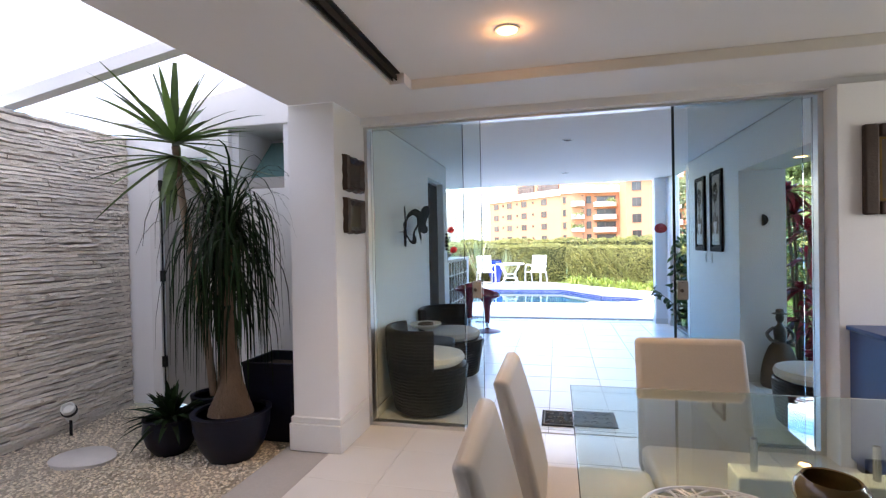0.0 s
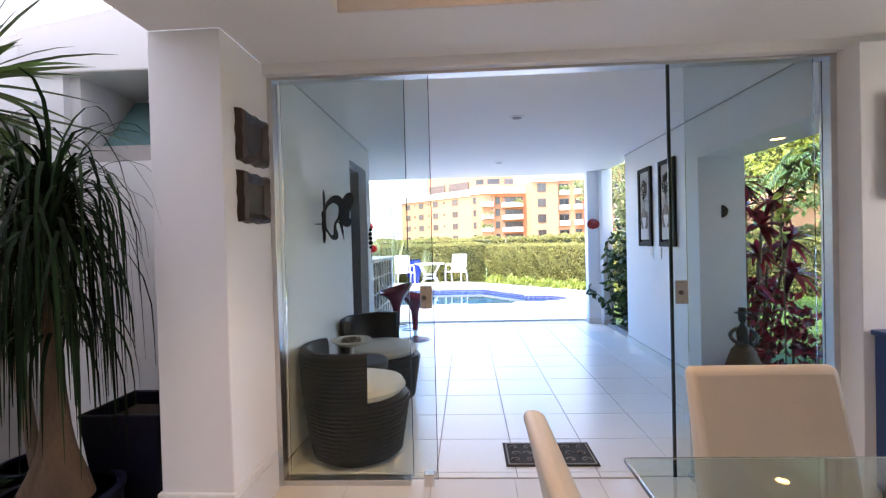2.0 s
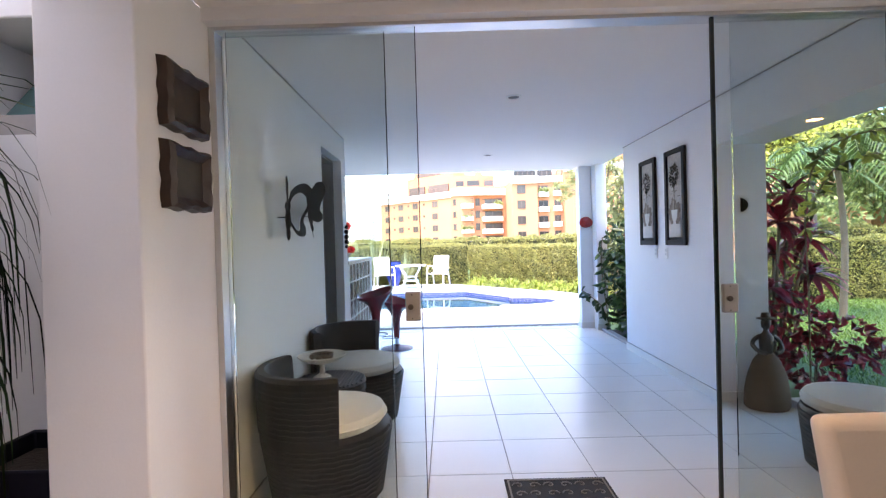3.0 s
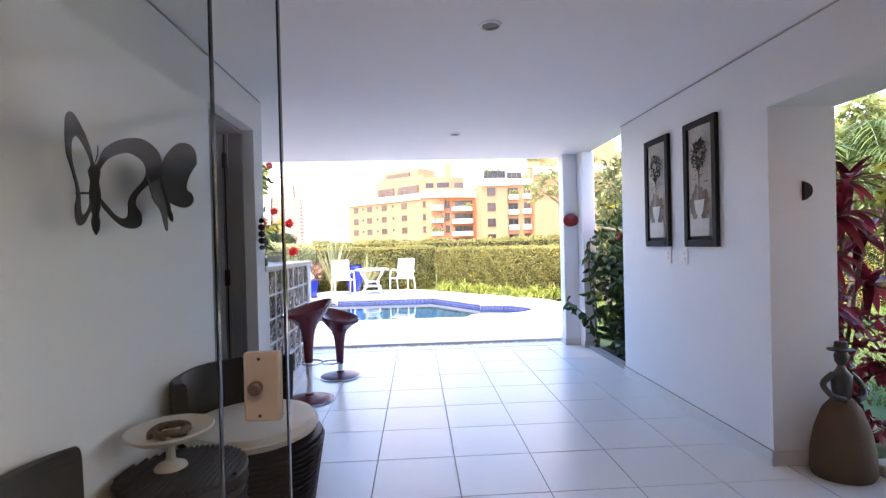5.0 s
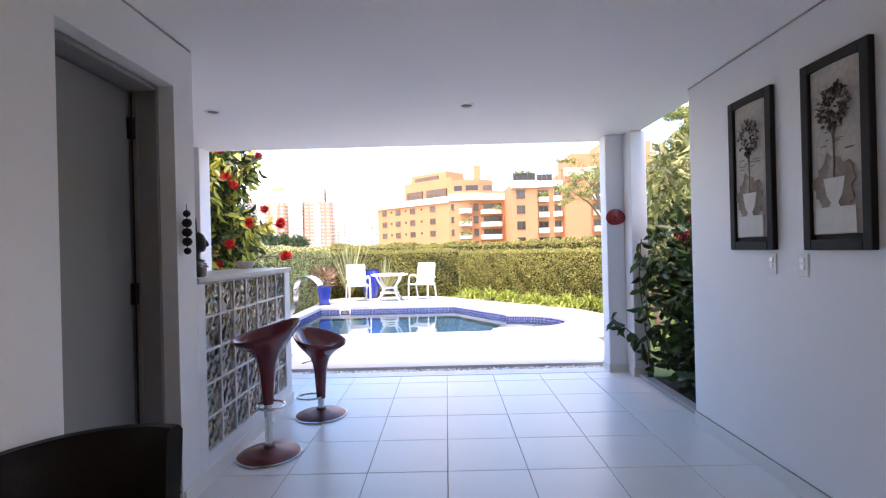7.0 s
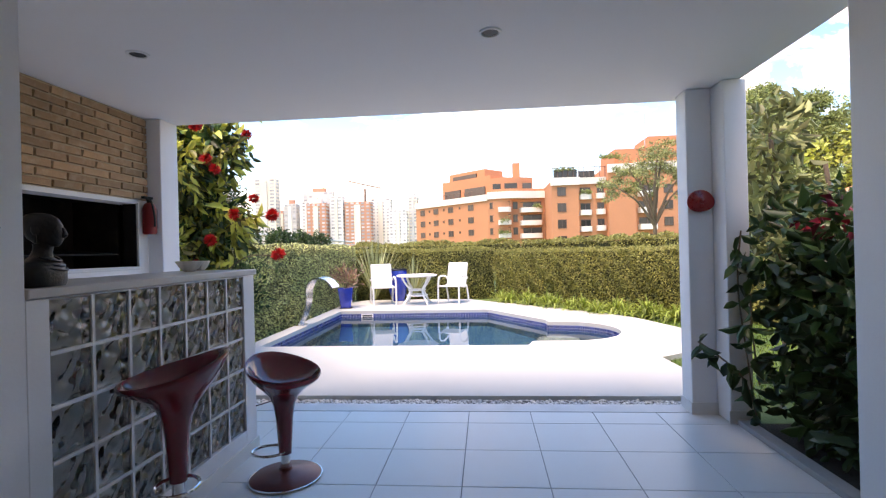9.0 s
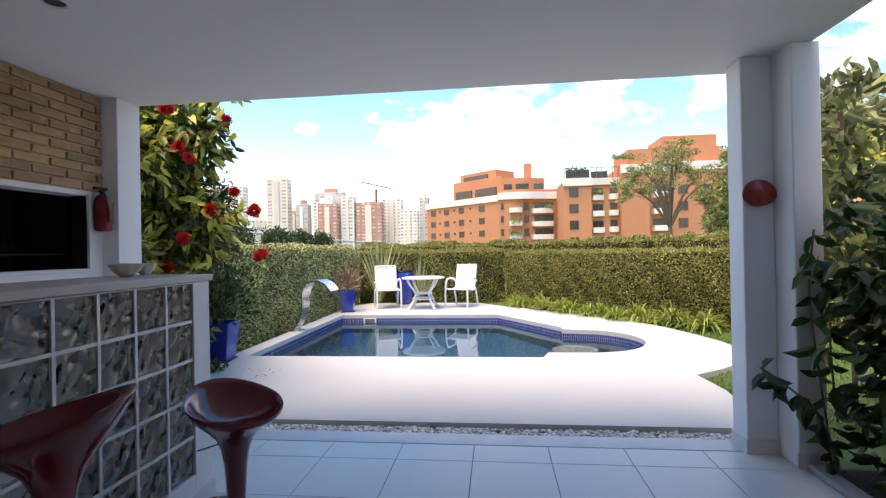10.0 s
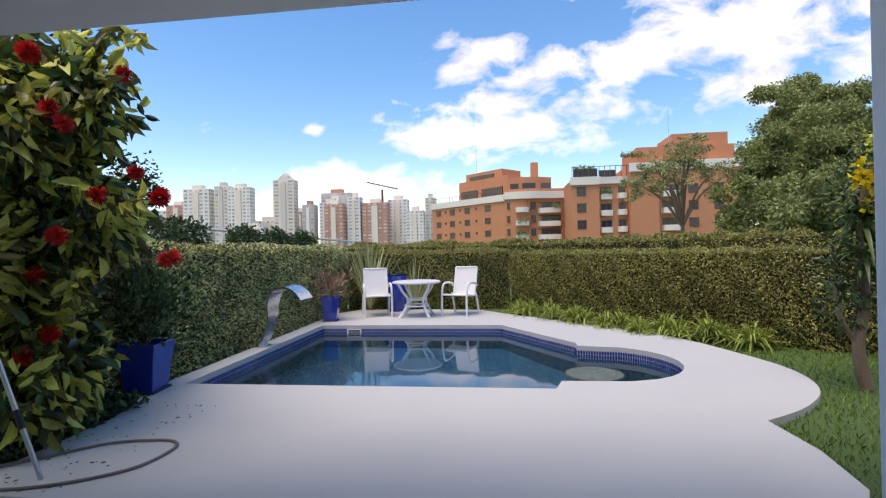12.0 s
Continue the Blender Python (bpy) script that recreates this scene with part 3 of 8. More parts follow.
# dining room floor, threshold, terrace floor bed
structure("floor_dining", Shape().box(-1.45, -3.6, -0.12, 3.6, GLASS_Y + 0.05, -0.004), PALE_GROUT, "pale jointed bed of the polished dining floor", "floor")
structure("floor_terrace", Shape().box(-2.9, GLASS_Y + 0.05, -0.12, 1.94, 8.58, -0.004).box(1.94, GLASS_Y + 0.05, -0.12, 2.34, 5.1, -0.004), GROUT, "grey jointed bed of the terrace tiles", "floor")
structure("threshold", Shape().box(-2.9, 8.584, -0.12, 1.94, 8.77, 0.003), STEPSTONE, "pale granite strip at the edge of the terrace", "threshold", bevel=0.004)
structure("drain_bed", Shape().box(-2.9, 8.77, -0.12, 1.82, 8.955, -0.045), SOIL, "dark drain channel under white pebbles", "drain")
structure("atrium_floor", Shape().box(-3.9, -3.6, -0.14, -1.80, 3.6, -0.035), SANDY, "sandy bed under the atrium gravel", "floor")
structure("atrium_kerb", Shape().box(-1.80, -3.6, -0.12, -1.452, 3.3, -0.006), CEMENT, "grey cement strip beside the atrium gravel", "kerb", bevel=0.004)

# dining room ceiling: a lower band on two sides, a raised field, a dark air slot
c = Shape().box(-1.71, -3.6, ROOM_CEILING, -0.885, 2.8, 2.75).box(-0.885, 2.58, ROOM_CEILING, -0.79, 2.8, 2.75)
c.box(-0.79, 2.72, ROOM_CEILING, 3.6, GLASS_Y - 0.10, 2.75).box(-1.37, 2.8, ROOM_CEILING, -0.79, GLASS_Y - 0.10, 2.75)
c.box(-0.815, -3.6, 2.475, 3.6, 2.58, 2.75).box(-0.79, 2.58, 2.475, 3.6, 2.72, 2.75)
structure("ceiling_dining", c, CEIL, "white plaster ceiling with a stepped edge", "ceiling")
# step face tinted cream, as the warm lamp light falling on it
structure("ceiling_step_light", Shape().box(-0.78, 2.711, 2.412, 3.6, 2.7195, 2.473), WARM_STEP, "ceiling step with warm lamp light put into its cream colour", "trim")
slot = thing("air_slot", "long dark linear air outlet set in the ceiling", "air vent")
part("slot_back", Shape().box(-0.883, -3.5, 2.47, -0.817, 2.578, 2.49), SEAL, slot)
for k in range(2):
    x = -0.866 + 0.026 * k
    part("slat", Shape().box(x, -3.5, 2.428, x + 0.006, 2.575, 2.462), DARK_METAL, slot)
# terrace ceiling slab
structure("ceiling_terrace", Shape().box(-2.95, GLASS_Y + 0.06, CEILING, 2.03, EAVE_Y, 2.85), CEIL, "smooth white terrace ceiling", "ceiling", bevel=0.01)
# unseen plain massing added to block sky and sun round the terrace
structure("unseen_light_block", Shape().box(-1.71, -3.6, 2.86, 5.6, 3.3, 5.6).box(2.05, 3.3, 2.86, 4.9, 6.6, 3.1).box(2.66, 3.37, -0.05, 5.6, 4.3, 2.86).box(-7.5, -9.0, -0.05, 5.6, -3.76, 5.6), WHITE, "plain white unseen blocks added to keep light off the rooms and terrace")

# wall between room and terrace, over and beside the glass
w = Shape().box(-1.72, 2.80, 0, LEFT, GLASS_Y + 0.06, ROOM_CEILING)
structure("wall_column", w, WHITE, "white plastered pier beside the glass doors", bevel=0.006)
structure("baseboard_column", Shape().box(-1.745, 2.775, 0, LEFT + 0.018, GLASS_Y - 0.07, 0.19).box(-1.735, 2.785, 0.19, LEFT + 0.012, GLASS_Y - 0.07, 0.235), TRIM, "tall white moulded skirting of the pier", "skirting", bevel=0.006)
structure("wall_header", Shape().box(LEFT, GLASS_Y - 0.10, 2.352, 3.6, GLASS_Y + 0.055, 2.75), WHITE, "white lintel above the glass doors")
structure("wall_east_pier", Shape().box(1.77, 3.17, 0, 3.6, GLASS_Y + 0.055, 2.352), WHITE, "white wall beside the glass doors", bevel=0.004)
# unseen walls, kept dark to dim glass reflections; side opening added for the lamp
structure("wall_room_back", Shape().box(-7.4, -3.75, 0, 3.6, -3.6, 2.75).box(3.6, -3.75, 0, 3.75, 1.75, 2.75).box(3.6, 2.65, 0, 3.75, 3.36, 2.75).box(3.6, 1.75, 0, 3.75, 2.65, 1.0).box(3.6, 1.75, 2.2, 3.75, 2.65, 2.75), GREIGE, "plain warm grey walls of the dining room")
# terrace left wall with the door opening
lw = Shape().box(-1.60, GLASS_Y + 0.06, 0, LEFT, 5.26, CEILING).box(-1.60, 5.26, 2.215, LEFT, 6.03, CEILING).box(-1.60, 6.03, 0, LEFT, 6.22, CEILING)
lw.box(-2.72, 6.12, 0, -1.60, 6.22, CEILING)
structure("wall_west", lw, WHITE, "white plastered terrace wall with a door opening")
structure("wall_west_inner", Shape().box(-2.72, 3.5, 0, -2.62, 6.12, CEILING), WHITE, "plain white wall behind the door")
structure("baseboard_west", Shape().box(LEFT, 3.37, 0, LEFT + 0.012, 5.25, 0.085).box(LEFT, 6.04, 0, LEFT + 0.012, 6.22, 0.085), TILE, "cut tile skirting of the terrace wall", "skirting")
# grey strips on the wall faces, coloured as the shade of a ceiling gap
structure("ceiling_gap_shade_west", Shape().box(LEFT + 0.001, 3.37, CEILING - 0.012, LEFT + 0.006, 6.2, CEILING - 0.004), CEMENT, "thin grey strip painted as the shadow gap under the ceiling", "trim")
structure("ceiling_gap_shade_east", Shape().box(RIGHT - 0.006, 3.37, CEILING - 0.012, RIGHT - 0.001, 7.1, CEILING - 0.004), CEMENT, "thin grey strip painted as the shadow gap under the ceiling", "trim")
# terrace right wall with the garden opening
rw = Shape().box(RIGHT, 5.1, 0, 2.27, 7.1, CEILING).box(RIGHT, GLASS_Y + 0.06, 2.09, 2.27, 5.1, CEILING)
structure("wall_east", rw, WHITE, "white plastered terrace wall with a garden opening")
structure("baseboard_east", Shape().box(RIGHT - 0.012, 5.09, 0, RIGHT, 7.1, 0.085).box(RIGHT - 0.012, 5.088, 0, 2.27, 5.10, 0.085), TILE, "cut tile skirting of the terrace wall", "skirting")
structure("skirting_joint", Shape().box(RIGHT - 0.010, 5.10, 0.0852, RIGHT + 0.001, 7.1, 0.0885).box(LEFT - 0.001, 3.43, 0.0852, LEFT + 0.010, 5.25, 0.0885), GROUT, "grey joint on top of the tile skirting", "skirting")
structure("garden_sill", Shape().box(2.342, GLASS_Y + 0.06, -0.1, 2.62, 5.0, 0.06), STEPSTONE, "pale stone sill towards the lawn", "sill", bevel=0.006)
structure("planter_kerb", Shape().box(1.94, 7.1, -0.1, 2.03, 8.36, 0.03), CEMENT, "low stone kerb of the planting bed", "kerb", bevel=0.006)
structure("planter_soil", Shape().box(2.03, 7.1, -0.1, 3.4, 8.36, 0.0), SOIL, "dark soil of the planting bed", "soil")
# the two piers at the pool end
structure("pillar_pool", Shape().box(1.715, 8.55, 0, 1.90, 8.74, CEILING), WHITE, "white plastered corner pillar", "pillar", bevel=0.008)
structure("pillar_planter", Shape().box(1.90, 8.36, 0, 2.06, 8.70, CEILING), WHITE, "white plastered pier beside the planting bed", "pillar", bevel=0.008)
structure("baseboard_pillar", Shape().box(1.705, 8.54, 0, 1.90, 8.55, 0.09).box(1.705, 8.55, 0, 1.715, 8.74, 0.09).box(1.89, 8.35, 0, 2.06, 8.36, 0.09), TILE, "tile skirting of the pillars", "skirting")
# barbecue end: back wall, column and floor of the alcove
bw = Shape().box(-2.85, 6.22, 0, -2.69, 8.62, 1.22).box(-2.85, 6.22, 1.22, -2.69, 7.42, 1.735).box(-2.85, 8.49, 1.22, -2.69, 8.62, 1.735)
bw.box(-2.85, 6.22, 1.735, -2.69, 8.62, 1.77).box(-2.85, 6.22, 1.77, -2.715, 8.62, CEILING)
structure("wall_alcove", bw, WHITE, "white alcove wall with a recess under the bricks")
structure("pillar_alcove", Shape().box(-2.85, 8.62, 0, -2.56, EAVE_Y - 0.01, CEILING), WHITE, "white plastered pillar at the pool corner", "pillar", bevel=0.006)

# atrium shell
structure("wall_atrium_back", Shape().box(-3.9, 3.45, 0, -3.52, 3.6, 2.8).box(-3.52, 3.45, 2.32, -2.86, 3.6, 2.8).box(-2.86, 3.45, 0, -1.72, 3.6, 1.93)
          .box(-2.86, 3.45, 1.93, -2.69, 3.6, 2.8).box(-2.15, 3.45, 1.93, -1.72, 3.6, 2.8).box(-2.69, 3.45, 2.52, -2.15, 3.6, 2.8), WHITE, "white atrium wall with a door and a high window")
structure("wall_atrium_stone", Shape().box(-3.95, -3.6, -0.1, -3.775, 3.45, 2.46), MORTAR, "backing of the split stone wall")
# glass roof of the atrium
roof = thing("skylight", "sloping glass roof on white metal rafters", "skylight")


def roof_z(x):
    return 2.50 + 0.17 * (x + 3.75)


pane = Shape()
for x0, x1 in ((-3.95, -1.6),):
    pane.add([(x0, -3.6, roof_z(x0) + 0.10), (x1, -3.6, roof_z(x1) + 0.10), (x1, 3.6, roof_z(x1) + 0.10), (x0, 3.6, roof_z(x0) + 0.10),
              (x0, -3.6, roof_z(x0) + 0.108), (x1, -3.6, roof_z(x1) + 0.108), (x1, 3.6, roof_z(x1) + 0.108), (x0, 3.6, roof_z(x0) + 0.108)],
             [(3, 2, 1, 0), (4, 5, 6, 7), (0, 1, 5, 4), (1, 2, 6, 5), (2, 3, 7, 6), (3, 0, 4, 7)])
part("pane", pane, MILKY, roof, "milky roof sheet")
for y in (-2.6, -0.9, 0.8, 2.46):
    a, b = -3.95, -1.6
    beam = Shape().add([(x, yy, roof_z(x) + dz) for dz in (0, 0.095) for x, yy in ((a, y), (b, y), (b, y + 0.09), (a, y + 0.09))],
                       [(3, 2, 1, 0), (4, 5, 6, 7), (0, 1, 5, 4), (1, 2, 6, 5), (2, 3, 7, 6), (3, 0, 4, 7)])
    part("rafter", beam, TRIM, roof, "white painted steel rafter", bevel=0.004)

# ---- glass doors ----
door = thing("glass_door", "frameless sliding glass doors standing open", "glass door")


def glass_leaf(name, x0, x1, y):
    g = part(name, Shape().box(x0, y, 0.03, x1, y + 0.010, 2.345), GLASS, door, "clear glass leaf", bevel=0.0)
    g.visible_shadow = False
    return g


fixed = glass_leaf("glass_leaf", LEFT + 0.03, -0.592, GLASS_Y + 0.022)
slide = glass_leaf("glass_leaf", -1.30, -0.448, GLASS_Y - 0.022)
glass_leaf("glass_leaf", 0.99, 1.735, GLASS_Y + 0.022)
slide_e = glass_leaf("glass_leaf", 0.893, 1.66, GLASS_Y - 0.022)
for g, x, y, w in ((fixed, -0.592, GLASS_Y + 0.021, 0.004), (slide, -0.448, GLASS_Y - 0.023, 0.004), (slide_e, 0.876, GLASS_Y - 0.023, 0.016)):
    part("edge_seal", Shape().box(x, y, 0.03, x + w, y + 0.012, 2.345), GLASS_EDGE, g, "dark polished glass edge")
part("head_track", Shape().box(LEFT, GLASS_Y - 0.04, 2.335, 1.77, GLASS_Y + 0.05, 2.352), ALU, door, "aluminium head track", bevel=0.002)
part("floor_track", Shape().box(LEFT + 0.02, GLASS_Y - 0.035, 0.0, -0.60, GLASS_Y + 0.045, 0.03), ALU, door, "aluminium floor track", bevel=0.003)
part("floor_track", Shape().box(0.98, GLASS_Y - 0.035, 0.0, 1.75, GLASS_Y + 0.045, 0.03), ALU, door, "aluminium floor track", bevel=0.003)
part("jamb", Shape().box(LEFT + 0.001, GLASS_Y - 0.04, 0, LEFT + 0.03, GLASS_Y + 0.05, 2.335), ALU, door, "aluminium jamb profile", bevel=0.002)
part("jamb", Shape().box(1.735, GLASS_Y - 0.04, 0.0, 1.768, GLASS_Y + 0.05, 2.335), ALU, door, "aluminium jamb profile", bevel=0.002)
for x, y in ((-0.52, GLASS_Y - 0.047), (0.897, GLASS_Y - 0.047)):
    lock = part("lock", Shape().box(x, y, 1.012, x + 0.068, y + 0.024, 1.142), LOCK_CASE, door, "beige plastic lock case", bevel=0.006)
    part("thumb_turn", Shape().lathe([(0.0, 0), (0.013, 0), (0.013, 0.012), (0.009, 0.016), (0, 0.016)], 12).moved(pose(x + 0.024, y, 1.077, 90)), BRONZE, lock)
    for z in (1.024, 1.13):
        part("screw", Shape().lathe([(0, 0), (0.003, 0), (0.003, 0.002), (0, 0.002)], 8).moved(pose(x + 0.03, y, z, 90)), DARK_METAL, lock)
stop = part("floor_guide", Shape().box(-0.525, GLASS_Y - 0.055, 0.0, -0.465, GLASS_Y + 0.0, 0.075), CHROME, door, "chrome floor guide", bevel=0.006)

# side door in the terrace wall
side = thing("door_1", "plain grey door set deep in the terrace wall", "door")
side["kind"] = "structure"
part("leaf", Shape().box(-1.615, 5.275, 0.01, -1.58, 5.985, 2.18), GREY_DOOR, side, "grey laminate door leaf", bevel=0.003)
fr = Shape().box(-1.598, 5.262, 0, LEFT - 0.02, 5.27, 2.213).box(-1.598, 5.27, 2.185, -1.45, 6.005, 2.213).box(-1.598, 6.005, 0, -1.45, 6.028, 2.213)
part("frame", fr, GREY_DOOR, side, "grey door lining", bevel=0.003)
part("stop", Shape().box(-1.578, 5.99, 0, -1.545, 6.004, 2.18), GREY_DOOR, side)
for z in (1.08, 1.93, 0.22):
    part("hinge", Shape().box(-1.577, 5.965, z, -1.552, 6.003, z + 0.11).tube([(-1.556, 5.984, z), (-1.556, 5.984, z + 0.11)], 0.010, 10), DARK_METAL, side, "blackened hinge")
part("hinge_rod", Shape().tube([(-1.564, 5.984, 0.02), (-1.564, 5.984, 2.17)], 0.005, 8), DARK_METAL, side)

# door and window at the back of the atrium
ad = thing("door_2", "white atrium door on long strap hinges", "door")
ad["kind"] = "structure"
part("leaf", Shape().box(-3.40, 3.47, 0.01, -2.90, 3.51, 2.22), GREY_DOOR, ad, "pale grey door leaf", bevel=0.003)
part("frame", Shape().box(-3.518, 3.43, 0, -3.41, 3.52, 2.318).box(-2.895, 3.43, 0, -2.862, 3.52, 2.318).box(-3.41, 3.43, 2.23, -2.895, 3.52, 2.318), TRIM, ad, "white door frame", bevel=0.004)
part("hinge_rod", Shape().tube([(-3.40, 3.445, 0.1), (-3.40, 3.445, 2.0)], 0.007, 8), DARK_METAL, ad)
for z in (0.35, 1.13, 1.95):
    part("hinge", Shape().box(-3.42, 3.43, z, -3.385, 3.46, z + 0.10), DARK_METAL, ad, "dark iron hinge")
aw = thing("window_1", "high recessed window with a tilted teal pane", "window")
aw["kind"] = "structure"
part("recess", Shape().box(-2.689, 3.601, 1.93, -2.67, 4.0, 2.52).box(-2.17, 3.601, 1.93, -2.151, 4.0, 2.52).box(-2.689, 4.0, 1.93, -2.151, 4.03, 2.52).box(-2.67, 3.601, 2.50, -2.17, 4.0, 2.52), WHITE, aw, "white window recess")
TEAL = surface("teal_tinted_pane", (0.12, 0.24, 0.24), 0.15, vary=0.15, coarse=2, fine=20, bump=0.02)
part("pane", Shape().add([(-2.62, 3.63, 2.03), (-2.16, 3.63, 2.03), (-2.16, 3.90, 2.42), (-2.55, 3.90, 2.42), (-2.62, 3.64, 2.02), (-2.16, 3.64, 2.02), (-2.16, 3.91, 2.41), (-2.55, 3.91, 2.41)],
     [(0, 1, 2, 3), (7, 6, 5, 4), (0, 4, 5, 1), (1, 5, 6, 2), (2, 6, 7, 3), (3, 7, 4, 0)]), TEAL, aw, "teal tinted awning pane")
part("sill", Shape().box(-2.55, 3.47, 1.931, -2.152, 3.6, 2.03), CEMENT, aw, "dark grey sill")

# ---- things in the dining room ----
def dining_chair(m, group="chairs round the glass table"):
    """A fully upholstered chair that faces +y; its origin is on the floor under the seat."""
    t = thing("dining_chair", "cream leather dining chair with a tall curved back", "chair", m, group)
    part("seat", Shape().box(-0.23, -0.22, 0.38, 0.23, 0.24, 0.49), LEATHER, t, bevel=0.035, segments=4)
    sh, n = Shape(), 12
    front, rear = [], []
    for i in range(n + 1):
        z = 0.36 + 0.60 * i / n
        lean = -0.20 - 0.11 * (i / n) ** 1.6
        thick = 0.10 - 0.045 * (i / n)
        front.append((lean + thick * 0.5, z))
        rear.append((lean - thick * 0.5, z))
    loop = front + rear[::-1]
    k = len(loop)
    v = [(x, y, z) for x in (-0.235, 0.235) for y, z in loop]
    f = [tuple(range(k)), tuple(range(k, 2 * k))[::-1]] + [(i, k + i, k + (i + 1) % k, (i + 1) % k) for i in range(k)]
    part("backrest", Shape().add(v, f), LEATHER, t, bevel=0.024, segments=4)
    sk = Shape().box(-0.225, -0.215, 0.33, 0.225, 0.235, 0.385)
    part("apron", sk, LEATHER, t, bevel=0.01)
    for x in (-0.20, 0.20):
        for y in (-0.19, 0.21):
            part("leg", Shape().add([(x + a * s, y + b * s, z) for z, s in ((0, 0.018), (0.335, 0.026)) for a, b in ((-1, -1), (1, -1), (1, 1), (-1, 1))],
                                    [(3, 2, 1, 0), (4, 5, 6, 7), (0, 1, 5, 4), (1, 2, 6, 5), (2, 3, 7, 6), (3, 0, 4, 7)]), LEATHER, t, bevel=0.004)
    return t


seat_one = dining_chair(pose(0.215, 1.60, 0, 0, 0, -90))
copy_thing(seat_one, pose(0.20, 0.98, 0, 0, 0, -88))
copy_thing(seat_one, pose(0.69, 1.90, 0, 0, 0, 180))

table = thing("dining_table", "rectangular dining table with a thick greenish glass top", "table", pose(0, 0, 0))
top = part("tabletop", Shape().box(0.146, -0.6, 0.800, 1.55, 1.87, 0.815), TABLE_GLASS, table, "thick clear glass top", bevel=0.004)
top.visible_shadow = False
for y in (0.35, 1.35):
    part("pedestal", Shape().box(0.62, y, 0, 1.06, y + 0.10, 0.70), WHITE_PLASTIC, table, "white pedestal", bevel=0.006)
part("stretcher", Shape().box(0.80, 0.45, 0.10, 0.88, 1.35, 0.22), WHITE_PLASTIC, table, bevel=0.006)
for y in (0.40, 1.40):
    for x in (0.68, 1.0):
        part("glass_support", Shape().lathe([(0.010, 0.699), (0.010, 0.800)], 16, x, y), STEEL, table)


def lattice(cx, cy, z, r):
    """An openwork woven place mat: crossing reeds inside a ring."""
    s = Shape().tube([(cx + r * math.cos(a), cy + 0.75 * r * math.sin(a), z) for a in np.linspace(0, 2 * math.pi, 28)[:-1]], 0.006, 6, True)
    rng = random.Random(4)
    for _ in range(34):
        a, b = rng.uniform(0, 6.28), rng.uniform(1.6, 4.2)
        p, q = (cx + r * math.cos(a), cy + 0.75 * r * math.sin(a)), (cx + r * math.cos(a + b), cy + 0.75 * r * math.sin(a + b))
        s.tube([(p[0], p[1], z), ((p[0] + q[0]) / 2, (p[1] + q[1]) / 2, z + 0.002), (q[0], q[1], z)], 0.003, 5)
    return s


solid("place_mat", lattice(0.44, 0.90, 0.8215, 0.16), WHITE_PLASTIC, "white openwork woven mat lying on the glass table", "place mat")
bowl = thing("table_bowl", "round brown glazed bowl standing on the glass table", "bowl", pose(0.665, 0.935, 0.8165) @ Matrix.Scale(0.66, 4))
part("body", Shape().lathe([(0.0, 0.0), (0.05, 0.0), (0.085, 0.03), (0.105, 0.075), (0.10, 0.115), (0.082, 0.14), (0.075, 0.138), (0.09, 0.11), (0.095, 0.075), (0.075, 0.03), (0, 0.012)], 32), AMBER, bowl)
part("foot", Shape().lathe([(0.045, -0.001), (0.055, 0.0), (0.05, 0.012), (0.04, 0.012)], 24), AMBER, bowl)
copy_thing(bowl, pose(0.80, 0.83, 0.8165) @ Matrix.Diagonal((0.55, 0.55, 0.42, 1)))

cab = thing("blue_cabinet", "dark blue lacquered cabinet against the white wall", "cabinet", pose(0, 0, 0))
part("body", Shape().box(1.82, 2.82, 0.06, 3.3, 3.165, 0.855), BLUE_PAINT, cab, bevel=0.006)
part("top", Shape().box(1.80, 2.80, 0.857, 3.32, 3.166, 0.885), BLUE_PAINT, cab, "blue cabinet top", bevel=0.006)
part("plinth", Shape().box(1.85, 2.86, 0.0, 3.27, 3.16, 0.06), DARK_METAL, cab)
for k in range(3):
    d = part("door", Shape().box(1.84 + 0.485 * k, 2.80, 0.09, 2.31 + 0.485 * k, 2.818, 0.84), BLUE_PAINT, cab, bevel=0.004)
    part("handle", Shape().tube([(2.27 + 0.485 * k, 2.785, 0.45), (2.27 + 0.485 * k, 2.785, 0.60)], 0.006, 8), STEEL, d, "steel handle")

art = thing("framed_picture", "small picture in a deep dark wooden frame", "picture", pose(0, 0, 0))
part("frame", Shape().box(1.89, 3.13, 1.55, 1.97, 3.168, 2.09).box(2.34, 3.13, 1.55, 2.42, 3.168, 2.09).box(1.97, 3.13, 1.55, 2.34, 3.168, 1.63).box(1.97, 3.13, 2.01, 2.34, 3.168, 2.09), DARK_WOOD, art, "dark carved frame", bevel=0.012)
part("inner_slip", Shape().box(1.97, 3.142, 1.63, 1.985, 3.168, 2.01).box(2.325, 3.142, 1.63, 2.34, 3.168, 2.01).box(1.985, 3.142, 1.63, 2.325, 3.168, 1.645).box(1.985, 3.142, 1.995, 2.325, 3.168, 2.01), AMBER, art, "gilt inner slip")
part("print", Shape().box(1.985, 3.15, 1.645, 2.325, 3.168, 1.995), OLD_PANEL, art, "darkened ochre painting")


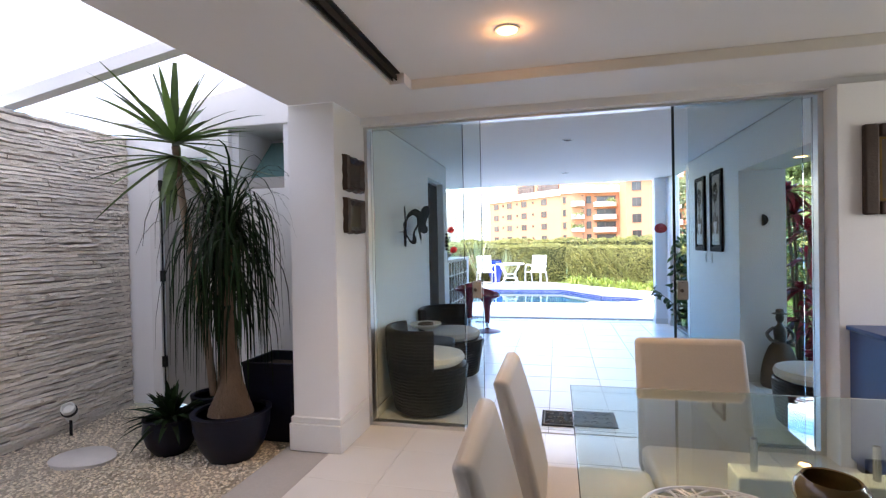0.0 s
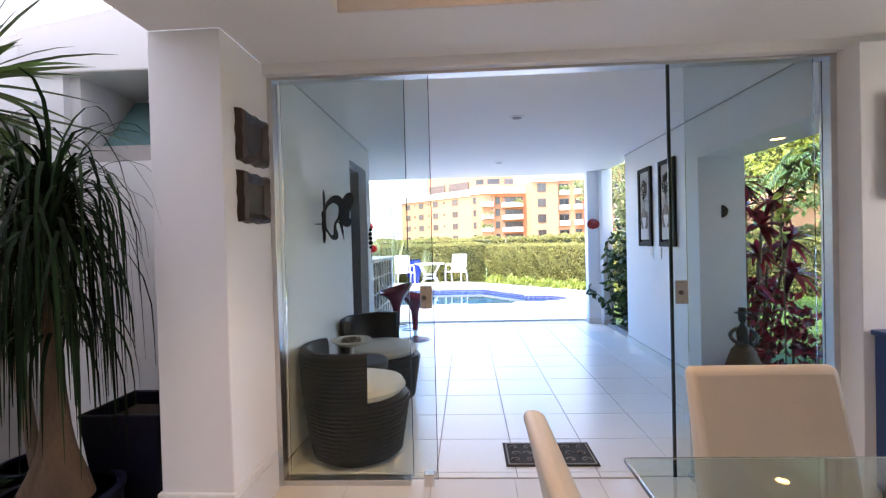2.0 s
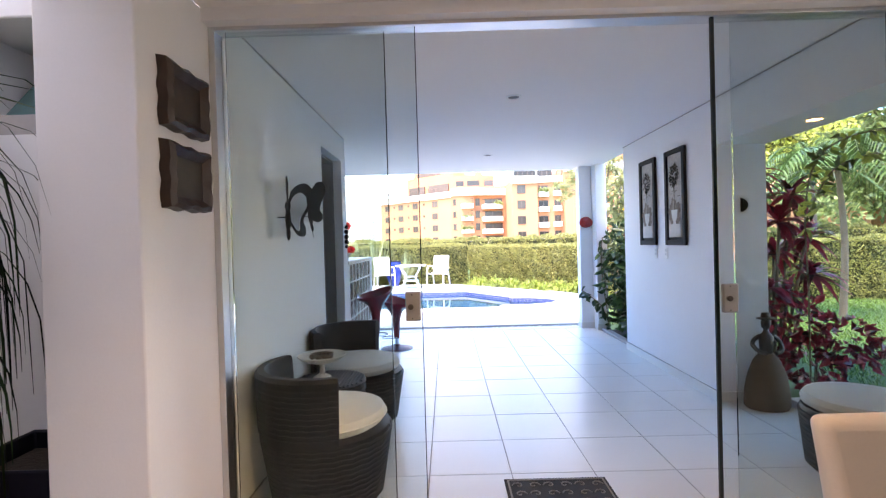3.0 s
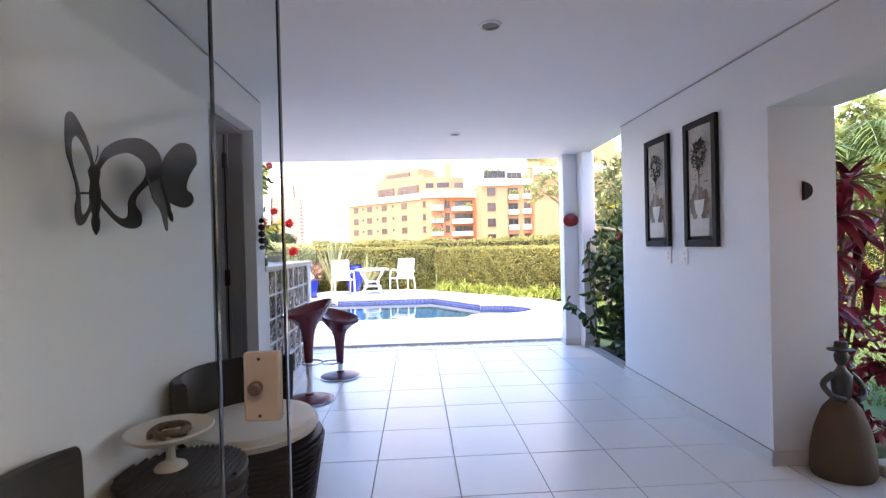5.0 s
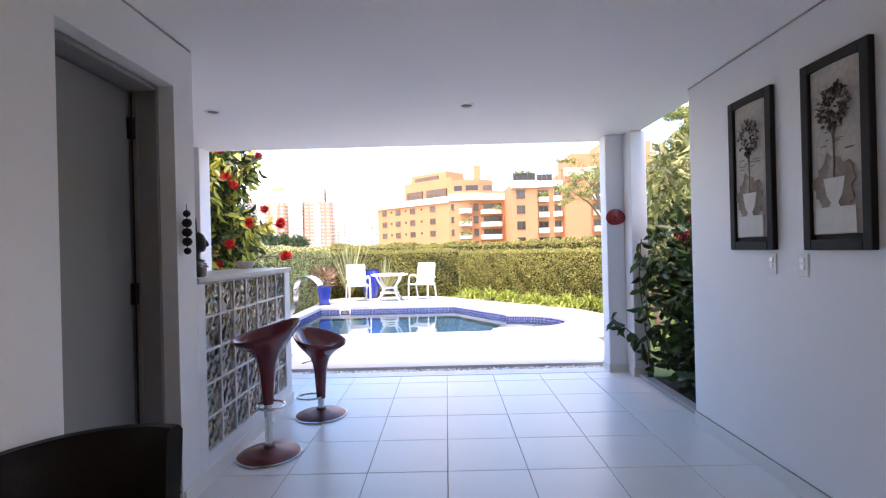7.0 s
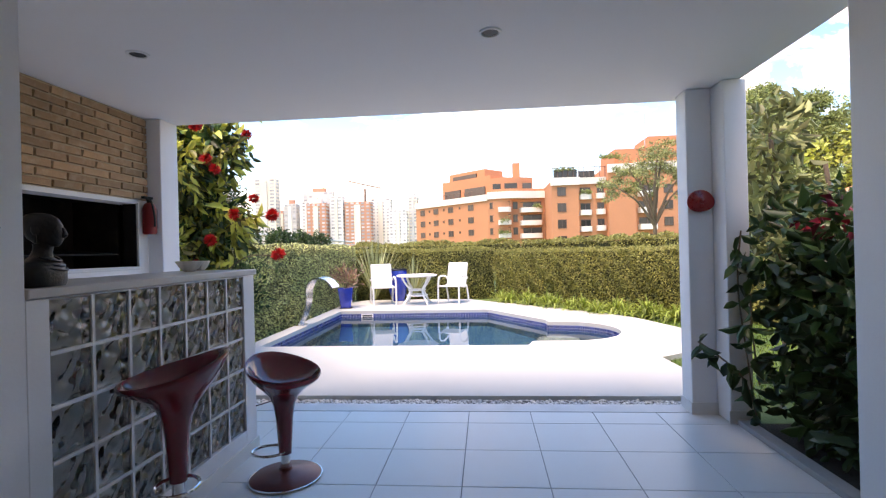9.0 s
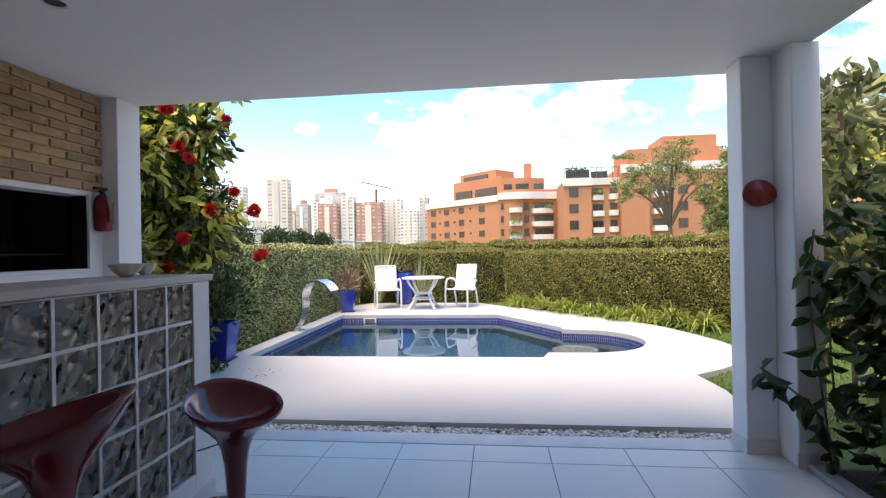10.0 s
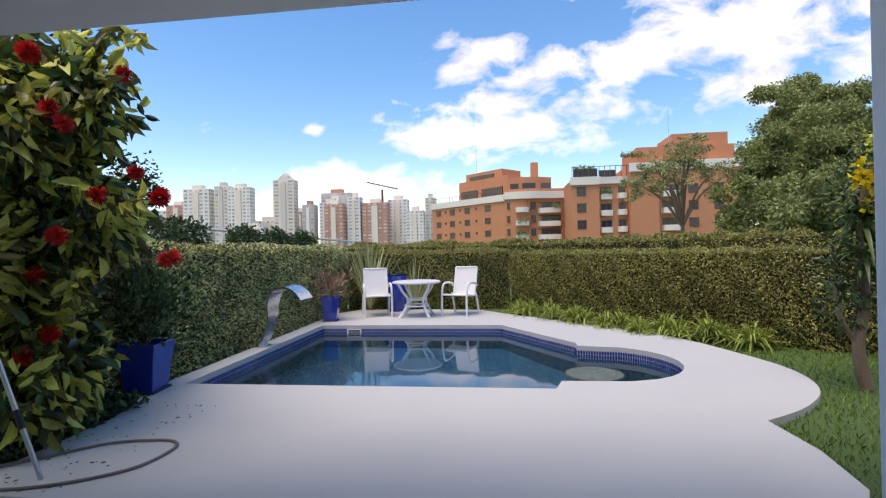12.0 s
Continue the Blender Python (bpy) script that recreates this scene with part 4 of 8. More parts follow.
def carved_frame(m):
    """A small carved frame on the pier: it hangs in the yz plane and faces +x."""
    t = thing("carved_frame", "small dark carved wooden frame with a blackened picture", "picture", m, "carved frames on the pier")
    s, n = Shape(), 40
    outer, inner = [], []
    for i in range(n):
        a = 2 * math.pi * i / n
        c, q = math.cos(a), math.sin(a)
        k = 1 / max(abs(c), abs(q))
        w = 1 + 0.035 * math.sin(9 * a)
        outer.append((0.16 * k * c * w, 0.128 * k * q * w))
        inner.append((0.105 * k * c, 0.078 * k * q))
    v = [(0.0, y, z) for y, z in outer] + [(0.035, y * 0.96, z * 0.96) for y, z in outer] + [(0.048, y * 0.84, z * 0.84) for y, z in outer] + [(0.022, y, z) for y, z in inner]
    f = [(j * n + i, j * n + (i + 1) % n, (j + 1) * n + (i + 1) % n, (j + 1) * n + i) for j in range(3) for i in range(n)]
    f.append(tuple(range(n))[::-1])
    s.add(v, f)
    part("frame", s, DARK_WOOD, t)
    part("picture_panel", Shape().box(0.012, -0.105, -0.078, 0.018, 0.105, 0.078), OLD_PANEL, t, "brown darkened picture")
    return t


one = carved_frame(pose(LEFT + 0.001, 3.08, 1.945))
copy_thing(one, pose(LEFT + 0.001, 3.08, 1.64))


def downlight(x, y, z, lit):
    t = thing("downlight", "recessed round ceiling light" + (" glowing warm" if lit else " switched off"), "ceiling light", pose(x, y, z), "" if lit else "terrace downlights")
    part("ring", Shape().lathe([(0.062, 0.0), (0.062, -0.006), (0.05, -0.009), (0.044, -0.004), (0.044, 0.0)], 28), WHITE_PLASTIC, t, "white metal ring")
    # unlit lamps get a flat disc coloured dark, as their shaded hole
    part("reflector", Shape().lathe([(0.044, -0.002), (0.03, -0.0015), (0.0, -0.001)], 24), LAMP_GLOW if lit else UNLIT_HOLE, t, "bulb face")
    return t


downlight(-0.12, 2.15, 2.475, True)
for x, y in ((0.22, 4.9), (0.23, 7.36), (-1.80, 7.36), (2.06, 4.3)):
    downlight(x, y, CEILING if x < 2 else 2.09, x > 2)

# ---- atrium planting ----
def round_pot(m, r, h, mat, label, belly=1.0, name="plant_pot"):
    t = thing(name, label, "plant pot", m)
    part("body", Shape().lathe([(0.0, 0.0), (r * 0.6, 0.0), (r * 0.85 * belly, h * 0.3), (r * belly, h * 0.7), (r, h), (r * 0.9, h), (r * 0.9, h * 0.8), (r * 0.7, h * 0.78), (0, h * 0.78)], 36), mat, t)
    part("rim", Shape().lathe([(r * 0.9, h), (r * 1.03, h), (r * 1.04, h + 0.018), (r * 0.9, h + 0.02), (r * 0.89, h)], 36), mat, t)
    part("soil", Shape().lathe([(r * 0.89, h * 0.84), (r * 0.5, h * 0.88), (0, h * 0.87)], 20), SOIL, t, "dark potting soil")
    return t


def rosette(s, c, rng, n, length, width, up0, up1, droop):
    """Adds strap leaves that spring from a point."""
    for i in range(n):
        a, e = i * 2.39996 + rng.uniform(-0.2, 0.2), radians(rng.uniform(up0, up1))
        ln = length * rng.uniform(0.75, 1.1)
        d = Vector((math.cos(a) * math.cos(e), math.sin(a) * math.cos(e), math.sin(e)))
        sag = droop * rng.uniform(0.6, 1.4)
        path = [Vector(c) + d * ln * k + Vector((0, 0, -sag * ln * k ** 2.2)) for k in (0, 0.15, 0.35, 0.6, 0.82, 1.0)]
        s.strap(path, [width * q for q in (0.6, 0.9, 1.0, 0.8, 0.45, 0.03)])


rng = random.Random(7)
round_pot(pose(-2.52, 3.0, -0.02), 0.17, 0.30, NAVY, "dark glazed pot half hidden behind foliage")
yucca = thing("yucca_plant", "tall yucca with a tuft of pointed green leaves", "plant", pose(0, 0, 0))
trunk = smooth_line([(-2.52, 3.0, 0.22), (-2.58, 2.96, 0.9), (-2.66, 2.9, 1.6), (-2.70, 2.85, 2.2)], 5)
part("trunk", Shape().tube(trunk, [0.032 - 0.009 * i / len(trunk) for i in range(len(trunk))], 10), BARK, yucca)
s = Shape()
rosette(s, (-2.70, 2.85, 2.22), rng, 36, 0.76, 0.030, -5, 80, 0.14)
rosette(s, (-2.70, 2.85, 2.12), rng, 22, 0.74, 0.029, -45, 5, 0.10)
part("leaves", s, LEAF_YUCCA, yucca)
stem2 = smooth_line([(-2.50, 3.02, 0.22), (-2.50, 3.05, 0.9), (-2.55, 3.08, 1.72)], 4)
part("trunk", Shape().tube(stem2, 0.018, 8), BARK, yucca, "slim second stem")
s = Shape()
rosette(s, (-2.55, 3.08, 1.74), rng, 16, 0.30, 0.016, -60, 60, 0.2)
part("leaves", s, LEAF_YUCCA, yucca)

round_pot(pose(-2.13, 2.68, -0.03), 0.255, 0.31, NAVY, "large dark navy glazed bowl pot in the gravel", 0.98)
pony = thing("ponytail_palm", "ponytail palm with a swollen trunk and drooping leaves", "plant", pose(0, 0, 0))
prof = [(0.0, 0.23), (0.135, 0.24), (0.15, 0.28), (0.135, 0.33), (0.105, 0.40), (0.078, 0.48), (0.058, 0.60), (0.045, 0.78), (0.038, 1.05), (0.034, 1.46), (0, 1.48)]
part("trunk", Shape().lathe(prof, 20, -2.13, 2.68, wob=0.07), PALM_BARK, pony)
s = Shape()
for (hx, hy, h), n, ln in (((0, 0, 1.52), 95, 1.15), ((-0.08, 0.05, 1.40), 90, 1.30), ((0.05, -0.04, 1.42), 80, 1.25), ((-0.06, 0, 1.2), 80, 1.1), ((-0.02, 0.03, 1.0), 60, 0.95)):
    for i in range(n):
        a, e = rng.uniform(0, 6.283), radians(rng.uniform(20, 88))
        q = ln * rng.uniform(0.5, 1.2)
        fall, turn = rng.uniform(2.0, 5.0), rng.uniform(-1.6, 1.6)
        p = Vector((-2.13 + hx, 2.68 + hy, h))
        line = [p]
        for k in range(8):
            e = max(radians(-86), e - fall / 8 * (0.5 + 0.12 * k))
            a += turn / 8
            p = p + Vector((math.cos(a) * math.cos(e) * 0.50, math.sin(a) * math.cos(e) * 0.50, math.sin(e))) * q / 8
            line.append(p)
        s.strap(line, [0.006, 0.008, 0.0095, 0.0095, 0.008, 0.007, 0.005, 0.003, 0.001])
part("leaves", s, LEAF_STRAP, pony)

tall = thing("tall_planter", "tall square navy planter behind the palm", "plant pot", pose(-1.98, 3.08, -0.02))
def taper(a, b, h, wall=0.02):
    s = Shape()
    ring = lambda r, z: [(-r, -r, z), (r, -r, z), (r, r, z), (-r, r, z)]
    v = ring(a, 0) + ring(b, h) + ring(b - wall, h) + ring(b - wall * 1.6, h * 0.85)
    f = [(3, 2, 1, 0)] + [(4 * j + i, 4 * j + (i + 1) % 4, 4 * j + 4 + (i + 1) % 4, 4 * j + 4 + i) for j in range(3) for i in range(4)] + [(12, 13, 14, 15)]
    return s.add(v, f)
part("body", taper(0.15, 0.21, 0.60), NAVY, tall, bevel=0.008)
part("soil", Shape().box(-0.17, -0.17, 0.50, 0.17, 0.17, 0.53), SOIL, tall, "dark potting soil")
round_pot(pose(-2.62, 2.66, -0.03), 0.175, 0.24, NAVY, "round dark pot with a spiky small plant", 1.05)
small = thing("bromeliad", "low spiky green plant in a round pot", "plant", pose(-2.62, 2.66, 0.17))
s = Shape()
rosette(s, (0, 0, 0.02), rng, 80, 0.36, 0.022, 5, 82, 0.34)
part("leaves", s, LEAF_STRAP, small)
lampy = thing("garden_spotlight", "small white spike spotlight in the gravel", "spotlight", pose(-3.64, 2.75, -0.03) @ Matrix.Scale(1.5, 4))
part("stake", Shape().tube([(0, 0, 0), (0, 0, 0.10)], 0.007, 8), DARK_METAL, lampy)
part("head", Shape().lathe([(0, -0.05), (0.028, -0.05), (0.032, 0.06), (0.026, 0.062), (0.022, 0.045), (0, 0.045)], 18).moved(pose(0.0, 0, 0.12, 35, 30, 0)), WHITE_PLASTIC, lampy, "white lamp head")
part("collar", Shape().lathe([(0.034, 0.02), (0.036, 0.02), (0.036, 0.035), (0.034, 0.035)], 18).moved(pose(0.0, 0, 0.12, 35, 30, 0)), SEAL, lampy)
solid("stepping_stone", Shape().lathe([(0, -0.03), (0.22, -0.03), (0.225, -0.005), (0.20, 0.004), (0, 0.006)], 26, -3.12, 2.42, 0.75, 0.05), STEPSTONE, "pale round stepping stone in the gravel", "stone")


def pebbles(name, count, x0, x1, y0, y1, z, size, material, seed):
    """Loose stones strewn over a bed: squashed little octahedra, rounded by shading."""
    rg = np.random.default_rng(seed)
    base = np.array([(1, 0, 0), (0.3, 0.95, 0), (-0.9, 0.5, 0), (-0.7, -0.75, 0), (0.35, -0.95, 0), (0, 0, 0.75), (0, 0, -0.6)], float)
    tri = np.array([(i, (i + 1) % 5, 5) for i in range(5)] + [((i + 1) % 5, i, 6) for i in range(5)])
    c = np.stack([rg.uniform(x0, x1, count), rg.uniform(y0, y1, count), z + rg.uniform(-0.003, 0.004, count)], 1)
    r = size * rg.uniform(0.6, 1.35, (count, 1, 1)) * rg.uniform(0.7, 1.2, (count, 1, 3)) * np.array((1, 1, 0.75))
    a = rg.uniform(0, 6.283, count)
    rot = np.zeros((count, 3, 3))
    rot[:, 0, 0], rot[:, 0, 1], rot[:, 1, 0], rot[:, 1, 1], rot[:, 2, 2] = np.cos(a), -np.sin(a), np.sin(a), np.cos(a), 1
    v = np.einsum("nij,nkj->nki", rot, base[None] * r) + c[:, None]
    f = (np.arange(count)[:, None, None] * 7 + tri[None]).reshape(-1, 3)
    me = bpy.data.meshes.new(name)
    me.from_pydata(v.reshape(-1, 3).tolist(), [], f.tolist())
    me.polygons.foreach_set("use_smooth", [True] * len(me.polygons))
    me.materials.append(material)
    return me


tagged(part("gravel", pebbles("gravel", 24000, -3.77, -1.80, 0.4, 3.44, -0.027, 0.0105, GRAVEL, 3), GRAVEL), "beige gravel on the atrium floor", "gravel", kind="stuff")
tagged(part("pebbles", pebbles("pebbles", 2600, -2.88, 1.80, 8.775, 8.945, -0.025, 0.020, PEBBLE, 5), PEBBLE), "white pebbles in the drain channel", "pebbles", kind="stuff")

# ---- things on the terrace ----
def tub_chair(m):
    """A round wicker armchair; the middle of its back stands towards -y."""
    t = thing("tub_chair", "dark brown wicker tub chair with a cream cushion", "armchair", m, "wicker tub chairs")
    part("body", Shape().lathe([(0, 0.02), (0.26, 0.02), (0.275, 0.03), (0.305, 0.2), (0.33, 0.37), (0.335, 0.40), (0.30, 0.41), (0, 0.41)], 44), WICKER, t)
    n, sh, v, f = 34, Shape(), [], []
    for i in range(n + 1):
        a = radians(-90 - 75 + 150 * i / n)
        top = 0.73
        for r, z in ((0.335, 0.38), (0.355, 0.55), (0.365, top - 0.02), (0.35, top), (0.315, top), (0.30, top - 0.02), (0.29, 0.55), (0.285, 0.38)):
            v.append((r * math.cos(a), r * math.sin(a), z))
    for i in range(n):
        for k in range(8):
            f.append((i * 8 + k, (i + 1) * 8 + k, (i + 1) * 8 + (k + 1) % 8, i * 8 + (k + 1) % 8))
    f += [tuple(range(8)), tuple(range(n * 8, n * 8 + 8))[::-1]]
    part("backrest", Shape().add(v, f), WICKER, t)
    # woven strands: thin bands round the body and back
    bands = Shape()
    for k in range(13):
        z = 0.05 + 0.027 * k
        r = 0.278 + 0.165 * (z - 0.02) / 1.0 + 0.006
        bands.tube([(r * math.cos(q), r * math.sin(q), z + 0.003 * math.sin(22 * q)) for q in np.linspace(0, 2 * math.pi, 89)[:-1]], 0.007, 5, True)
    part("weave", bands, WICKER, t)
    weave = Shape()
    for k in range(11):
        z = 0.43 + 0.027 * k
        for r in (0.352 + 0.03 * (z - 0.43), 0.296 + 0.03 * (z - 0.43)):
            weave.tube([(r * math.cos(q), r * math.sin(q), z + 0.003 * math.sin(30 * q)) for q in np.linspace(radians(-164), radians(-16), 50)], 0.006, 5)
    part("weave", weave, WICKER, t)
    part("cushion", Shape().lathe([(0, 0.405), (0.27, 0.405), (0.305, 0.425), (0.315, 0.455), (0.30, 0.485), (0.25, 0.50), (0.12, 0.507), (0, 0.505)], 40, wob=0.012), CANVAS, t, "cream canvas seat cushion")
    part("piping", Shape().tube([(0.317 * math.cos(q), 0.317 * math.sin(q), 0.452) for q in np.linspace(0, 2 * math.pi, 49)[:-1]], 0.005, 6, True), CANVAS, t)
    return t


tub = tub_chair(pose(-1.0, 3.77, 0, 0, 0, -52))
copy_thing(tub, pose(-1.035, 4.88, 0, 0, 0, -124))
ottoman = thing("wicker_ottoman", "round dark wicker ottoman with a cream cushion", "ottoman", pose(1.99, 3.88, 0))
part("body", Shape().lathe([(0, 0.0), (0.25, 0.0), (0.265, 0.02), (0.285, 0.2), (0.30, 0.345), (0.29, 0.36), (0, 0.36)], 40), WICKER, ottoman)
for k in range(12):
    z = 0.03 + 0.027 * k
    r = 0.268 + 0.105 * z
    part("weave_band", Shape().tube([(r * math.cos(q), r * math.sin(q), z) for q in np.linspace(0, 2 * math.pi, 49)[:-1]], 0.007, 5, True), WICKER, ottoman)
part("cushion", Shape().lathe([(0, 0.358), (0.26, 0.358), (0.29, 0.375), (0.298, 0.405), (0.28, 0.435), (0.2, 0.448), (0, 0.45)], 40, wob=0.01), CANVAS, ottoman, "cream canvas cushion")
side_table = thing("wicker_table", "small round dark wicker side table", "side table", pose(-1.125, 4.34, 0))
part("drum", Shape().lathe([(0, 0.01), (0.19, 0.01), (0.205, 0.2), (0.232, 0.45), (0.238, 0.468), (0.23, 0.475), (0, 0.475)], 36), WICKER, side_table)
for k in range(21):
    x = -0.22 + 0.022 * k
    h = math.sqrt(max(0.0, 0.228 ** 2 - x * x))
    part("reed", Shape().tube([(x, -h, 0.480), (x, h, 0.480)], 0.0075, 6), WICKER, side_table)
for k in range(9):
    z = 0.06 + 0.045 * k
    r = 0.196 + 0.085 * z
    part("weave_band", Shape().tube([(r * math.cos(q), r * math.sin(q), z) for q in np.linspace(0, 2 * math.pi, 41)[:-1]], 0.007, 5, True), WICKER, side_table)
stand = thing("fruit_stand", "beige footed dish with dried pods on the side table", "dish", pose(-1.175, 4.35, 0.489))
part("foot", Shape().lathe([(0, 0), (0.06, 0), (0.055, 0.01), (0.018, 0.03), (0.015, 0.085), (0.03, 0.10), (0, 0.10)], 24), STONEWARE, stand)
part("dish", Shape().lathe([(0, 0.098), (0.06, 0.10), (0.13, 0.125), (0.16, 0.15), (0.155, 0.157), (0.12, 0.137), (0, 0.118)], 32), STONEWARE, stand)
for a in range(7):
    part("pod", Shape().lathe([(0, -0.05), (0.012, -0.03), (0.016, 0.0), (0.01, 0.035), (0, 0.05)], 10).moved(pose(0.06 * math.cos(a * 0.9), 0.06 * math.sin(a * 0.9), 0.148, 80, 0, a * 47)), CLAY, stand, "brown dried pod")


def bar_stool(m, seat_z, label, low, turned=0.0):
    """A moulded swivel stool; the raised back of the seat stands towards +y."""
    t = thing("bar_stool", label, "bar stool", m, "red bar stools")
    base = part("base", Shape().lathe([(0, 0), (0.2, 0), (0.205, 0.006), (0.19, 0.018), (0.11, 0.032), (0.04, 0.05), (0.035, 0.065), (0, 0.065)], 40), BASE_RED, t, "worn red-brown round base")
    part("base_rim", Shape().tube([(0.203 * math.cos(q), 0.203 * math.sin(q), 0.007) for q in np.linspace(0, 2 * math.pi, 49)[:-1]], 0.006, 6, True), STEEL, base)
    part("gas_pole", Shape().lathe([(0.026, 0.06), (0.026, low + 0.05)], 20), CHROME, t, "chrome gas lift pole")
    part("footrest", Shape().tube([Matrix.Rotation(math.radians(turned), 3, "Z") @ Vector((0.09 + 0.10 * math.cos(q), 0.085 * math.sin(q), low + 0.015)) for q in np.linspace(0, 2 * math.pi, 33)[:-1]], 0.008, 8, True), CHROME, t, "chrome footrest ring")
    # column that flares into the seat shell
    n, v, f = 36, [], []
    profile = [(0.036, low - 0.0, 0), (0.041, low + 0.08, 0), (0.050, seat_z - 0.24, 0), (0.062, seat_z - 0.17, 0), (0.086, seat_z - 0.115, 0.05), (0.128, seat_z - 0.07, 0.2), (0.175, seat_z - 0.025, 0.55), (0.203, seat_z + 0.012, 0.95), (0.210, seat_z + 0.028, 1.0),
               (0.207, seat_z + 0.036, 1.0), (0.199, seat_z + 0.034, 1.0), (0.188, seat_z + 0.015, 0.9), (0.160, seat_z - 0.020, 0.6), (0.115, seat_z - 0.050, 0.25), (0.06, seat_z - 0.064, 0.05), (0.0, seat_z - 0.067, 0)]
    for r, z, k in profile:
        for i in range(n):
            a = 2 * math.pi * i / n
            back, lip = max(0.0, math.sin(a)), max(0.0, -math.sin(a))
            v.append((r * math.cos(a) * 1.0, r * math.sin(a) * (0.97 + 0.05 * k * back + 0.09 * k * lip), z + k * (0.042 * math.sin(a) + 0.03 * back ** 2)))
    m1 = len(profile)
    for j in range(m1 - 1):
        for i in range(n):
            f.append((j * n + i, j * n + (i + 1) % n, (j + 1) * n + (i + 1) % n, (j + 1) * n + i))
    f.append(tuple(range(n))[::-1])
    part("seat_shell", Shape().add(v, f), RED_GLOSS, t, "glossy oxblood moulded seat and column", smooth=60)
    part("lift_lever", Shape().tube([(-0.05, 0.02, seat_z - 0.14), (-0.15, 0.05, seat_z - 0.15)], 0.005, 6), CHROME, t)
    return t


bar_stool(pose(-1.16, 6.69, 0, 0, 0, -60), 0.775, "tall oxblood plastic bar stool raised high", 0.335)
bar_stool(pose(-1.01, 7.44, 0, 0, 0, 60), 0.595, "oxblood plastic bar stool set low", 0.14, 125)

# glass block bar
bar = thing("bar_counter", "white bar counter faced with glass blocks", "bar", pose(0, 0, 0))
BY0, BZ0, PITCH = 6.312, 0.172, 0.197
bf = Shape().box(-1.47, 6.222, 0, LEFT, BY0, 1.16).box(-1.47, BY0 + 7 * PITCH, 0, LEFT, 7.83, 1.16)
bf.box(-1.47, BY0, 0, LEFT, BY0 + 7 * PITCH, BZ0).box(-1.47, BY0, BZ0 + 5 * PITCH - 0.004, LEFT, BY0 + 7 * PITCH, 1.16)
part("surround", bf, WHITE, bar, "white plastered surround", bevel=0.004)
grid = Shape()
for k in range(1, 7):
    grid.box(-1.462, BY0 + k * PITCH - 0.007, BZ0, LEFT - 0.004, BY0 + k * PITCH + 0.007, BZ0 + 5 * PITCH)
for k in range(1, 5):
    for j in range(7):
        grid.box(-1.461, BY0 + j * PITCH + 0.007, BZ0 + k * PITCH - 0.007, LEFT - 0.005, BY0 + (j + 1) * PITCH - 0.007, BZ0 + k * PITCH + 0.007)
part("joints", grid, WHITE, bar, "white mortar joints")
part("counter_top", Shape().box(-1.90, 6.224, 1.163, LEFT + 0.012, 7.85, 1.197), STEPSTONE, bar, "beige-grey granite top", bevel=0.004)
# unseen board added behind the blocks, white to brighten them
part("added_rear_board", Shape().box(-1.90, 6.30, 0.0, -1.88, 7.72, 1.162), WHITE, bar, "unseen white board added to brighten the glass blocks")
part("rear_panel", Shape().box(-1.90, 7.72, 0, -1.472, 7.80, 1.162), WHITE, bar, bevel=0.003)
part("rear_panel", Shape().box(-1.90, 6.23, 0, -1.472, 6.30, 1.162), WHITE, bar, bevel=0.003)
part("tile_skirting", Shape().box(LEFT, 6.222, 0, LEFT + 0.011, 7.83, 0.085).box(-1.47, 7.83, 0, LEFT + 0.011, 7.841, 0.085), TILE, bar)
blk, nb = Shape(), 14
vs, fs = [], []
for sgn, x in ((1, 0.0), (-1, -0.082)):
    for i in range(nb + 1):
        for j in range(nb + 1):
            u, w = i / nb, j / nb
            d = 0.0045 * (math.sin(7.3 * u + 3.1 * w * w * 4) + math.sin(9.1 * w - 5.2 * u * u * 2 + 1.0)) * min(1, 7 * min(u, w, 1 - u, 1 - w))
            vs.append((x + sgn * (d - 0.004), 0.008 + 0.181 * u, 0.008 + 0.181 * w))
q = nb + 1
for h in range(2):
    for i in range(nb):
        for j in range(nb):
            a = h * q * q + i * q + j
            fs.append((a, a + q, a + q + 1, a + 1) if h == 0 else (a, a + 1, a + q + 1, a + q))
rim = [i * q for i in range(nb)] + [nb * q + j for j in range(nb)] + [i * q + nb for i in range(nb, 0, -1)] + [j for j in range(nb, 0, -1)]
for a, b in zip(rim, rim[1:] + rim[:1]):
    fs.append((b, a, a + q * q, b + q * q))
blk.add(vs, fs)
block = blk.mesh("glass_block", 50)
block.materials.append(BLOCK_GLASS)
for i in range(7):
    for j in range(5):
        o = part("glass_block", block, BLOCK_GLASS, bar, m=pose(LEFT - 0.008, BY0 + i * PITCH, BZ0 + j * PITCH) @ (Matrix.Identity(4) if (i * 3 + j) % 2 else Matrix.Translation((0, PITCH, PITCH)) @ Matrix.Rotation(math.pi, 4, "X")))

# things on the bar and alcove wall
def rings(shape, rows, n=24):
    """A body through level ovals: height, half depth, half width, and how far forward each lies."""
    v = [(f + a * math.cos(2 * math.pi * i / n), b * math.sin(2 * math.pi * i / n), z) for z, a, b, f in rows for i in range(n)]
    f = [(j * n + i, j * n + (i + 1) % n, (j + 1) * n + (i + 1) % n, (j + 1) * n + i) for j in range(len(rows) - 1) for i in range(n)]
    return shape.add(v, f + [tuple(range(n))[::-1], tuple(range((len(rows) - 1) * n, len(rows) * n))])


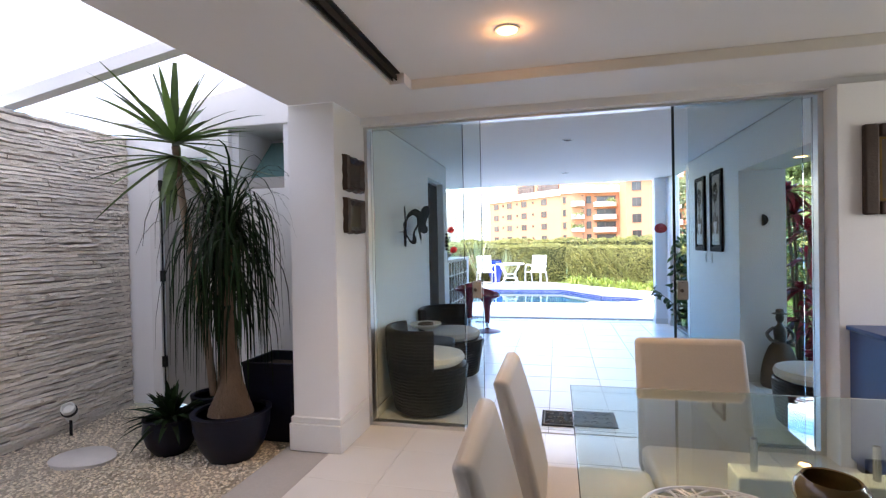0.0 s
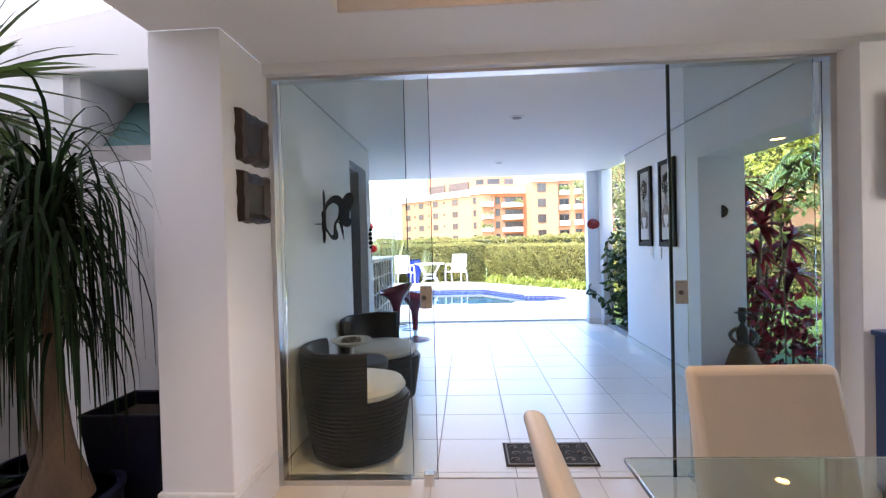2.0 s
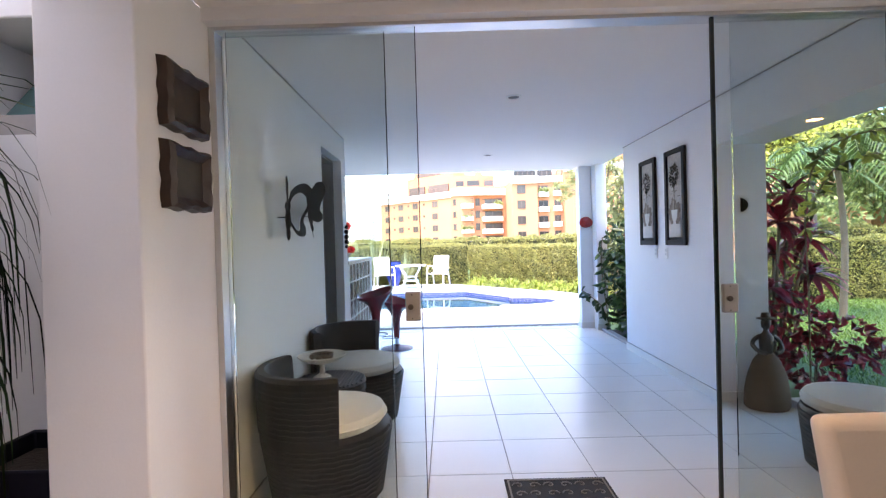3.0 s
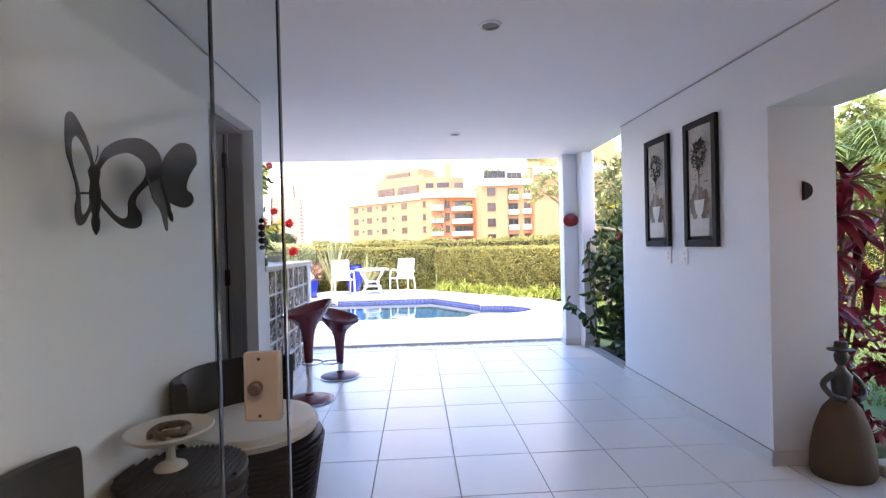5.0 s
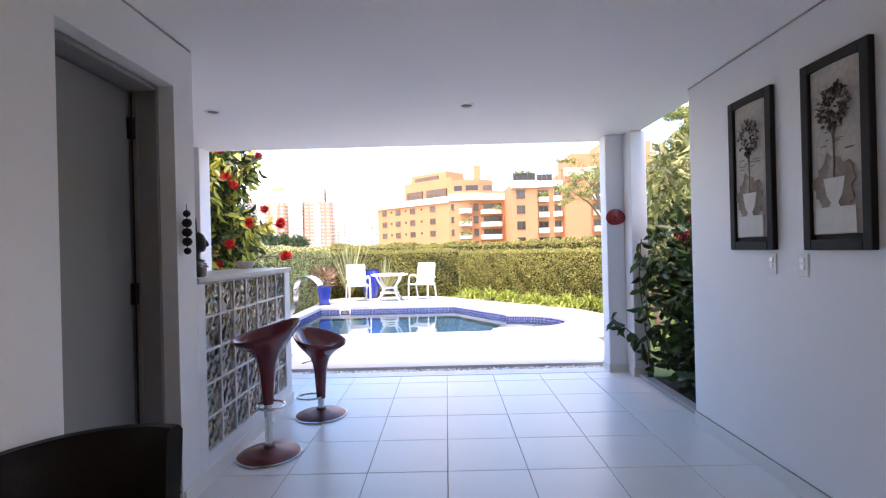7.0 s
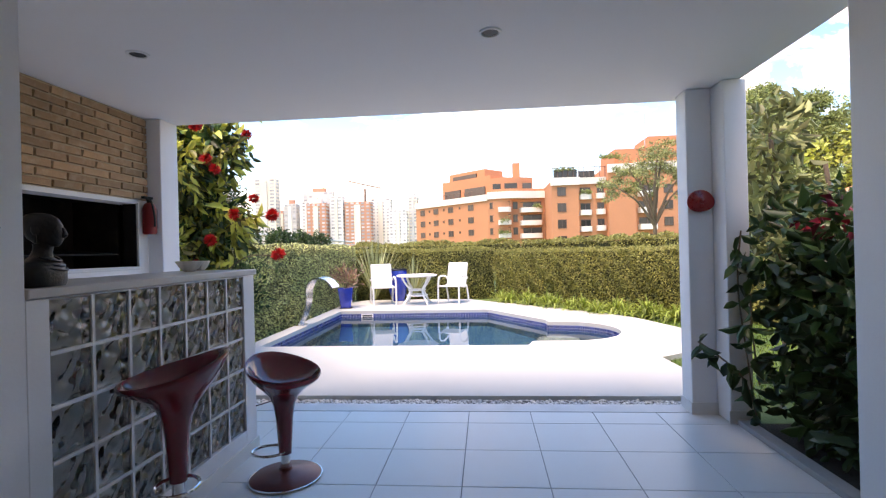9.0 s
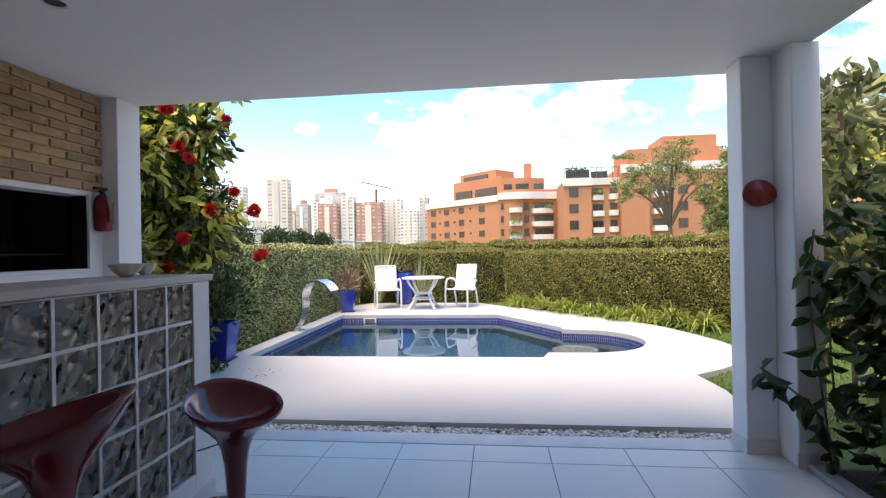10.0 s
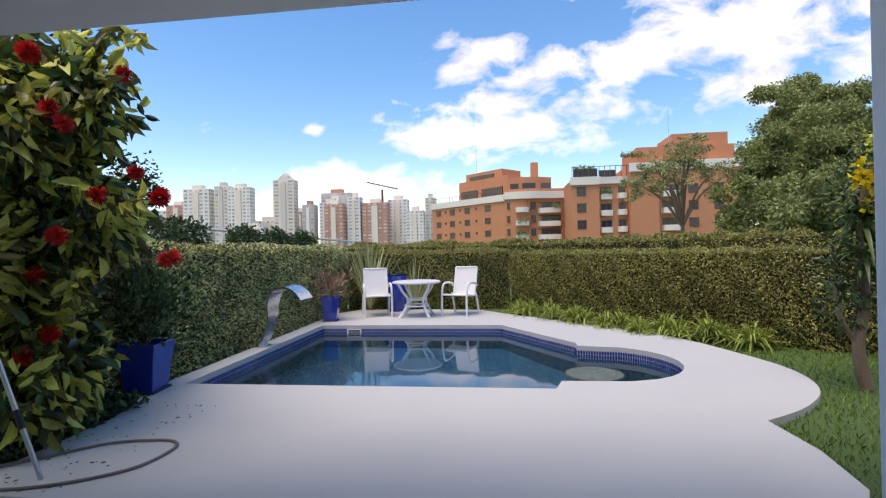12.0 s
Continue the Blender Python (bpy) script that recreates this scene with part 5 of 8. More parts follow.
bust = rings(Shape(), [(0, 0.085, 0.15, 0), (0.02, 0.09, 0.165, 0), (0.07, 0.09, 0.172, 0), (0.105, 0.078, 0.155, 0), (0.125, 0.06, 0.11, 0), (0.14, 0.046, 0.06, 0), (0.165, 0.04, 0.042, 0.005), (0.19, 0.04, 0.04, 0.01), (0.205, 0.048, 0.044, 0.016)])
rings(bust, [(0.19, 0.02, 0.018, 0.05), (0.205, 0.052, 0.042, 0.03), (0.23, 0.072, 0.055, 0.02), (0.26, 0.080, 0.062, 0.014), (0.295, 0.082, 0.064, 0.006), (0.325, 0.072, 0.056, 0.0), (0.345, 0.05, 0.038, -0.004), (0.353, 0.018, 0.014, -0.006)])
rings(bust, [(0.232, 0.008, 0.012, 0.092), (0.245, 0.016, 0.017, 0.095), (0.26, 0.012, 0.012, 0.094), (0.282, 0.006, 0.008, 0.09)], 12)
for sgn in (1, -1):
    rings(bust, [(0.245, 0.010, 0.006, 0.005), (0.262, 0.018, 0.009, 0.003), (0.282, 0.015, 0.007, 0.0)], 10)
    bust.v[-30:] = [(x, y + sgn * 0.066, z) for x, y, z in bust.v[-30:]]
    bust.tube([(0.004, sgn * 0.071, 0.243), (0.006, sgn * 0.074, 0.205)], 0.006, 6)
for k in range(3):
    bust.tube([(0.098 * math.cos(q) * (1 - 0.12 * k), 0.12 * math.sin(q) * (1 - 0.12 * k), 0.075 + 0.022 * k + 0.03 * (1 - math.cos(q))) for q in np.linspace(-1.3, 1.3, 15)], 0.007, 6)
solid("bust", bust, BUST, "dark carved bust with a beaded collar standing on the bar", "sculpture", pose(-1.47, 6.385, 1.198, 0, 0, 25) @ Matrix.Scale(0.77, 4))


def shell_dish(m):
    t = thing("shell_dish", "pale ribbed stoneware dish on the bar top", "dish", m, "dishes on the bar")
    n, v, f = 40, [], []
    for r, z in ((0.045, 0), (0.09, 0.03), (0.125, 0.075), (0.118, 0.078), (0.083, 0.037), (0.0, 0.012)):
        for i in range(n):
            a = 2 * math.pi * i / n
            k = 1 + 0.06 * math.cos(8 * a) * (r / 0.125)
            v.append((r * k * math.cos(a), r * k * math.sin(a) * 0.8, z))
    for j in range(5):
        for i in range(n):
            f.append((j * n + i, j * n + (i + 1) % n, (j + 1) * n + (i + 1) % n, (j + 1) * n + i))
    f.append(tuple(range(n))[::-1])
    part("bowl", Shape().add(v, f), STONEWARE, t)
    return t


shell = shell_dish(pose(-1.69, 7.63, 1.198) @ Matrix.Diagonal((0.68, 0.68, 0.85, 1)))
copy_thing(shell, pose(-1.72, 7.80, 1.198, 0, 0, 40) @ Matrix.Diagonal((0.66, 0.66, 0.95, 1)))

SOOT = surface("sooted_firebrick", (0.016, 0.013, 0.012), 0.95, vary=0.5, coarse=5, fine=60, bump=0.5, dirt=(0.05, 0.038, 0.03), dirt_amount=0.5)
SOOT.node_tree.nodes["Principled BSDF"].inputs["Specular IOR Level"].default_value = 0.1
bbq = thing("barbecue", "built-in brick barbecue with a sooted black firebox", "barbecue", pose(0, 0, 0))
for lo, hi in (((-3.30, 7.38, 1.18), (-3.26, 8.53, 1.80)), ((-3.26, 7.38, 1.18), (-2.80, 7.42, 1.80)), ((-3.26, 8.49, 1.18), (-2.80, 8.53, 1.80)),
               ((-2.80, 8.478, 1.222), (-2.692, 8.486, 1.74)), ((-2.80, 7.424, 1.222), (-2.692, 7.432, 1.74)), ((-3.26, 7.42, 1.18), (-2.80, 8.49, 1.215)), ((-3.26, 7.42, 1.765), (-2.80, 8.49, 1.80))):
    part("firebrick_slab", Shape().box(*lo, *hi), SOOT, bbq, "sooted firebrick lining")
part("lip", Shape().box(-2.80, 7.42, 1.205, -2.70, 8.49, 1.218), SOOT, bbq)
for k in range(9):
    part("grill_bar", Shape().tube([(-3.20, 7.50 + 0.115 * k, 1.36), (-2.86, 7.50 + 0.115 * k, 1.33)], 0.005, 6), DARK_METAL, bbq)
for x, z in ((-3.20, 1.353), (-2.86, 1.323)):
    part("grill_rail", Shape().tube([(x, 7.425, z), (x, 8.485, z)], 0.007, 6), DARK_METAL, bbq)
structure("recess_trim", Shape().box(-2.69, 7.385, 1.195, -2.675, 8.53, 1.22).box(-2.69, 8.49, 1.22, -2.675, 8.53, 1.745).box(-2.69, 7.385, 1.22, -2.675, 7.42, 1.745), TRIM, "white trim round the recess", "trim", bevel=0.003)
ext = thing("fire_extinguisher", "small red fire extinguisher hung on the pillar", "extinguisher", pose(-2.625, 8.555, 1.485) @ Matrix.Diagonal((1.45, 1.45, 1.06, 1)))
part("cylinder", Shape().lathe([(0, 0), (0.03, 0.0), (0.036, 0.012), (0.036, 0.20), (0.028, 0.235), (0.014, 0.25), (0, 0.25)], 24), EXT_RED, ext)
part("valve", Shape().lathe([(0.012, 0.25), (0.014, 0.27), (0.01, 0.285), (0, 0.285)], 14).box(-0.01, -0.05, 0.278, 0.01, 0.02, 0.296), DARK_METAL, ext, "black valve and handle")
part("hose", Shape().tube(smooth_line([(0, -0.02, 0.27), (0.035, -0.03, 0.25), (0.045, -0.02, 0.15), (0.04, -0.01, 0.06)], 5), 0.006, 8), SEAL, ext, "black hose")
part("bracket", Shape().box(-0.02, 0.03, 0.05, 0.02, 0.0445, 0.2), STEEL, ext)
beads = thing("bead_string", "string of dark beads hanging on the wall end", "ornament", pose(LEFT + 0.024, 6.087, 1.60))
part("cord", Shape().tube([(0, 0, 0), (0.0, 0, -0.27)], 0.002, 5), DARK_METAL, beads)
for k, r in enumerate((0.02, 0.026, 0.026, 0.026, 0.02)):
    part("bead", Shape().lathe([(0, -r), (r * 0.7, -r * 0.7), (r, 0), (r * 0.7, r * 0.7), (0, r)], 14).moved(pose(0, 0, -0.05 - 0.05 * k)), DARK_METAL, beads)
plate = thing("wall_plate", "red ceramic mask plate hung on the pillar", "ornament", pose(1.80, 8.548, 1.615))
part("plate", Shape().lathe([(0, -0.002), (0.06, 0.0), (0.10, 0.018), (0.10, 0.024), (0.085, 0.03), (0.04, 0.045), (0, 0.05)], 28, 0, 0, 0.82, 0.03).moved(pose(0, 0, 0, 90)), RED_CERAMIC, plate)
part("boss", Shape().lathe([(0, 0.04), (0.025, 0.045), (0.022, 0.06), (0, 0.066)], 16).moved(pose(0, 0, 0, 90)), RED_CERAMIC, plate)
disc = thing("wall_lamp", "dark half-round metal wall lamp", "wall lamp", pose(2.06, 5.099, 1.60))
half = [(0.0, -0.058), (0.0, 0.058)] + [(0.06 * math.sin(radians(q)), 0.058 * math.cos(radians(q))) for q in range(0, 181, 15)]
n = len(half)
part("shade", Shape().add([(x, 0, z) for x, z in half] + [(x * 0.85, -0.02, z * 0.85) for x, z in half], [tuple(range(n)), tuple(range(n, 2 * n))[::-1]] + [(i, n + i, n + (i + 1) % n, (i + 1) % n) for i in range(n)]), DARK_METAL, disc, smooth=25)

# framed prints on the east wall
PRINT_WASH = surface("brown_print_wash", (0.22, 0.165, 0.125), 0.8, vary=0.5, coarse=10, fine=60, bump=0.0, dirt=(0.45, 0.40, 0.34), dirt_amount=0.8)

def topiary_print(m, label, bushy):
    """A tall framed print in the yz plane that faces -x; the origin is its middle."""
    t = thing("framed_print", label, "picture", m, "framed topiary prints")
    w, h = 0.198, 0.455
    part("frame", Shape().box(-0.03, -w, -h, 0, -w + 0.05, h).box(-0.03, w - 0.05, -h, 0, w, h).box(-0.03, -w + 0.05, -h, 0, w - 0.05, -h + 0.05).box(-0.03, -w + 0.05, h - 0.05, 0, w - 0.05, h), DARK_METAL, t, "wide charcoal frame", bevel=0.005)
    bow = [(-0.013 - 0.011 * (1 - u * u), (w - 0.051) * u) for u in np.linspace(-1, 1, 13)]
    k = len(bow)
    v = [(bx, by, z + 0.10 * (bx + 0.013) * (-1 if z > 0 else 0)) for z in (-h + 0.075, h - 0.051) for bx, by in bow] + [(-0.004, by, z) for z in (-h + 0.075, h - 0.051) for bx, by in bow]
    f = [(i, k + i, k + i + 1, i + 1) for i in range(k - 1)] + [(k + i, 3 * k + i, 3 * k + i + 1, k + i + 1) for i in range(k - 1)] + [(i + 1, 2 * k + i + 1, 2 * k + i, i) for i in range(k - 1)] + [(0, 2 * k, 3 * k, k), (k - 1, 2 * k - 1, 4 * k - 1, 3 * k - 1)]
    part("print", Shape().add(v, f), SEPIA, t, "sepia print on a bowed panel", smooth=40)
    part("mount", Shape().box(-0.005, -w + 0.05, -h + 0.05, -0.001, w - 0.05, h - 0.05), DARK_METAL, t)
    x = -0.0265
    wash = []
    for i in range(48):
        a = 2 * math.pi * i / 48
        r = 1 + 0.10 * math.sin(5 * a + 1) + 0.08 * math.sin(11 * a) + 0.05 * math.sin(19 * a + 2)
        wash.append((0.005 + 0.115 * r * math.cos(a), max(-0.254, -0.155 + 0.135 * r * math.sin(a))))
    k = len(wash)
    part("brown_wash", Shape().add([(x + d, y, z) for d in (0.0012, 0.0022) for y, z in wash], [tuple(range(k)), tuple(range(k, 2 * k))[::-1]] + [(i, k + i, k + (i + 1) % k, (i + 1) % k) for i in range(k)]), PRINT_WASH, t, "dark brown printed ground")
    part("pedestal", Shape().box(x, -0.115, -0.375, x + 0.004, 0.115, -0.255), PRINT_PALE, t, "pale printed pedestal")
    urn = [(-0.03, -0.255), (0.03, -0.255), (0.02, -0.235), (0.045, -0.20), (0.062, -0.12), (0.05, -0.12), (-0.05, -0.12), (-0.062, -0.12), (-0.045, -0.20), (-0.02, -0.235)]
    n = len(urn)
    part("urn", Shape().add([(x - 0.001, y, z) for y, z in urn] + [(x + 0.001, y, z) for y, z in urn], [tuple(range(n)), tuple(range(n, 2 * n))[::-1]] + [(i, n + i, n + (i + 1) % n, (i + 1) % n) for i in range(n)]), PRINT_PALE, t, "pale printed urn")
    part("stem", Shape().box(x, -0.004, -0.12, x + 0.002, 0.004, 0.14).tube([(x, 0, 0.05), (x, 0.035, 0.17)], 0.003, 5, flat=0.4).tube([(x, 0, 0.06), (x, -0.04, 0.18)], 0.003, 5, flat=0.4), PRINT_DARK, t)
    rg = np.random.default_rng(9)
    k = bushy
    th, rr = rg.uniform(0, 6.283, k), 0.085 * np.sqrt(rg.uniform(0, 1, k))
    P = np.stack([np.full(k, x - 0.0005), rr * np.cos(th), 0.21 + rr * np.sin(th) * 1.15], 1)
    W = np.stack([np.full(k, -0.04), np.cos(th) + rg.normal(size=k) * 0.6, np.sin(th) + rg.normal(size=k) * 0.6], 1)
    part("foliage", leaf_mesh("foliage", P, W, rg.uniform(0.016, 0.032, k), PRINT_DARK, 0.5, 0.02), PRINT_DARK, t)
    ink = Shape()
    for i in range(9):
        y, z = rg.uniform(-0.12, 0.06), 0.02 + rg.uniform(-0.02, 0.09)
        ink.box(x + 0.001, y, z, x + 0.0022, y + rg.uniform(0.02, 0.06), z + 0.004)
    part("script_lines", ink, PRINT_DARK, t)
    return t


topiary_print(pose(RIGHT - 0.001, 5.747, 1.733), "tall sepia print of a potted tree, charcoal frame", 260)
topiary_print(pose(RIGHT - 0.001, 6.367, 1.733), "tall sepia print of a slim potted tree, charcoal frame", 150)
for y in (6.22, 5.985):
    sw = thing("switch_plate", "white wall switch plate below the prints", "switch", pose(RIGHT, y, 1.20), "switches")
    part("plate", Shape().box(-0.008, -0.037, -0.058, 0, 0.037, 0.058), WHITE_PLASTIC, sw, bevel=0.003)
    for z in (-0.025, 0.012):
        part("rocker", Shape().box(-0.012, -0.014, z, -0.007, 0.014, z + 0.026), ALU, sw, bevel=0.002)

# butterflies of blackened metal on the west wall
def butterfly(m, scale, label, hollow=True):
    """Bent sheet wings that spring off the wall, each cut out in one piece; it hangs in the yz plane and faces +x."""
    t = thing("metal_butterfly", label, "wall art", m, "metal butterflies")
    rim = [(0.0, 0.08), (0.04, 0.16), (0.11, 0.21), (0.19, 0.23), (0.25, 0.20), (0.27, 0.15), (0.26, 0.09), (0.22, 0.06), (0.17, 0.01), (0.16, -0.03), (0.18, -0.06), (0.18, -0.10), (0.15, -0.12), (0.10, -0.11), (0.05, -0.07), (0.02, -0.03)]
    hole = [(0.012, 0.07), (0.045, 0.12), (0.09, 0.15), (0.14, 0.165), (0.185, 0.15), (0.205, 0.12), (0.20, 0.08), (0.175, 0.045), (0.145, 0.01), (0.13, -0.025), (0.13, -0.05), (0.125, -0.075), (0.105, -0.083), (0.075, -0.07), (0.045, -0.04), (0.018, -0.01)]
    if not hollow:
        hole = [(0.075 + 0.25 * (y - 0.075), 0.04 + 0.25 * (z - 0.04)) for y, z in rim]
    lift = lambda p: 0.20 * p.y + 0.5 * p.y * p.y
    for sgn in (1, -1):
        a, b = ([p for p in smooth_line([Vector((0, y, z)) for y, z in loop + loop[:1]], 4)[:-1]] for loop in (rim, hole))
        n, v, f = len(a), [], []
        for ring in (a, b):
            for d in (0, 0.004):
                v += [(lift(p) + d, sgn * p.y, p.z) for p in ring]
        for i in range(n):
            j = (i + 1) % n
            f += [(i, j, 2 * n + j, 2 * n + i), (n + j, n + i, 3 * n + i, 3 * n + j), (i, n + i, n + j, j)]
            if hollow:
                f.append((2 * n + j, 3 * n + j, 3 * n + i, 2 * n + i))
        if not hollow:
            f += [tuple(range(2 * n, 3 * n)), tuple(range(3 * n, 4 * n))[::-1]]
        part("wing", Shape().add(v, f), DARK_METAL, t)
    part("body", Shape().lathe([(0, -0.15), (0.010, -0.13), (0.014, -0.10), (0.010, -0.075), (0.016, -0.05), (0.018, 0.0), (0.013, 0.04), (0.017, 0.06), (0.019, 0.075), (0.012, 0.095), (0, 0.10)], 12), DARK_METAL, t)
    for sgn in (1, -1):
        part("antenna", Shape().tube(smooth_line([(0, 0.005 * sgn, 0.09), (0.02, 0.012 * sgn, 0.13), (0.03, 0.025 * sgn, 0.16)], 4), 0.002, 5), DARK_METAL, t)
    part("wall_pin", Shape().tube([(-0.07, 0, 0), (0, 0, 0)], 0.004, 6), DARK_METAL, t)
    t.scale = (scale, scale, scale)
    return t


butterfly(pose(LEFT + 0.065, 4.15, 1.545, 0), 1.0, "large openwork blackened metal butterfly on the wall")
butterfly(pose(LEFT + 0.075, 4.60, 1.575, 30), 0.84, "small solid blackened metal butterfly on the wall", False)

# statue and doormat
st = Shape().lathe([(0, 0), (0.17, 0), (0.185, 0.03), (0.18, 0.15), (0.155, 0.28), (0.11, 0.40), (0.06, 0.46), (0, 0.47)], 30, 0, 0, 0.8)
st.lathe([(0, 0.45), (0.05, 0.46), (0.058, 0.54), (0.062, 0.60), (0.03, 0.635), (0.02, 0.66), (0.036, 0.68), (0.042, 0.72), (0.03, 0.745), (0.075, 0.748), (0.08, 0.756), (0.04, 0.765), (0.036, 0.80), (0, 0.805)], 20, 0, 0, 0.8)
for sgn in (1, -1):
    st.tube(smooth_line([(0.055 * sgn, 0, 0.61), (0.12 * sgn, 0, 0.55), (0.10 * sgn, -0.05, 0.49), (0.04 * sgn, -0.07, 0.47)], 4), 0.018, 8)
me = st.mesh("statue", 50)
me.materials.append(CLAY)
me.materials.append(BRONZE)
for p in me.polygons:
    if sum(me.vertices[i].co.z for i in p.vertices) / len(p.vertices) > 0.46:
        p.material_index = 1
tagged(part("statue", me, CLAY, m=pose(2.15, 4.955, 0) @ Matrix.Diagonal((0.90, 0.90, 0.93, 1))), "clay figure in a wide brown skirt and hat", "statue")
mat = thing("doormat", "black rubber doormat with a pale scroll pattern", "doormat", pose(0.245, 3.72, 0.001))
part("pad", Shape().box(-0.285, -0.17, 0, 0.285, 0.17, 0.008), MAT, mat, bevel=0.003)
part("border", Shape().box(-0.27, -0.155, 0.008, 0.27, -0.145, 0.011).box(-0.27, 0.145, 0.008, 0.27, 0.155, 0.011).box(-0.27, -0.145, 0.008, -0.26, 0.145, 0.011).box(0.26, -0.145, 0.008, 0.27, 0.145, 0.011), MAT_PALE, mat)
for i in range(6):
    for j in range(3):
        cx, cy, sg = -0.215 + 0.086 * i, -0.09 + 0.09 * j, 1 if (i + j) % 2 else -1
        part("scroll", Shape().tube([(cx + sg * (0.036 - 0.0045 * k) * math.cos(k * 0.8), cy + (0.036 - 0.0045 * k) * math.sin(k * 0.8), 0.009) for k in range(8)], 0.004, 5), MAT_PALE, mat)

# ---- pool and garden ----
band, joint = Shape(), Shape()
ring = POOL + POOL[:1]
for (ax, ay), (bx, by) in zip(ring, ring[1:]):
    d = Vector((bx - ax, by - ay, 0))
    n = max(1, round(d.length / 0.034))
    u = d / n
    inw = Vector((-u.y, u.x, 0)).normalized()
    e = [Vector((ax, ay, 0)) + inw * 0.0006, Vector((bx, by, 0)) + inw * 0.0006, Vector((bx, by, 0)) + inw * 0.0034, Vector((ax, ay, 0)) + inw * 0.0034]
    joint.add([(w.x, w.y, z) for z in (-0.26, -0.046) for w in e], [(3, 2, 1, 0), (4, 5, 6, 7), (0, 1, 5, 4), (1, 2, 6, 5), (2, 3, 7, 6), (3, 0, 4, 7)])
    for k in range(n):
        p = Vector((ax, ay, 0)) + u * (k + 0.13)
        q = Vector((ax, ay, 0)) + u * (k + 0.87)
        for r in range(4):
            z0 = -0.075 - 0.05 * r
            a = [p + inw * 0.001, q + inw * 0.001, q + inw * 0.006, p + inw * 0.006]
            v = [(w.x, w.y, z) for z in (z0 - 0.022, z0 + 0.022) for w in a]
            band.add(v, [(3, 2, 1, 0), (4, 5, 6, 7), (0, 1, 5, 4), (1, 2, 6, 5), (2, 3, 7, 6), (3, 0, 4, 7)])
structure("mosaic_joint", joint, POOL_JOINT, "pale blue joints behind the waterline mosaic", "tiles")
tagged(part("waterline_mosaic", band, POOL_TILE, smooth=None), "cobalt blue mosaic round the waterline of the pool", "tiles", kind="stuff")
skim = thing("pool_skimmer", "white skimmer mouth in the pool wall", "skimmer", pose(-2.39, 14.97, -0.105))
part("frame", Shape().box(-0.13, -0.014, -0.055, -0.105, 0.0, 0.055).box(0.105, -0.014, -0.055, 0.13, 0.0, 0.055).box(-0.105, -0.014, 0.035, 0.105, 0.0, 0.055).box(-0.105, -0.014, -0.055, 0.105, 0.0, -0.035).box(-0.105, -0.012, -0.004, 0.105, -0.004, 0.006), WHITE_PLASTIC, skim, bevel=0.003)
# thin black panel, coloured as the shade inside the skimmer
part("mouth", Shape().box(-0.105, -0.004, -0.035, 0.105, -0.001, 0.035), SEAL, skim, "flat black panel painted as the shaded opening")
solid("spa_bench", Shape().lathe([(0, -1.3), (0.24, -1.3), (0.24, -0.24), (0.31, -0.22), (0.33, -0.20), (0.31, -0.18), (0, -0.172)], 36, 1.27, 12.36), BENCH, "round grey stone seat under the water", "seat")

spout = thing("pool_spout", "curved stainless steel cascade spout beside the pool", "water spout", pose(-3.14, 13.1, 0.01))
path = smooth_line([(0, 0, 0), (0.10, 0, 0.20), (0.16, 0, 0.42), (0.17, 0, 0.62), (0.24, 0, 0.78), (0.40, 0, 0.84), (0.56, 0, 0.78), (0.66, 0, 0.66)], 6)
s, v, f = Shape(), [], []
for i, p in enumerate(path):
    d = (path[min(i + 1, len(path) - 1)] - path[max(i - 1, 0)]).normalized()
    nr = Vector((-d.z, 0, d.x)) * 0.012
    w = 0.11 + 0.10 * min(1, i / len(path) * 1.6)
    v += [(p.x + nr.x, -w, p.z + nr.z), (p.x + nr.x, w, p.z + nr.z), (p.x - nr.x, w, p.z - nr.z), (p.x - nr.x, -w, p.z - nr.z)]
for i in range(len(path) - 1):
    for k in range(4):
        f.append((4 * i + k, 4 * i + (k + 1) % 4, 4 * i + 4 + (k + 1) % 4, 4 * i + 4 + k))
f += [(0, 3, 2, 1), tuple(4 * (len(path) - 1) + k for k in range(4))]
part("blade", s.add(v, f), STEEL, spout, "bent steel blade")
part("base_plate", Shape().box(-0.07, -0.12, 0.0, 0.10, 0.12, 0.012), STEEL, spout, bevel=0.003)


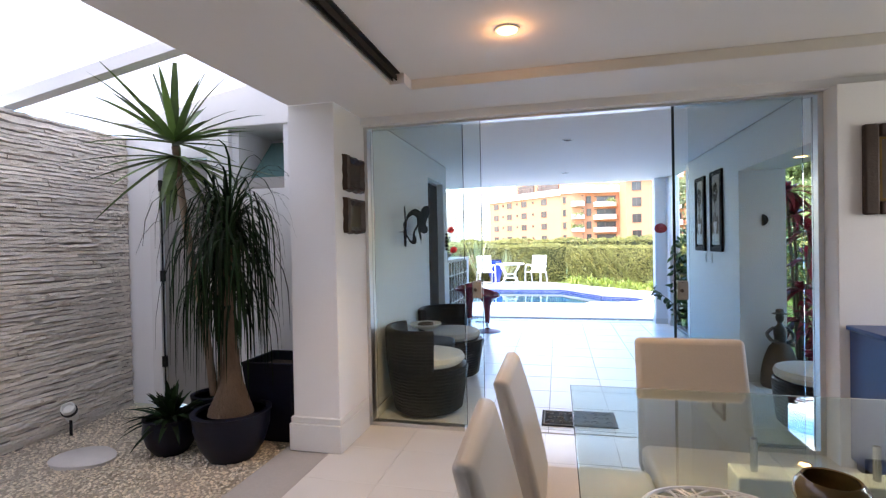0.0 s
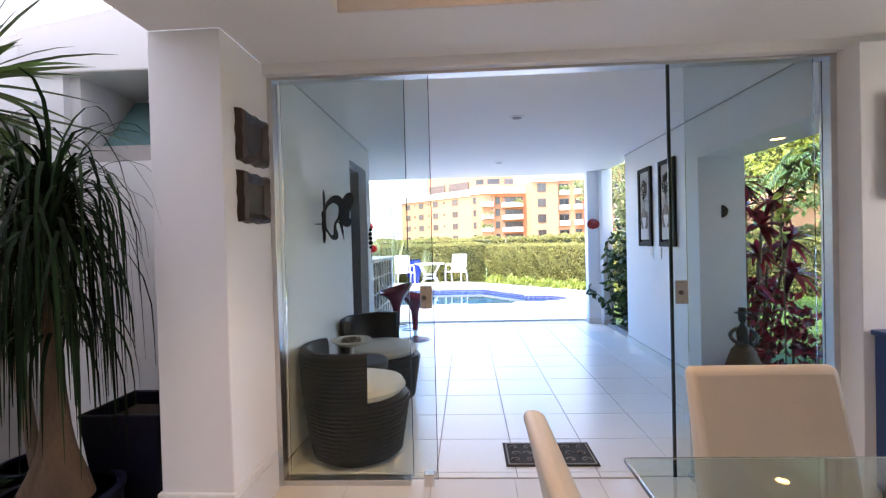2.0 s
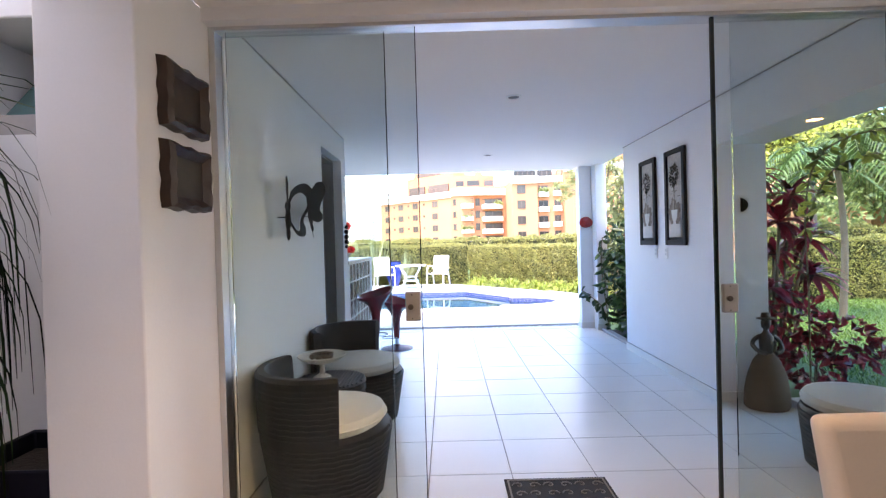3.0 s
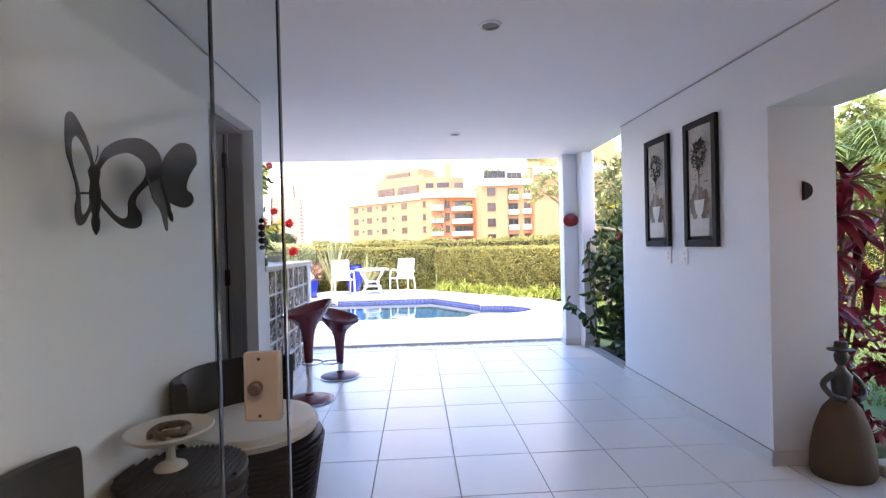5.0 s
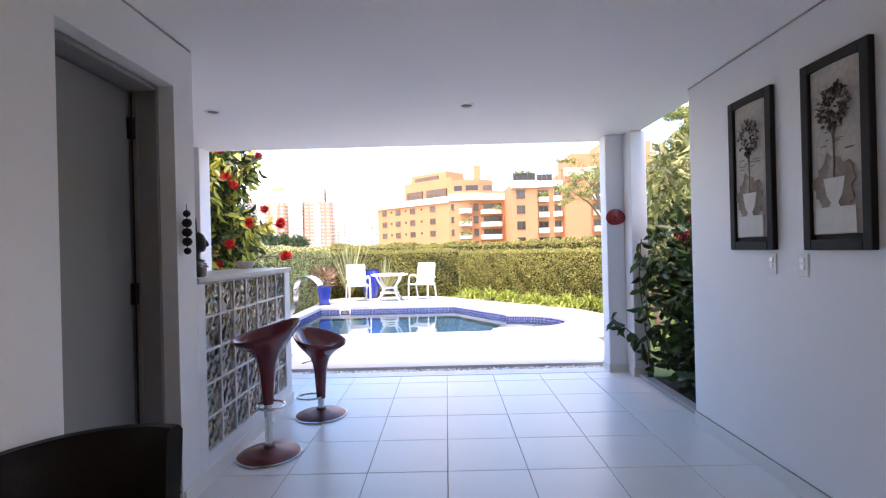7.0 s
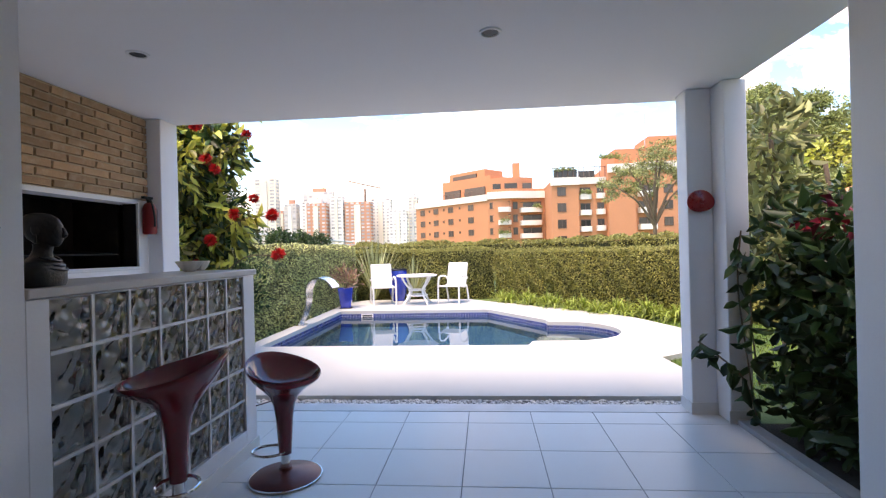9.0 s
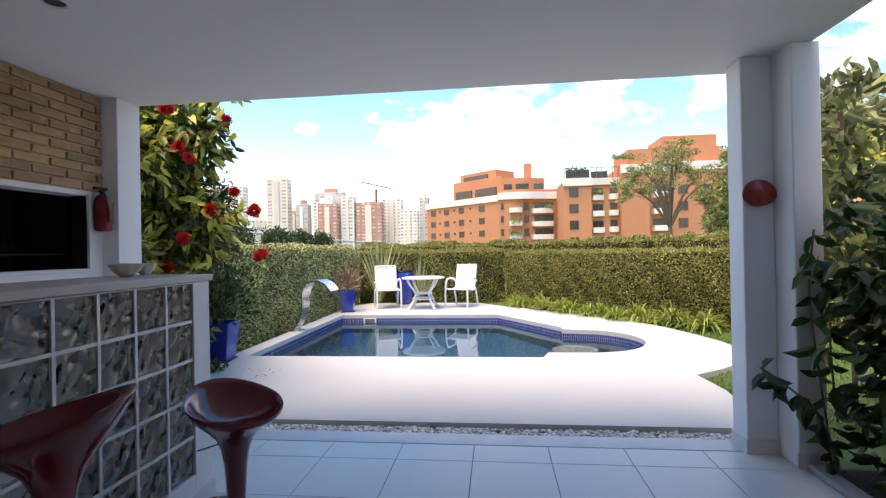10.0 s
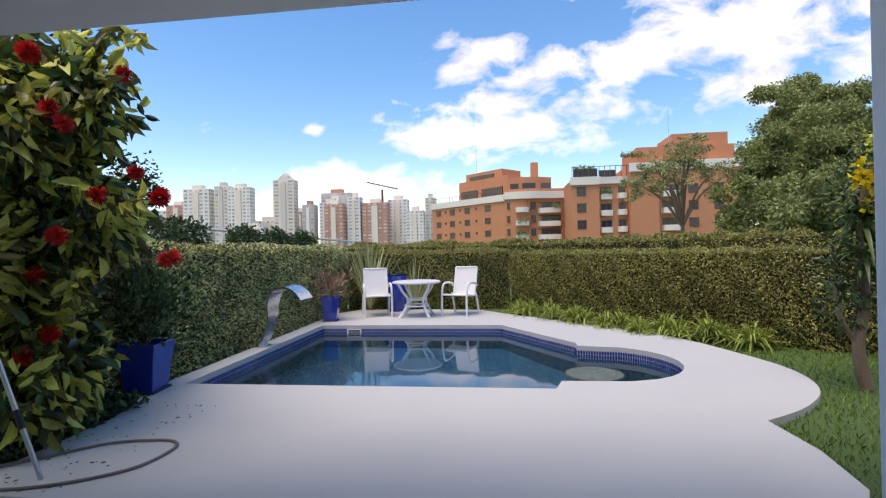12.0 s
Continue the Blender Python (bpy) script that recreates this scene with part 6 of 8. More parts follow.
def garden_chair(m):
    """A white sling armchair that faces +y."""
    t = thing("garden_chair", "white tubular garden armchair with a sling seat", "chair", m, "white garden chairs")
    for x in (-0.27, 0.27):
        part("arm_frame", Shape().tube(smooth_line([(x, 0.27, 0.0), (x, 0.26, 0.40), (x, 0.20, 0.60), (x, 0.05, 0.645), (x, -0.20, 0.62), (x, -0.25, 0.56)], 5), 0.022, 10), WHITE_PLASTIC, t, "white tubular arm")
        part("leg", Shape().tube(smooth_line([(x, -0.20, 0.42), (x, -0.28, 0.2), (x, -0.33, 0.0)], 4), 0.021, 10), WHITE_PLASTIC, t)
        part("back_rail", Shape().tube(smooth_line([(x * 0.88, 0.24, 0.42), (x * 0.88, -0.15, 0.38), (x * 0.88, -0.22, 0.44), (x * 0.88, -0.36, 0.94)], 5), 0.019, 10), WHITE_PLASTIC, t)
    part("top_rail", Shape().tube([(-0.24, -0.36, 0.94), (0.24, -0.36, 0.94)], 0.019, 10), WHITE_PLASTIC, t)
    part("front_rail", Shape().tube([(-0.26, 0.245, 0.415), (0.26, 0.245, 0.415)], 0.019, 10), WHITE_PLASTIC, t)
    line = smooth_line([(0, 0.24, 0.425), (0, 0.05, 0.395), (0, -0.15, 0.385), (0, -0.215, 0.44), (0, -0.28, 0.66), (0, -0.355, 0.93)], 5)
    v, f = [], []
    for p in line:
        v += [(-0.228, p.y, p.z), (0.228, p.y, p.z), (0.228, p.y - 0.003, p.z - 0.006), (-0.228, p.y - 0.003, p.z - 0.006)]
    for i in range(len(line) - 1):
        for k in range(4):
            f.append((4 * i + k, 4 * i + (k + 1) % 4, 4 * i + 4 + (k + 1) % 4, 4 * i + 4 + k))
    f += [(3, 2, 1, 0), tuple(4 * (len(line) - 1) + k for k in range(4))]
    part("sling", Shape().add(v, f), WHITE_MESH, t, "white woven sling")
    return t


gc = garden_chair(pose(-2.30, 16.24, 0.013, 0, 0, -160))
copy_thing(gc, pose(-0.62, 16.34, 0.013, 0, 0, 160))
gt = thing("garden_table", "round white garden table with bowed legs", "table", pose(-1.46, 16.12, 0.013))
top = part("tabletop", Shape().lathe([(0, 0.675), (0.45, 0.675), (0.455, 0.682), (0.45, 0.69), (0, 0.69)], 44), FROSTED, gt, "frosted pale glass top")
part("rim", Shape().tube([(0.46 * math.cos(q), 0.46 * math.sin(q), 0.682) for q in np.linspace(0, 2 * math.pi, 45)[:-1]], 0.022, 8, True), WHITE_PLASTIC, gt)
for k in range(4):
    a = radians(45 + 90 * k)
    pts = [(0.43, 0.665), (0.34, 0.52), (0.22, 0.38), (0.21, 0.31), (0.29, 0.15), (0.42, 0.0)]
    part("leg", Shape().tube(smooth_line([(r * math.cos(a), r * math.sin(a), z) for r, z in pts], 5), 0.025, 10), WHITE_PLASTIC, gt)
for r, z in ((0.20, 0.345), (0.24, 0.22)):
    part("ring", Shape().tube([(r * math.cos(q), r * math.sin(q), z) for q in np.linspace(0, 2 * math.pi, 37)[:-1]], 0.016, 8, True), WHITE_PLASTIC, gt)


def square_pot(m, a, b, h, label):
    t = thing("square_pot", label, "plant pot", m, "cobalt garden pots")
    part("body", taper(a, b, h), COBALT, t, bevel=0.008)
    part("saucer", Shape().box(-a - 0.025, -a - 0.025, -0.001, a + 0.025, a + 0.025, 0.018), SEAL, t, "dark saucer", bevel=0.004)
    part("soil", Shape().box(-b * 0.85, -b * 0.85, h * 0.86, b * 0.85, b * 0.85, h * 0.90), SOIL, t, "dark potting soil")
    return t


square_pot(pose(-3.19, 10.92, 0.013, 0, 0, 8), 0.135, 0.19, 0.47, "large cobalt glazed square pot by the pool")
square_pot(pose(-3.02, 15.55, 0.013, 0, 0, 10), 0.11, 0.165, 0.46, "cobalt glazed square pot by the hedge")
big = thing("round_blue_pot", "tall round cobalt pot behind the garden table", "plant pot", pose(-2.08, 17.0, 0.013) @ Matrix.Diagonal((1.28, 1.28, 1.0, 1)))
part("body", Shape().lathe([(0, 0), (0.12, 0), (0.18, 0.25), (0.205, 0.52), (0.19, 0.74), (0.18, 0.79), (0.155, 0.79), (0.165, 0.72), (0, 0.69)], 32), COBALT, big)
part("rim", Shape().tube([(0.18 * math.cos(q), 0.18 * math.sin(q), 0.795) for q in np.linspace(0, 2 * math.pi, 37)[:-1]], 0.02, 8, True), NAVY, big, "dark rim")


def tuft(name, label, m, n, length, width, mat, up0=30, up1=88, droop=0.35, seed=1, group=""):
    t = thing(name, label, "plant", m, group)
    s = Shape()
    rosette(s, (0, 0, 0), random.Random(seed), n, length, width, up0, up1, droop)
    part("leaves", s, mat, t)
    return t


tuft("flax_plant", "tall pale strap-leaved flax behind the chairs", pose(-2.72, 17.2, 0.0), 60, 1.75, 0.020, FLAX, 58, 88, 0.10, 3)
tuft("flax_plant", "tall pale strap-leaved flax beside the blue pot", pose(-1.75, 17.4, 0.0), 34, 1.5, 0.019, FLAX, 50, 88, 0.18, 4)
rust = thing("croton", "rust-coloured shrub in a cobalt pot", "plant", pose(-3.02, 15.55, 0.42))
rg = np.random.default_rng(21)
P = rg.normal(size=(230, 3)) * (0.15, 0.15, 0.13) + (0, 0, 0.28)
part("leaves", leaf_mesh("croton_leaves", P, P - np.array((0, 0, 0.05)) + rg.normal(size=P.shape) * 0.1, rg.uniform(0.07, 0.15, 230), LEAF_RUST, 0.3), LEAF_RUST, rust)
part("stems", Shape().tube([(0, 0, -0.02), (0.02, 0.02, 0.3)], 0.012, 6).tube([(0, 0, 0), (-0.08, 0.03, 0.3)], 0.009, 6).tube([(0, 0, 0), (0.09, -0.05, 0.3)], 0.009, 6), BARK, rust)
pshrub = thing("potted_shrub", "fine-leaved shrub in the large cobalt pot", "plant", pose(-3.19, 10.92, 0.42))
P = rg.normal(size=(900, 3)) * (0.18, 0.18, 0.22) + (0, 0, 0.40)
P[:, 2] = np.maximum(P[:, 2], 0.08 + 0.1 * rg.uniform(size=900))
part("leaves", leaf_mesh("shrub_leaves", P, P + rg.normal(size=P.shape) * 0.2, rg.uniform(0.05, 0.10, 900), LEAF_DARK, 0.5), LEAF_DARK, pshrub)
part("stems", Shape().tube([(0, 0, -0.03), (0.03, 0.02, 0.4)], 0.014, 6).tube([(0, 0, 0), (-0.10, 0.04, 0.45)], 0.010, 6).tube([(0, 0, 0), (0.10, -0.06, 0.42)], 0.010, 6), BARK, pshrub)

lily = tuft("daylily_clump", "yellow-green arching daylily clump at the hedge foot", pose(0.55, 16.75, -0.03), 60, 0.72, 0.016, LEAF_LIGHT, 30, 85, 0.7, 6, "daylilies along the hedge")
for k in range(1, 22):
    u = k / 21
    x, y = 0.55 + 3.0 * u, 16.75 - 3.35 * u - 0.35 * math.sin(math.pi * u)
    copy_thing(lily, pose(x + 0.12 * math.sin(k * 2.3), y + 0.1 * math.cos(k * 1.7), -0.03, 0, 0, 57 * k) @ Matrix.Scale(0.75 + 0.35 * ((k * 37) % 10) / 10, 4))


def hedge(label, a, b, thick, z1, mat, per_area, size, z0=-0.05, rough=0.018, flat=True):
    """A clipped hedge whose front runs from a to b; its leaves are on the left of that way."""
    a, b = Vector((*a, 0)), Vector((*b, 0))
    u = (b - a).normalized()
    nr = Vector((-u.y, u.x, 0))
    h = thing("hedge", label, "hedge")
    c = [a - nr * 0.05, b - nr * 0.05, b - nr * thick, a - nr * thick]
    # solid core coloured dark, as the shade between the leaves
    part("core", Shape().prism([(p.x, p.y) for p in c], z0, z1 - 0.05), CORE, h, "solid core with the inner shade put into its dark colour")
    quads = [((a.x, a.y, z0), tuple(b - a), (0, 0, z1 - z0), tuple(nr)), ((a.x, a.y, z1), tuple(b - a), tuple(-nr * thick), (0, 0, 1))]
    part("leaves", cover_faces(quads, per_area, size, mat, "hedge_leaves", rough=rough), mat, h)
    return h


hedge("fig-covered garden wall along the pool", (-3.38, 17.7), (-3.38, 9.4), 0.5, 1.42, LEAF_FICUS, 3600, 0.040)
hedge("long clipped hedge behind the garden table", (0.4, 17.75), (-3.4, 17.75), 0.7, 1.29, LEAF_HEDGE, 3000, 0.040, rough=0.03)
hedge("clipped hedge curving round the lawn", (4.0, 13.25), (0.4, 17.75), 0.7, 1.23, LEAF_HEDGE, 4000, 0.036, rough=0.03)
hedge("clipped hedge at the side of the lawn", (10.5, 10.2), (4.0, 13.25), 0.7, 1.22, LEAF_HEDGE, 3000, 0.038, rough=0.03)
hedge("second row of hedge beyond the gap", (1.2, 18.9), (-3.8, 18.9), 0.9, 1.46, LEAF_HEDGE, 1900, 0.05, 0.6, 0.05)
hedge("second row of hedge beyond the gap", (11.2, 11.5), (1.2, 18.9), 0.9, 1.47, LEAF_HEDGE, 1900, 0.05, 0.6, 0.05)


def leaf_cloud(centres, radii, count, size, rg, squash=0.8, shell=0.55):
    """Places and ways of leaves in several soft clumps, thicker towards the outside."""
    P, W = [], []
    for c, r in zip(centres, radii):
        d = rg.normal(size=(count, 3))
        d /= np.linalg.norm(d, axis=1, keepdims=True)
        q = r * (shell + (1 - shell) * rg.uniform(0, 1, (count, 1)) ** 0.6)
        q *= 1 + 0.25 * np.sin(5 * d[:, :1] + 3 * d[:, 2:] + c[0]) * np.cos(4 * d[:, 1:2] + c[1])
        P.append(np.array(c) + d * q * np.array((1, 1, squash)))
        W.append(d + rg.normal(size=d.shape) * 0.7 + np.array((0, 0, -0.25)))
    P, W = np.concatenate(P), np.concatenate(W)
    return P, W, size * rg.uniform(0.6, 1.35, len(P))


for k, (y, r) in enumerate(((11.9, 0.26), (12.45, 0.22), (13.9, 0.2), (15.0, 0.2), (16.2, 0.22))):
    b = thing("wall_top_shrub", "rounded shrub growing over the garden wall", "shrub", None, "shrubs over the wall")
    P, W, S = leaf_cloud([(-3.85, y, 1.56)], [r + 0.07], 1500, 0.055, np.random.default_rng(30 + k), 0.8, 0.3)
    part("leaves", leaf_mesh("wall_top_leaves", P, W, S, LEAF_DARK), LEAF_DARK, b)
    part("stem", Shape().tube([(-3.85, y, 0.2), (-3.85, y, 1.56)], 0.02, 6), BARK, b)

# flowering bush beside the terrace
bush = thing("flowering_bush", "tall leafy bush with scarlet powder-puff flowers", "bush", pose(0, 0, 0))
rg = np.random.default_rng(41)
cs = [(-3.12 + rg.normal() * 0.09, 9.80 + rg.normal() * 0.15, z) for z in np.linspace(0.25, 2.75, 13)] + [(-3.25, 9.6, 1.0), (-3.3, 9.7, 1.8), (-3.25, 9.7, 2.5), (-3.0, 9.55, 0.45), (-2.80, 9.85, 1.62), (-2.78, 9.8, 2.42), (-3.0, 9.35, 2.2), (-3.1, 9.3, 1.3)]
radii = [0.29 + 0.09 * rg.uniform() for _ in cs]
P, W, S = leaf_cloud(cs, radii, 200, 0.15, rg, 0.95, 0.55)
keep = P[:, 2] > 0.05
W[:, 2] -= 0.55
part("crown", leaf_mesh("bush_leaves", P[keep], W[keep], S[keep], LEAF_BUSH, 0.40, rounded=True), LEAF_BUSH, bush, "yellow-green pointed leaves")
# inner leaves coloured dark, as the shade within the bush
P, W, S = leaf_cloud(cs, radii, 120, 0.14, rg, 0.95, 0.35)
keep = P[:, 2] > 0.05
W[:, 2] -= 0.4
part("inner_leaves", leaf_mesh("bush_inner_shade", P[keep], W[keep], S[keep], LEAF_DARK, 0.45, rounded=True), LEAF_DARK, bush, "inner leaves with shade put into their dark colour")
P, W = [], []
for rn in ([(-2.95, 9.75, 2.4), (-2.66, 9.7, 2.72), (-2.36, 9.65, 2.86), (-2.16, 9.62, 2.80)], [(-2.9, 9.7, 2.1), (-2.62, 9.65, 2.36), (-2.40, 9.62, 2.46)], [(-2.85, 9.75, 1.3), (-2.55, 9.72, 1.62), (-2.22, 9.7, 1.70)], [(-2.9, 9.7, 0.9), (-2.7, 9.6, 1.12), (-2.58, 9.56, 1.14)]):
    line = smooth_line(rn, 6)
    part("twig", Shape().tube(line, 0.007, 6), BARK, bush)
    for q in line[3:]:
        for _ in range(3):
            P.append(tuple(q))
            W.append((rg.normal() * 0.7 + 0.2, rg.normal() * 0.6 - 0.2, -0.5 + rg.normal() * 0.6))
part("twig_leaves", leaf_mesh("bush_twig_leaves", P, W, rg.uniform(0.10, 0.19, len(P)), LEAF_BUSH, 0.36, rounded=True), LEAF_BUSH, bush, kind="stuff")
P, W, S = leaf_cloud([(-3.1, 10.5, 1.75), (-3.05, 10.55, 2.05), (-3.15, 10.6, 1.4), (-2.95, 10.6, 1.9)], [0.26, 0.22, 0.3, 0.16], 420, 0.045, rg, 1.0, 0.3)
part("fine_foliage", leaf_mesh("bush_fine", P, W, S, LEAF_DARK, 0.5), LEAF_DARK, bush, "fine dark foliage behind", kind="stuff")
for k in range(5):
    a = 1.3 * k
    part("stem", Shape().tube(smooth_line([(-3.0 + 0.1 * math.cos(a), 9.85 + 0.08 * math.sin(a), -0.04), (-3.03 + 0.1 * math.cos(a), 9.85 + 0.08 * math.sin(a), 1.2), (-3.02 + 0.14 * math.cos(a), 9.85 + 0.1 * math.sin(a), 2.5)], 4), [0.03 - 0.0025 * i for i in range(9)], 7), BARK, bush)
puff = Shape()
for _ in range(300):
    d = Vector(rg.normal(size=3)).normalized()
    e = d.orthogonal().normalized() * 0.0055
    q = 0.036 + 0.02 * rg.uniform()
    puff.add([d * q - e * 0.3, d * 0.012 + e, d * 0.012 - e, d * q + e * 0.6], [(0, 1, 3), (0, 2, 1)])
puff_me = puff.mesh("flower")
puff_me.materials.append(FLOWER_RED)
spots = [(-2.34, 9.70, 2.58), (-2.32, 9.72, 2.05), (-2.56, 9.45, 2.18), (-2.64, 9.42, 2.28), (-2.45, 9.5, 1.98), (-2.42, 9.55, 1.72), (-2.08, 9.7, 1.71), (-2.25, 9.65, 1.48), (-2.02, 9.7, 1.29), (-3.0, 9.38, 1.20),
         (-2.80, 9.45, 0.95), (-2.74, 9.5, 0.80), (-2.86, 9.42, 0.66), (-2.86, 9.42, 0.34), (-2.95, 9.25, 2.4), (-2.7, 9.35, 2.62), (-2.7, 9.42, 0.62), (-3.1, 9.4, 0.8), (-2.3, 9.75, 1.9), (-2.8, 9.42, 2.55), (-2.76, 9.42, 1.20), (-2.62, 9.44, 1.45)]
for k, p in enumerate(q for n, q in enumerate(spots) if n % 3 != 1):
    part("flower", puff_me, FLOWER_RED, bush, "scarlet flower" if not k else "", m=pose(*p, 40 * k, 0, 70 * k) @ Matrix.Scale(1.15 + 0.07 * (k % 6), 4))
for x, z in ((-2.08, 1.71), (-2.02, 1.29)):
    part("twig", Shape().tube(smooth_line([(-2.75, 9.8, z - 0.25), (-2.4, 9.75, z - 0.02), (x, 9.7, z - 0.02)], 4), 0.006, 5), BARK, bush)
solid("bed_soil", Shape().prism([(-3.38, 9.0), (-2.864, 8.962), (-2.864, 9.27), (-2.894, 10.0), (-2.944, 10.43), (-3.084, 10.70), (-3.204, 11.2), (-3.38, 11.2)], -0.06, 0.011), SOIL, "dark soil at the foot of the bush", "soil", kind="structure")
P = np.stack([rg.uniform(-3.3, -2.84, 900), rg.uniform(9.0, 10.55, 900), rg.uniform(0.012, 0.09, 900)], 1)
tagged(part("groundcover", leaf_mesh("groundcover", P, rg.normal(size=P.shape) * (0.8, 0.8, 0.3) + (0, 0, 0.5), rg.uniform(0.04, 0.09, 900), LEAF_DARK, 0.5), LEAF_DARK), "low dark groundcover at the foot of the bush", "groundcover", kind="stuff")
part_scatter = np.random.default_rng(5)
pts = np.stack([part_scatter.uniform(-3.0, -2.2, 130), part_scatter.uniform(9.0, 10.6, 130), np.full(130, 0.015)], 1)
dr = part_scatter.normal(size=(130, 3)) * (1, 1, 0.05)
tagged(part("fallen_petals", leaf_mesh("fallen_petals", pts, dr, part_scatter.uniform(0.015, 0.035, 130), LEAF_RUST, 0.5, 0.02), LEAF_RUST), "fallen petals and leaves on the deck", "petals", kind="stuff")
HOSE_GREY = surface("weathered_grey_hose", (0.17, 0.155, 0.145), 0.6, vary=0.2, coarse=6, fine=60, bump=0.1)
hose = smooth_line([(-2.98, 9.16, 0.03), (-2.71, 9.43, 0.022), (-2.475, 9.66, 0.022), (-2.2, 9.74, 0.022), (-2.03, 9.73, 0.022), (-1.95, 9.62, 0.022), (-1.98, 9.36, 0.022), (-2.13, 9.19, 0.022), (-2.36, 9.06, 0.022), (-2.62, 9.0, 0.022), (-2.9, 8.985, 0.03)], 6)
solid("garden_hose", Shape().tube(hose, 0.010, 8), HOSE_GREY, "thin grey garden hose looped on the deck", "hose")
prop = thing("pool_pole", "grey metal pool pole leaning against the bush", "pole", pose(0, 0, 0))
part("tube", Shape().tube([(-2.46, 9.16, 0.013), (-2.78, 9.12, 0.95)], 0.014, 10), ALU, prop)
part("grip", Shape().tube([(-2.56, 9.147, 0.31), (-2.60, 9.143, 0.42)], 0.018, 10), SEAL, prop)

# planting bed between the east wall and the pier
bed = thing("bed_shrub", "dense dark shrub filling the planting bed", "shrub", pose(0, 0, 0))
rg = np.random.default_rng(51)
cs = [(2.42 + rg.normal() * 0.14, y, z) for y in (7.3, 7.6, 7.9, 8.15) for z in (0.25, 0.6, 0.95, 1.25)]
P, W, S = leaf_cloud(cs, [0.33] * len(cs), 190, 0.125, rg, 0.95, 0.4)
keep = (P[:, 2] > 0.02) & (P[:, 0] > 1.98) & (P[:, 1] < 8.4) & ((P[:, 1] > 7.14) | (P[:, 0] > 2.3))
part("crown", leaf_mesh("bed_leaves", P[keep], W[keep], S[keep], LEAF_DARK, 0.5, rounded=True), LEAF_DARK, bed)
for k in range(4):
    part("stem", Shape().tube(smooth_line([(2.4, 7.3 + 0.25 * k, -0.01), (2.43, 7.3 + 0.25 * k, 0.6), (2.38, 7.35 + 0.25 * k, 1.3)], 3), 0.016, 6), BARK, bed)
P, W, S = leaf_cloud([(2.3, 7.75, 1.42), (2.35, 8.0, 1.40), (2.45, 7.5, 1.45)], [0.16] * 3, 26, 0.09, rg)
part("bracts", leaf_mesh("bracts", P, W, S, LEAF_RED, 0.45), LEAF_RED, bed, "dull red young leaves", kind="stuff")
P, W, S = leaf_cloud([(3.1, 9.3, 1.2), (3.3, 9.0, 1.7), (3.5, 9.4, 2.1), (3.7, 8.9, 1.0), (3.4, 8.7, 0.6), (3.0, 8.6, 1.6), (3.9, 9.5, 1.6), (3.2, 8.8, 2.2)], [0.5] * 8, 420, 0.12, rg, 0.95, 0.4)
shrub2 = thing("tall_shrub", "tall dark green shrub beyond the planting bed", "shrub", pose(0, 0, 0))
keep = P[:, 2] < 1.75
part("crown", leaf_mesh("shrub2_leaves", P[keep], W[keep], S[keep] * 0.75, LEAF_DARK, 0.4), LEAF_DARK, shrub2)
P, W, S = leaf_cloud([(2.52, 8.95, 1.5), (2.58, 9.05, 1.85), (2.48, 8.9, 2.15), (2.7, 9.15, 2.3), (2.55, 8.95, 1.15), (2.75, 9.1, 1.6)], [0.27] * 6, 130, 0.12, rg, 0.95, 0.3)
part("leaves", leaf_mesh("shrub_high_leaves", P, W, S, LEAF_TREE, 0.45, rounded=True), LEAF_TREE, shrub2, "lighter leaves of a high branch")
part("stem", Shape().tube(smooth_line([(2.75, 9.15, -0.04), (2.65, 9.05, 1.2), (2.55, 8.95, 2.2)], 4), 0.018, 6), BARK, shrub2)
for x, y in ((3.2, 9.2), (3.6, 9.0), (3.4, 8.8)):
    part("stem", Shape().tube(smooth_line([(x, y, -0.04), (x + 0.05, y, 0.9), (x, y + 0.1, 2.0)], 3), 0.02, 6), BARK, shrub2)
vine = thing("climbing_vine", "loose vine with large leaves climbing the pier", "vine", pose(0, 0, 0))
runs = [[(2.05, 8.30, 0.02), (1.99, 8.30, 0.5), (1.95, 8.32, 1.0), (1.97, 8.30, 1.38)], [(2.05, 8.28, 0.02), (1.92, 8.20, 0.35), (1.75, 8.18, 0.52), (1.62, 8.2, 0.62)], [(2.06, 8.28, 0.3), (1.95, 8.15, 0.7), (1.93, 8.12, 0.95)]]
P, W = [], []
for rn in runs:
    line = smooth_line(rn, 7)
    part("stem", Shape().tube(line, 0.006, 6), BARK, vine)
    for i in range(2, len(line), 2):
        for sg in (1, -1):
            P.append(tuple(line[i]))
            W.append((rg.normal() * 0.8 - 0.3, -0.4 + rg.normal() * 0.5, -0.5 + rg.normal() * 0.5))
part("leaves", leaf_mesh("vine_leaves", P, W, rg.uniform(0.09, 0.17, len(P)), LEAF_DARK, 0.5, rounded=True), LEAF_DARK, vine)

# seen through the garden opening
hang = thing("hanging_vine", "leafy green vine hanging over the garden opening", "vine", pose(0, 0, 0))
P, W = [], []
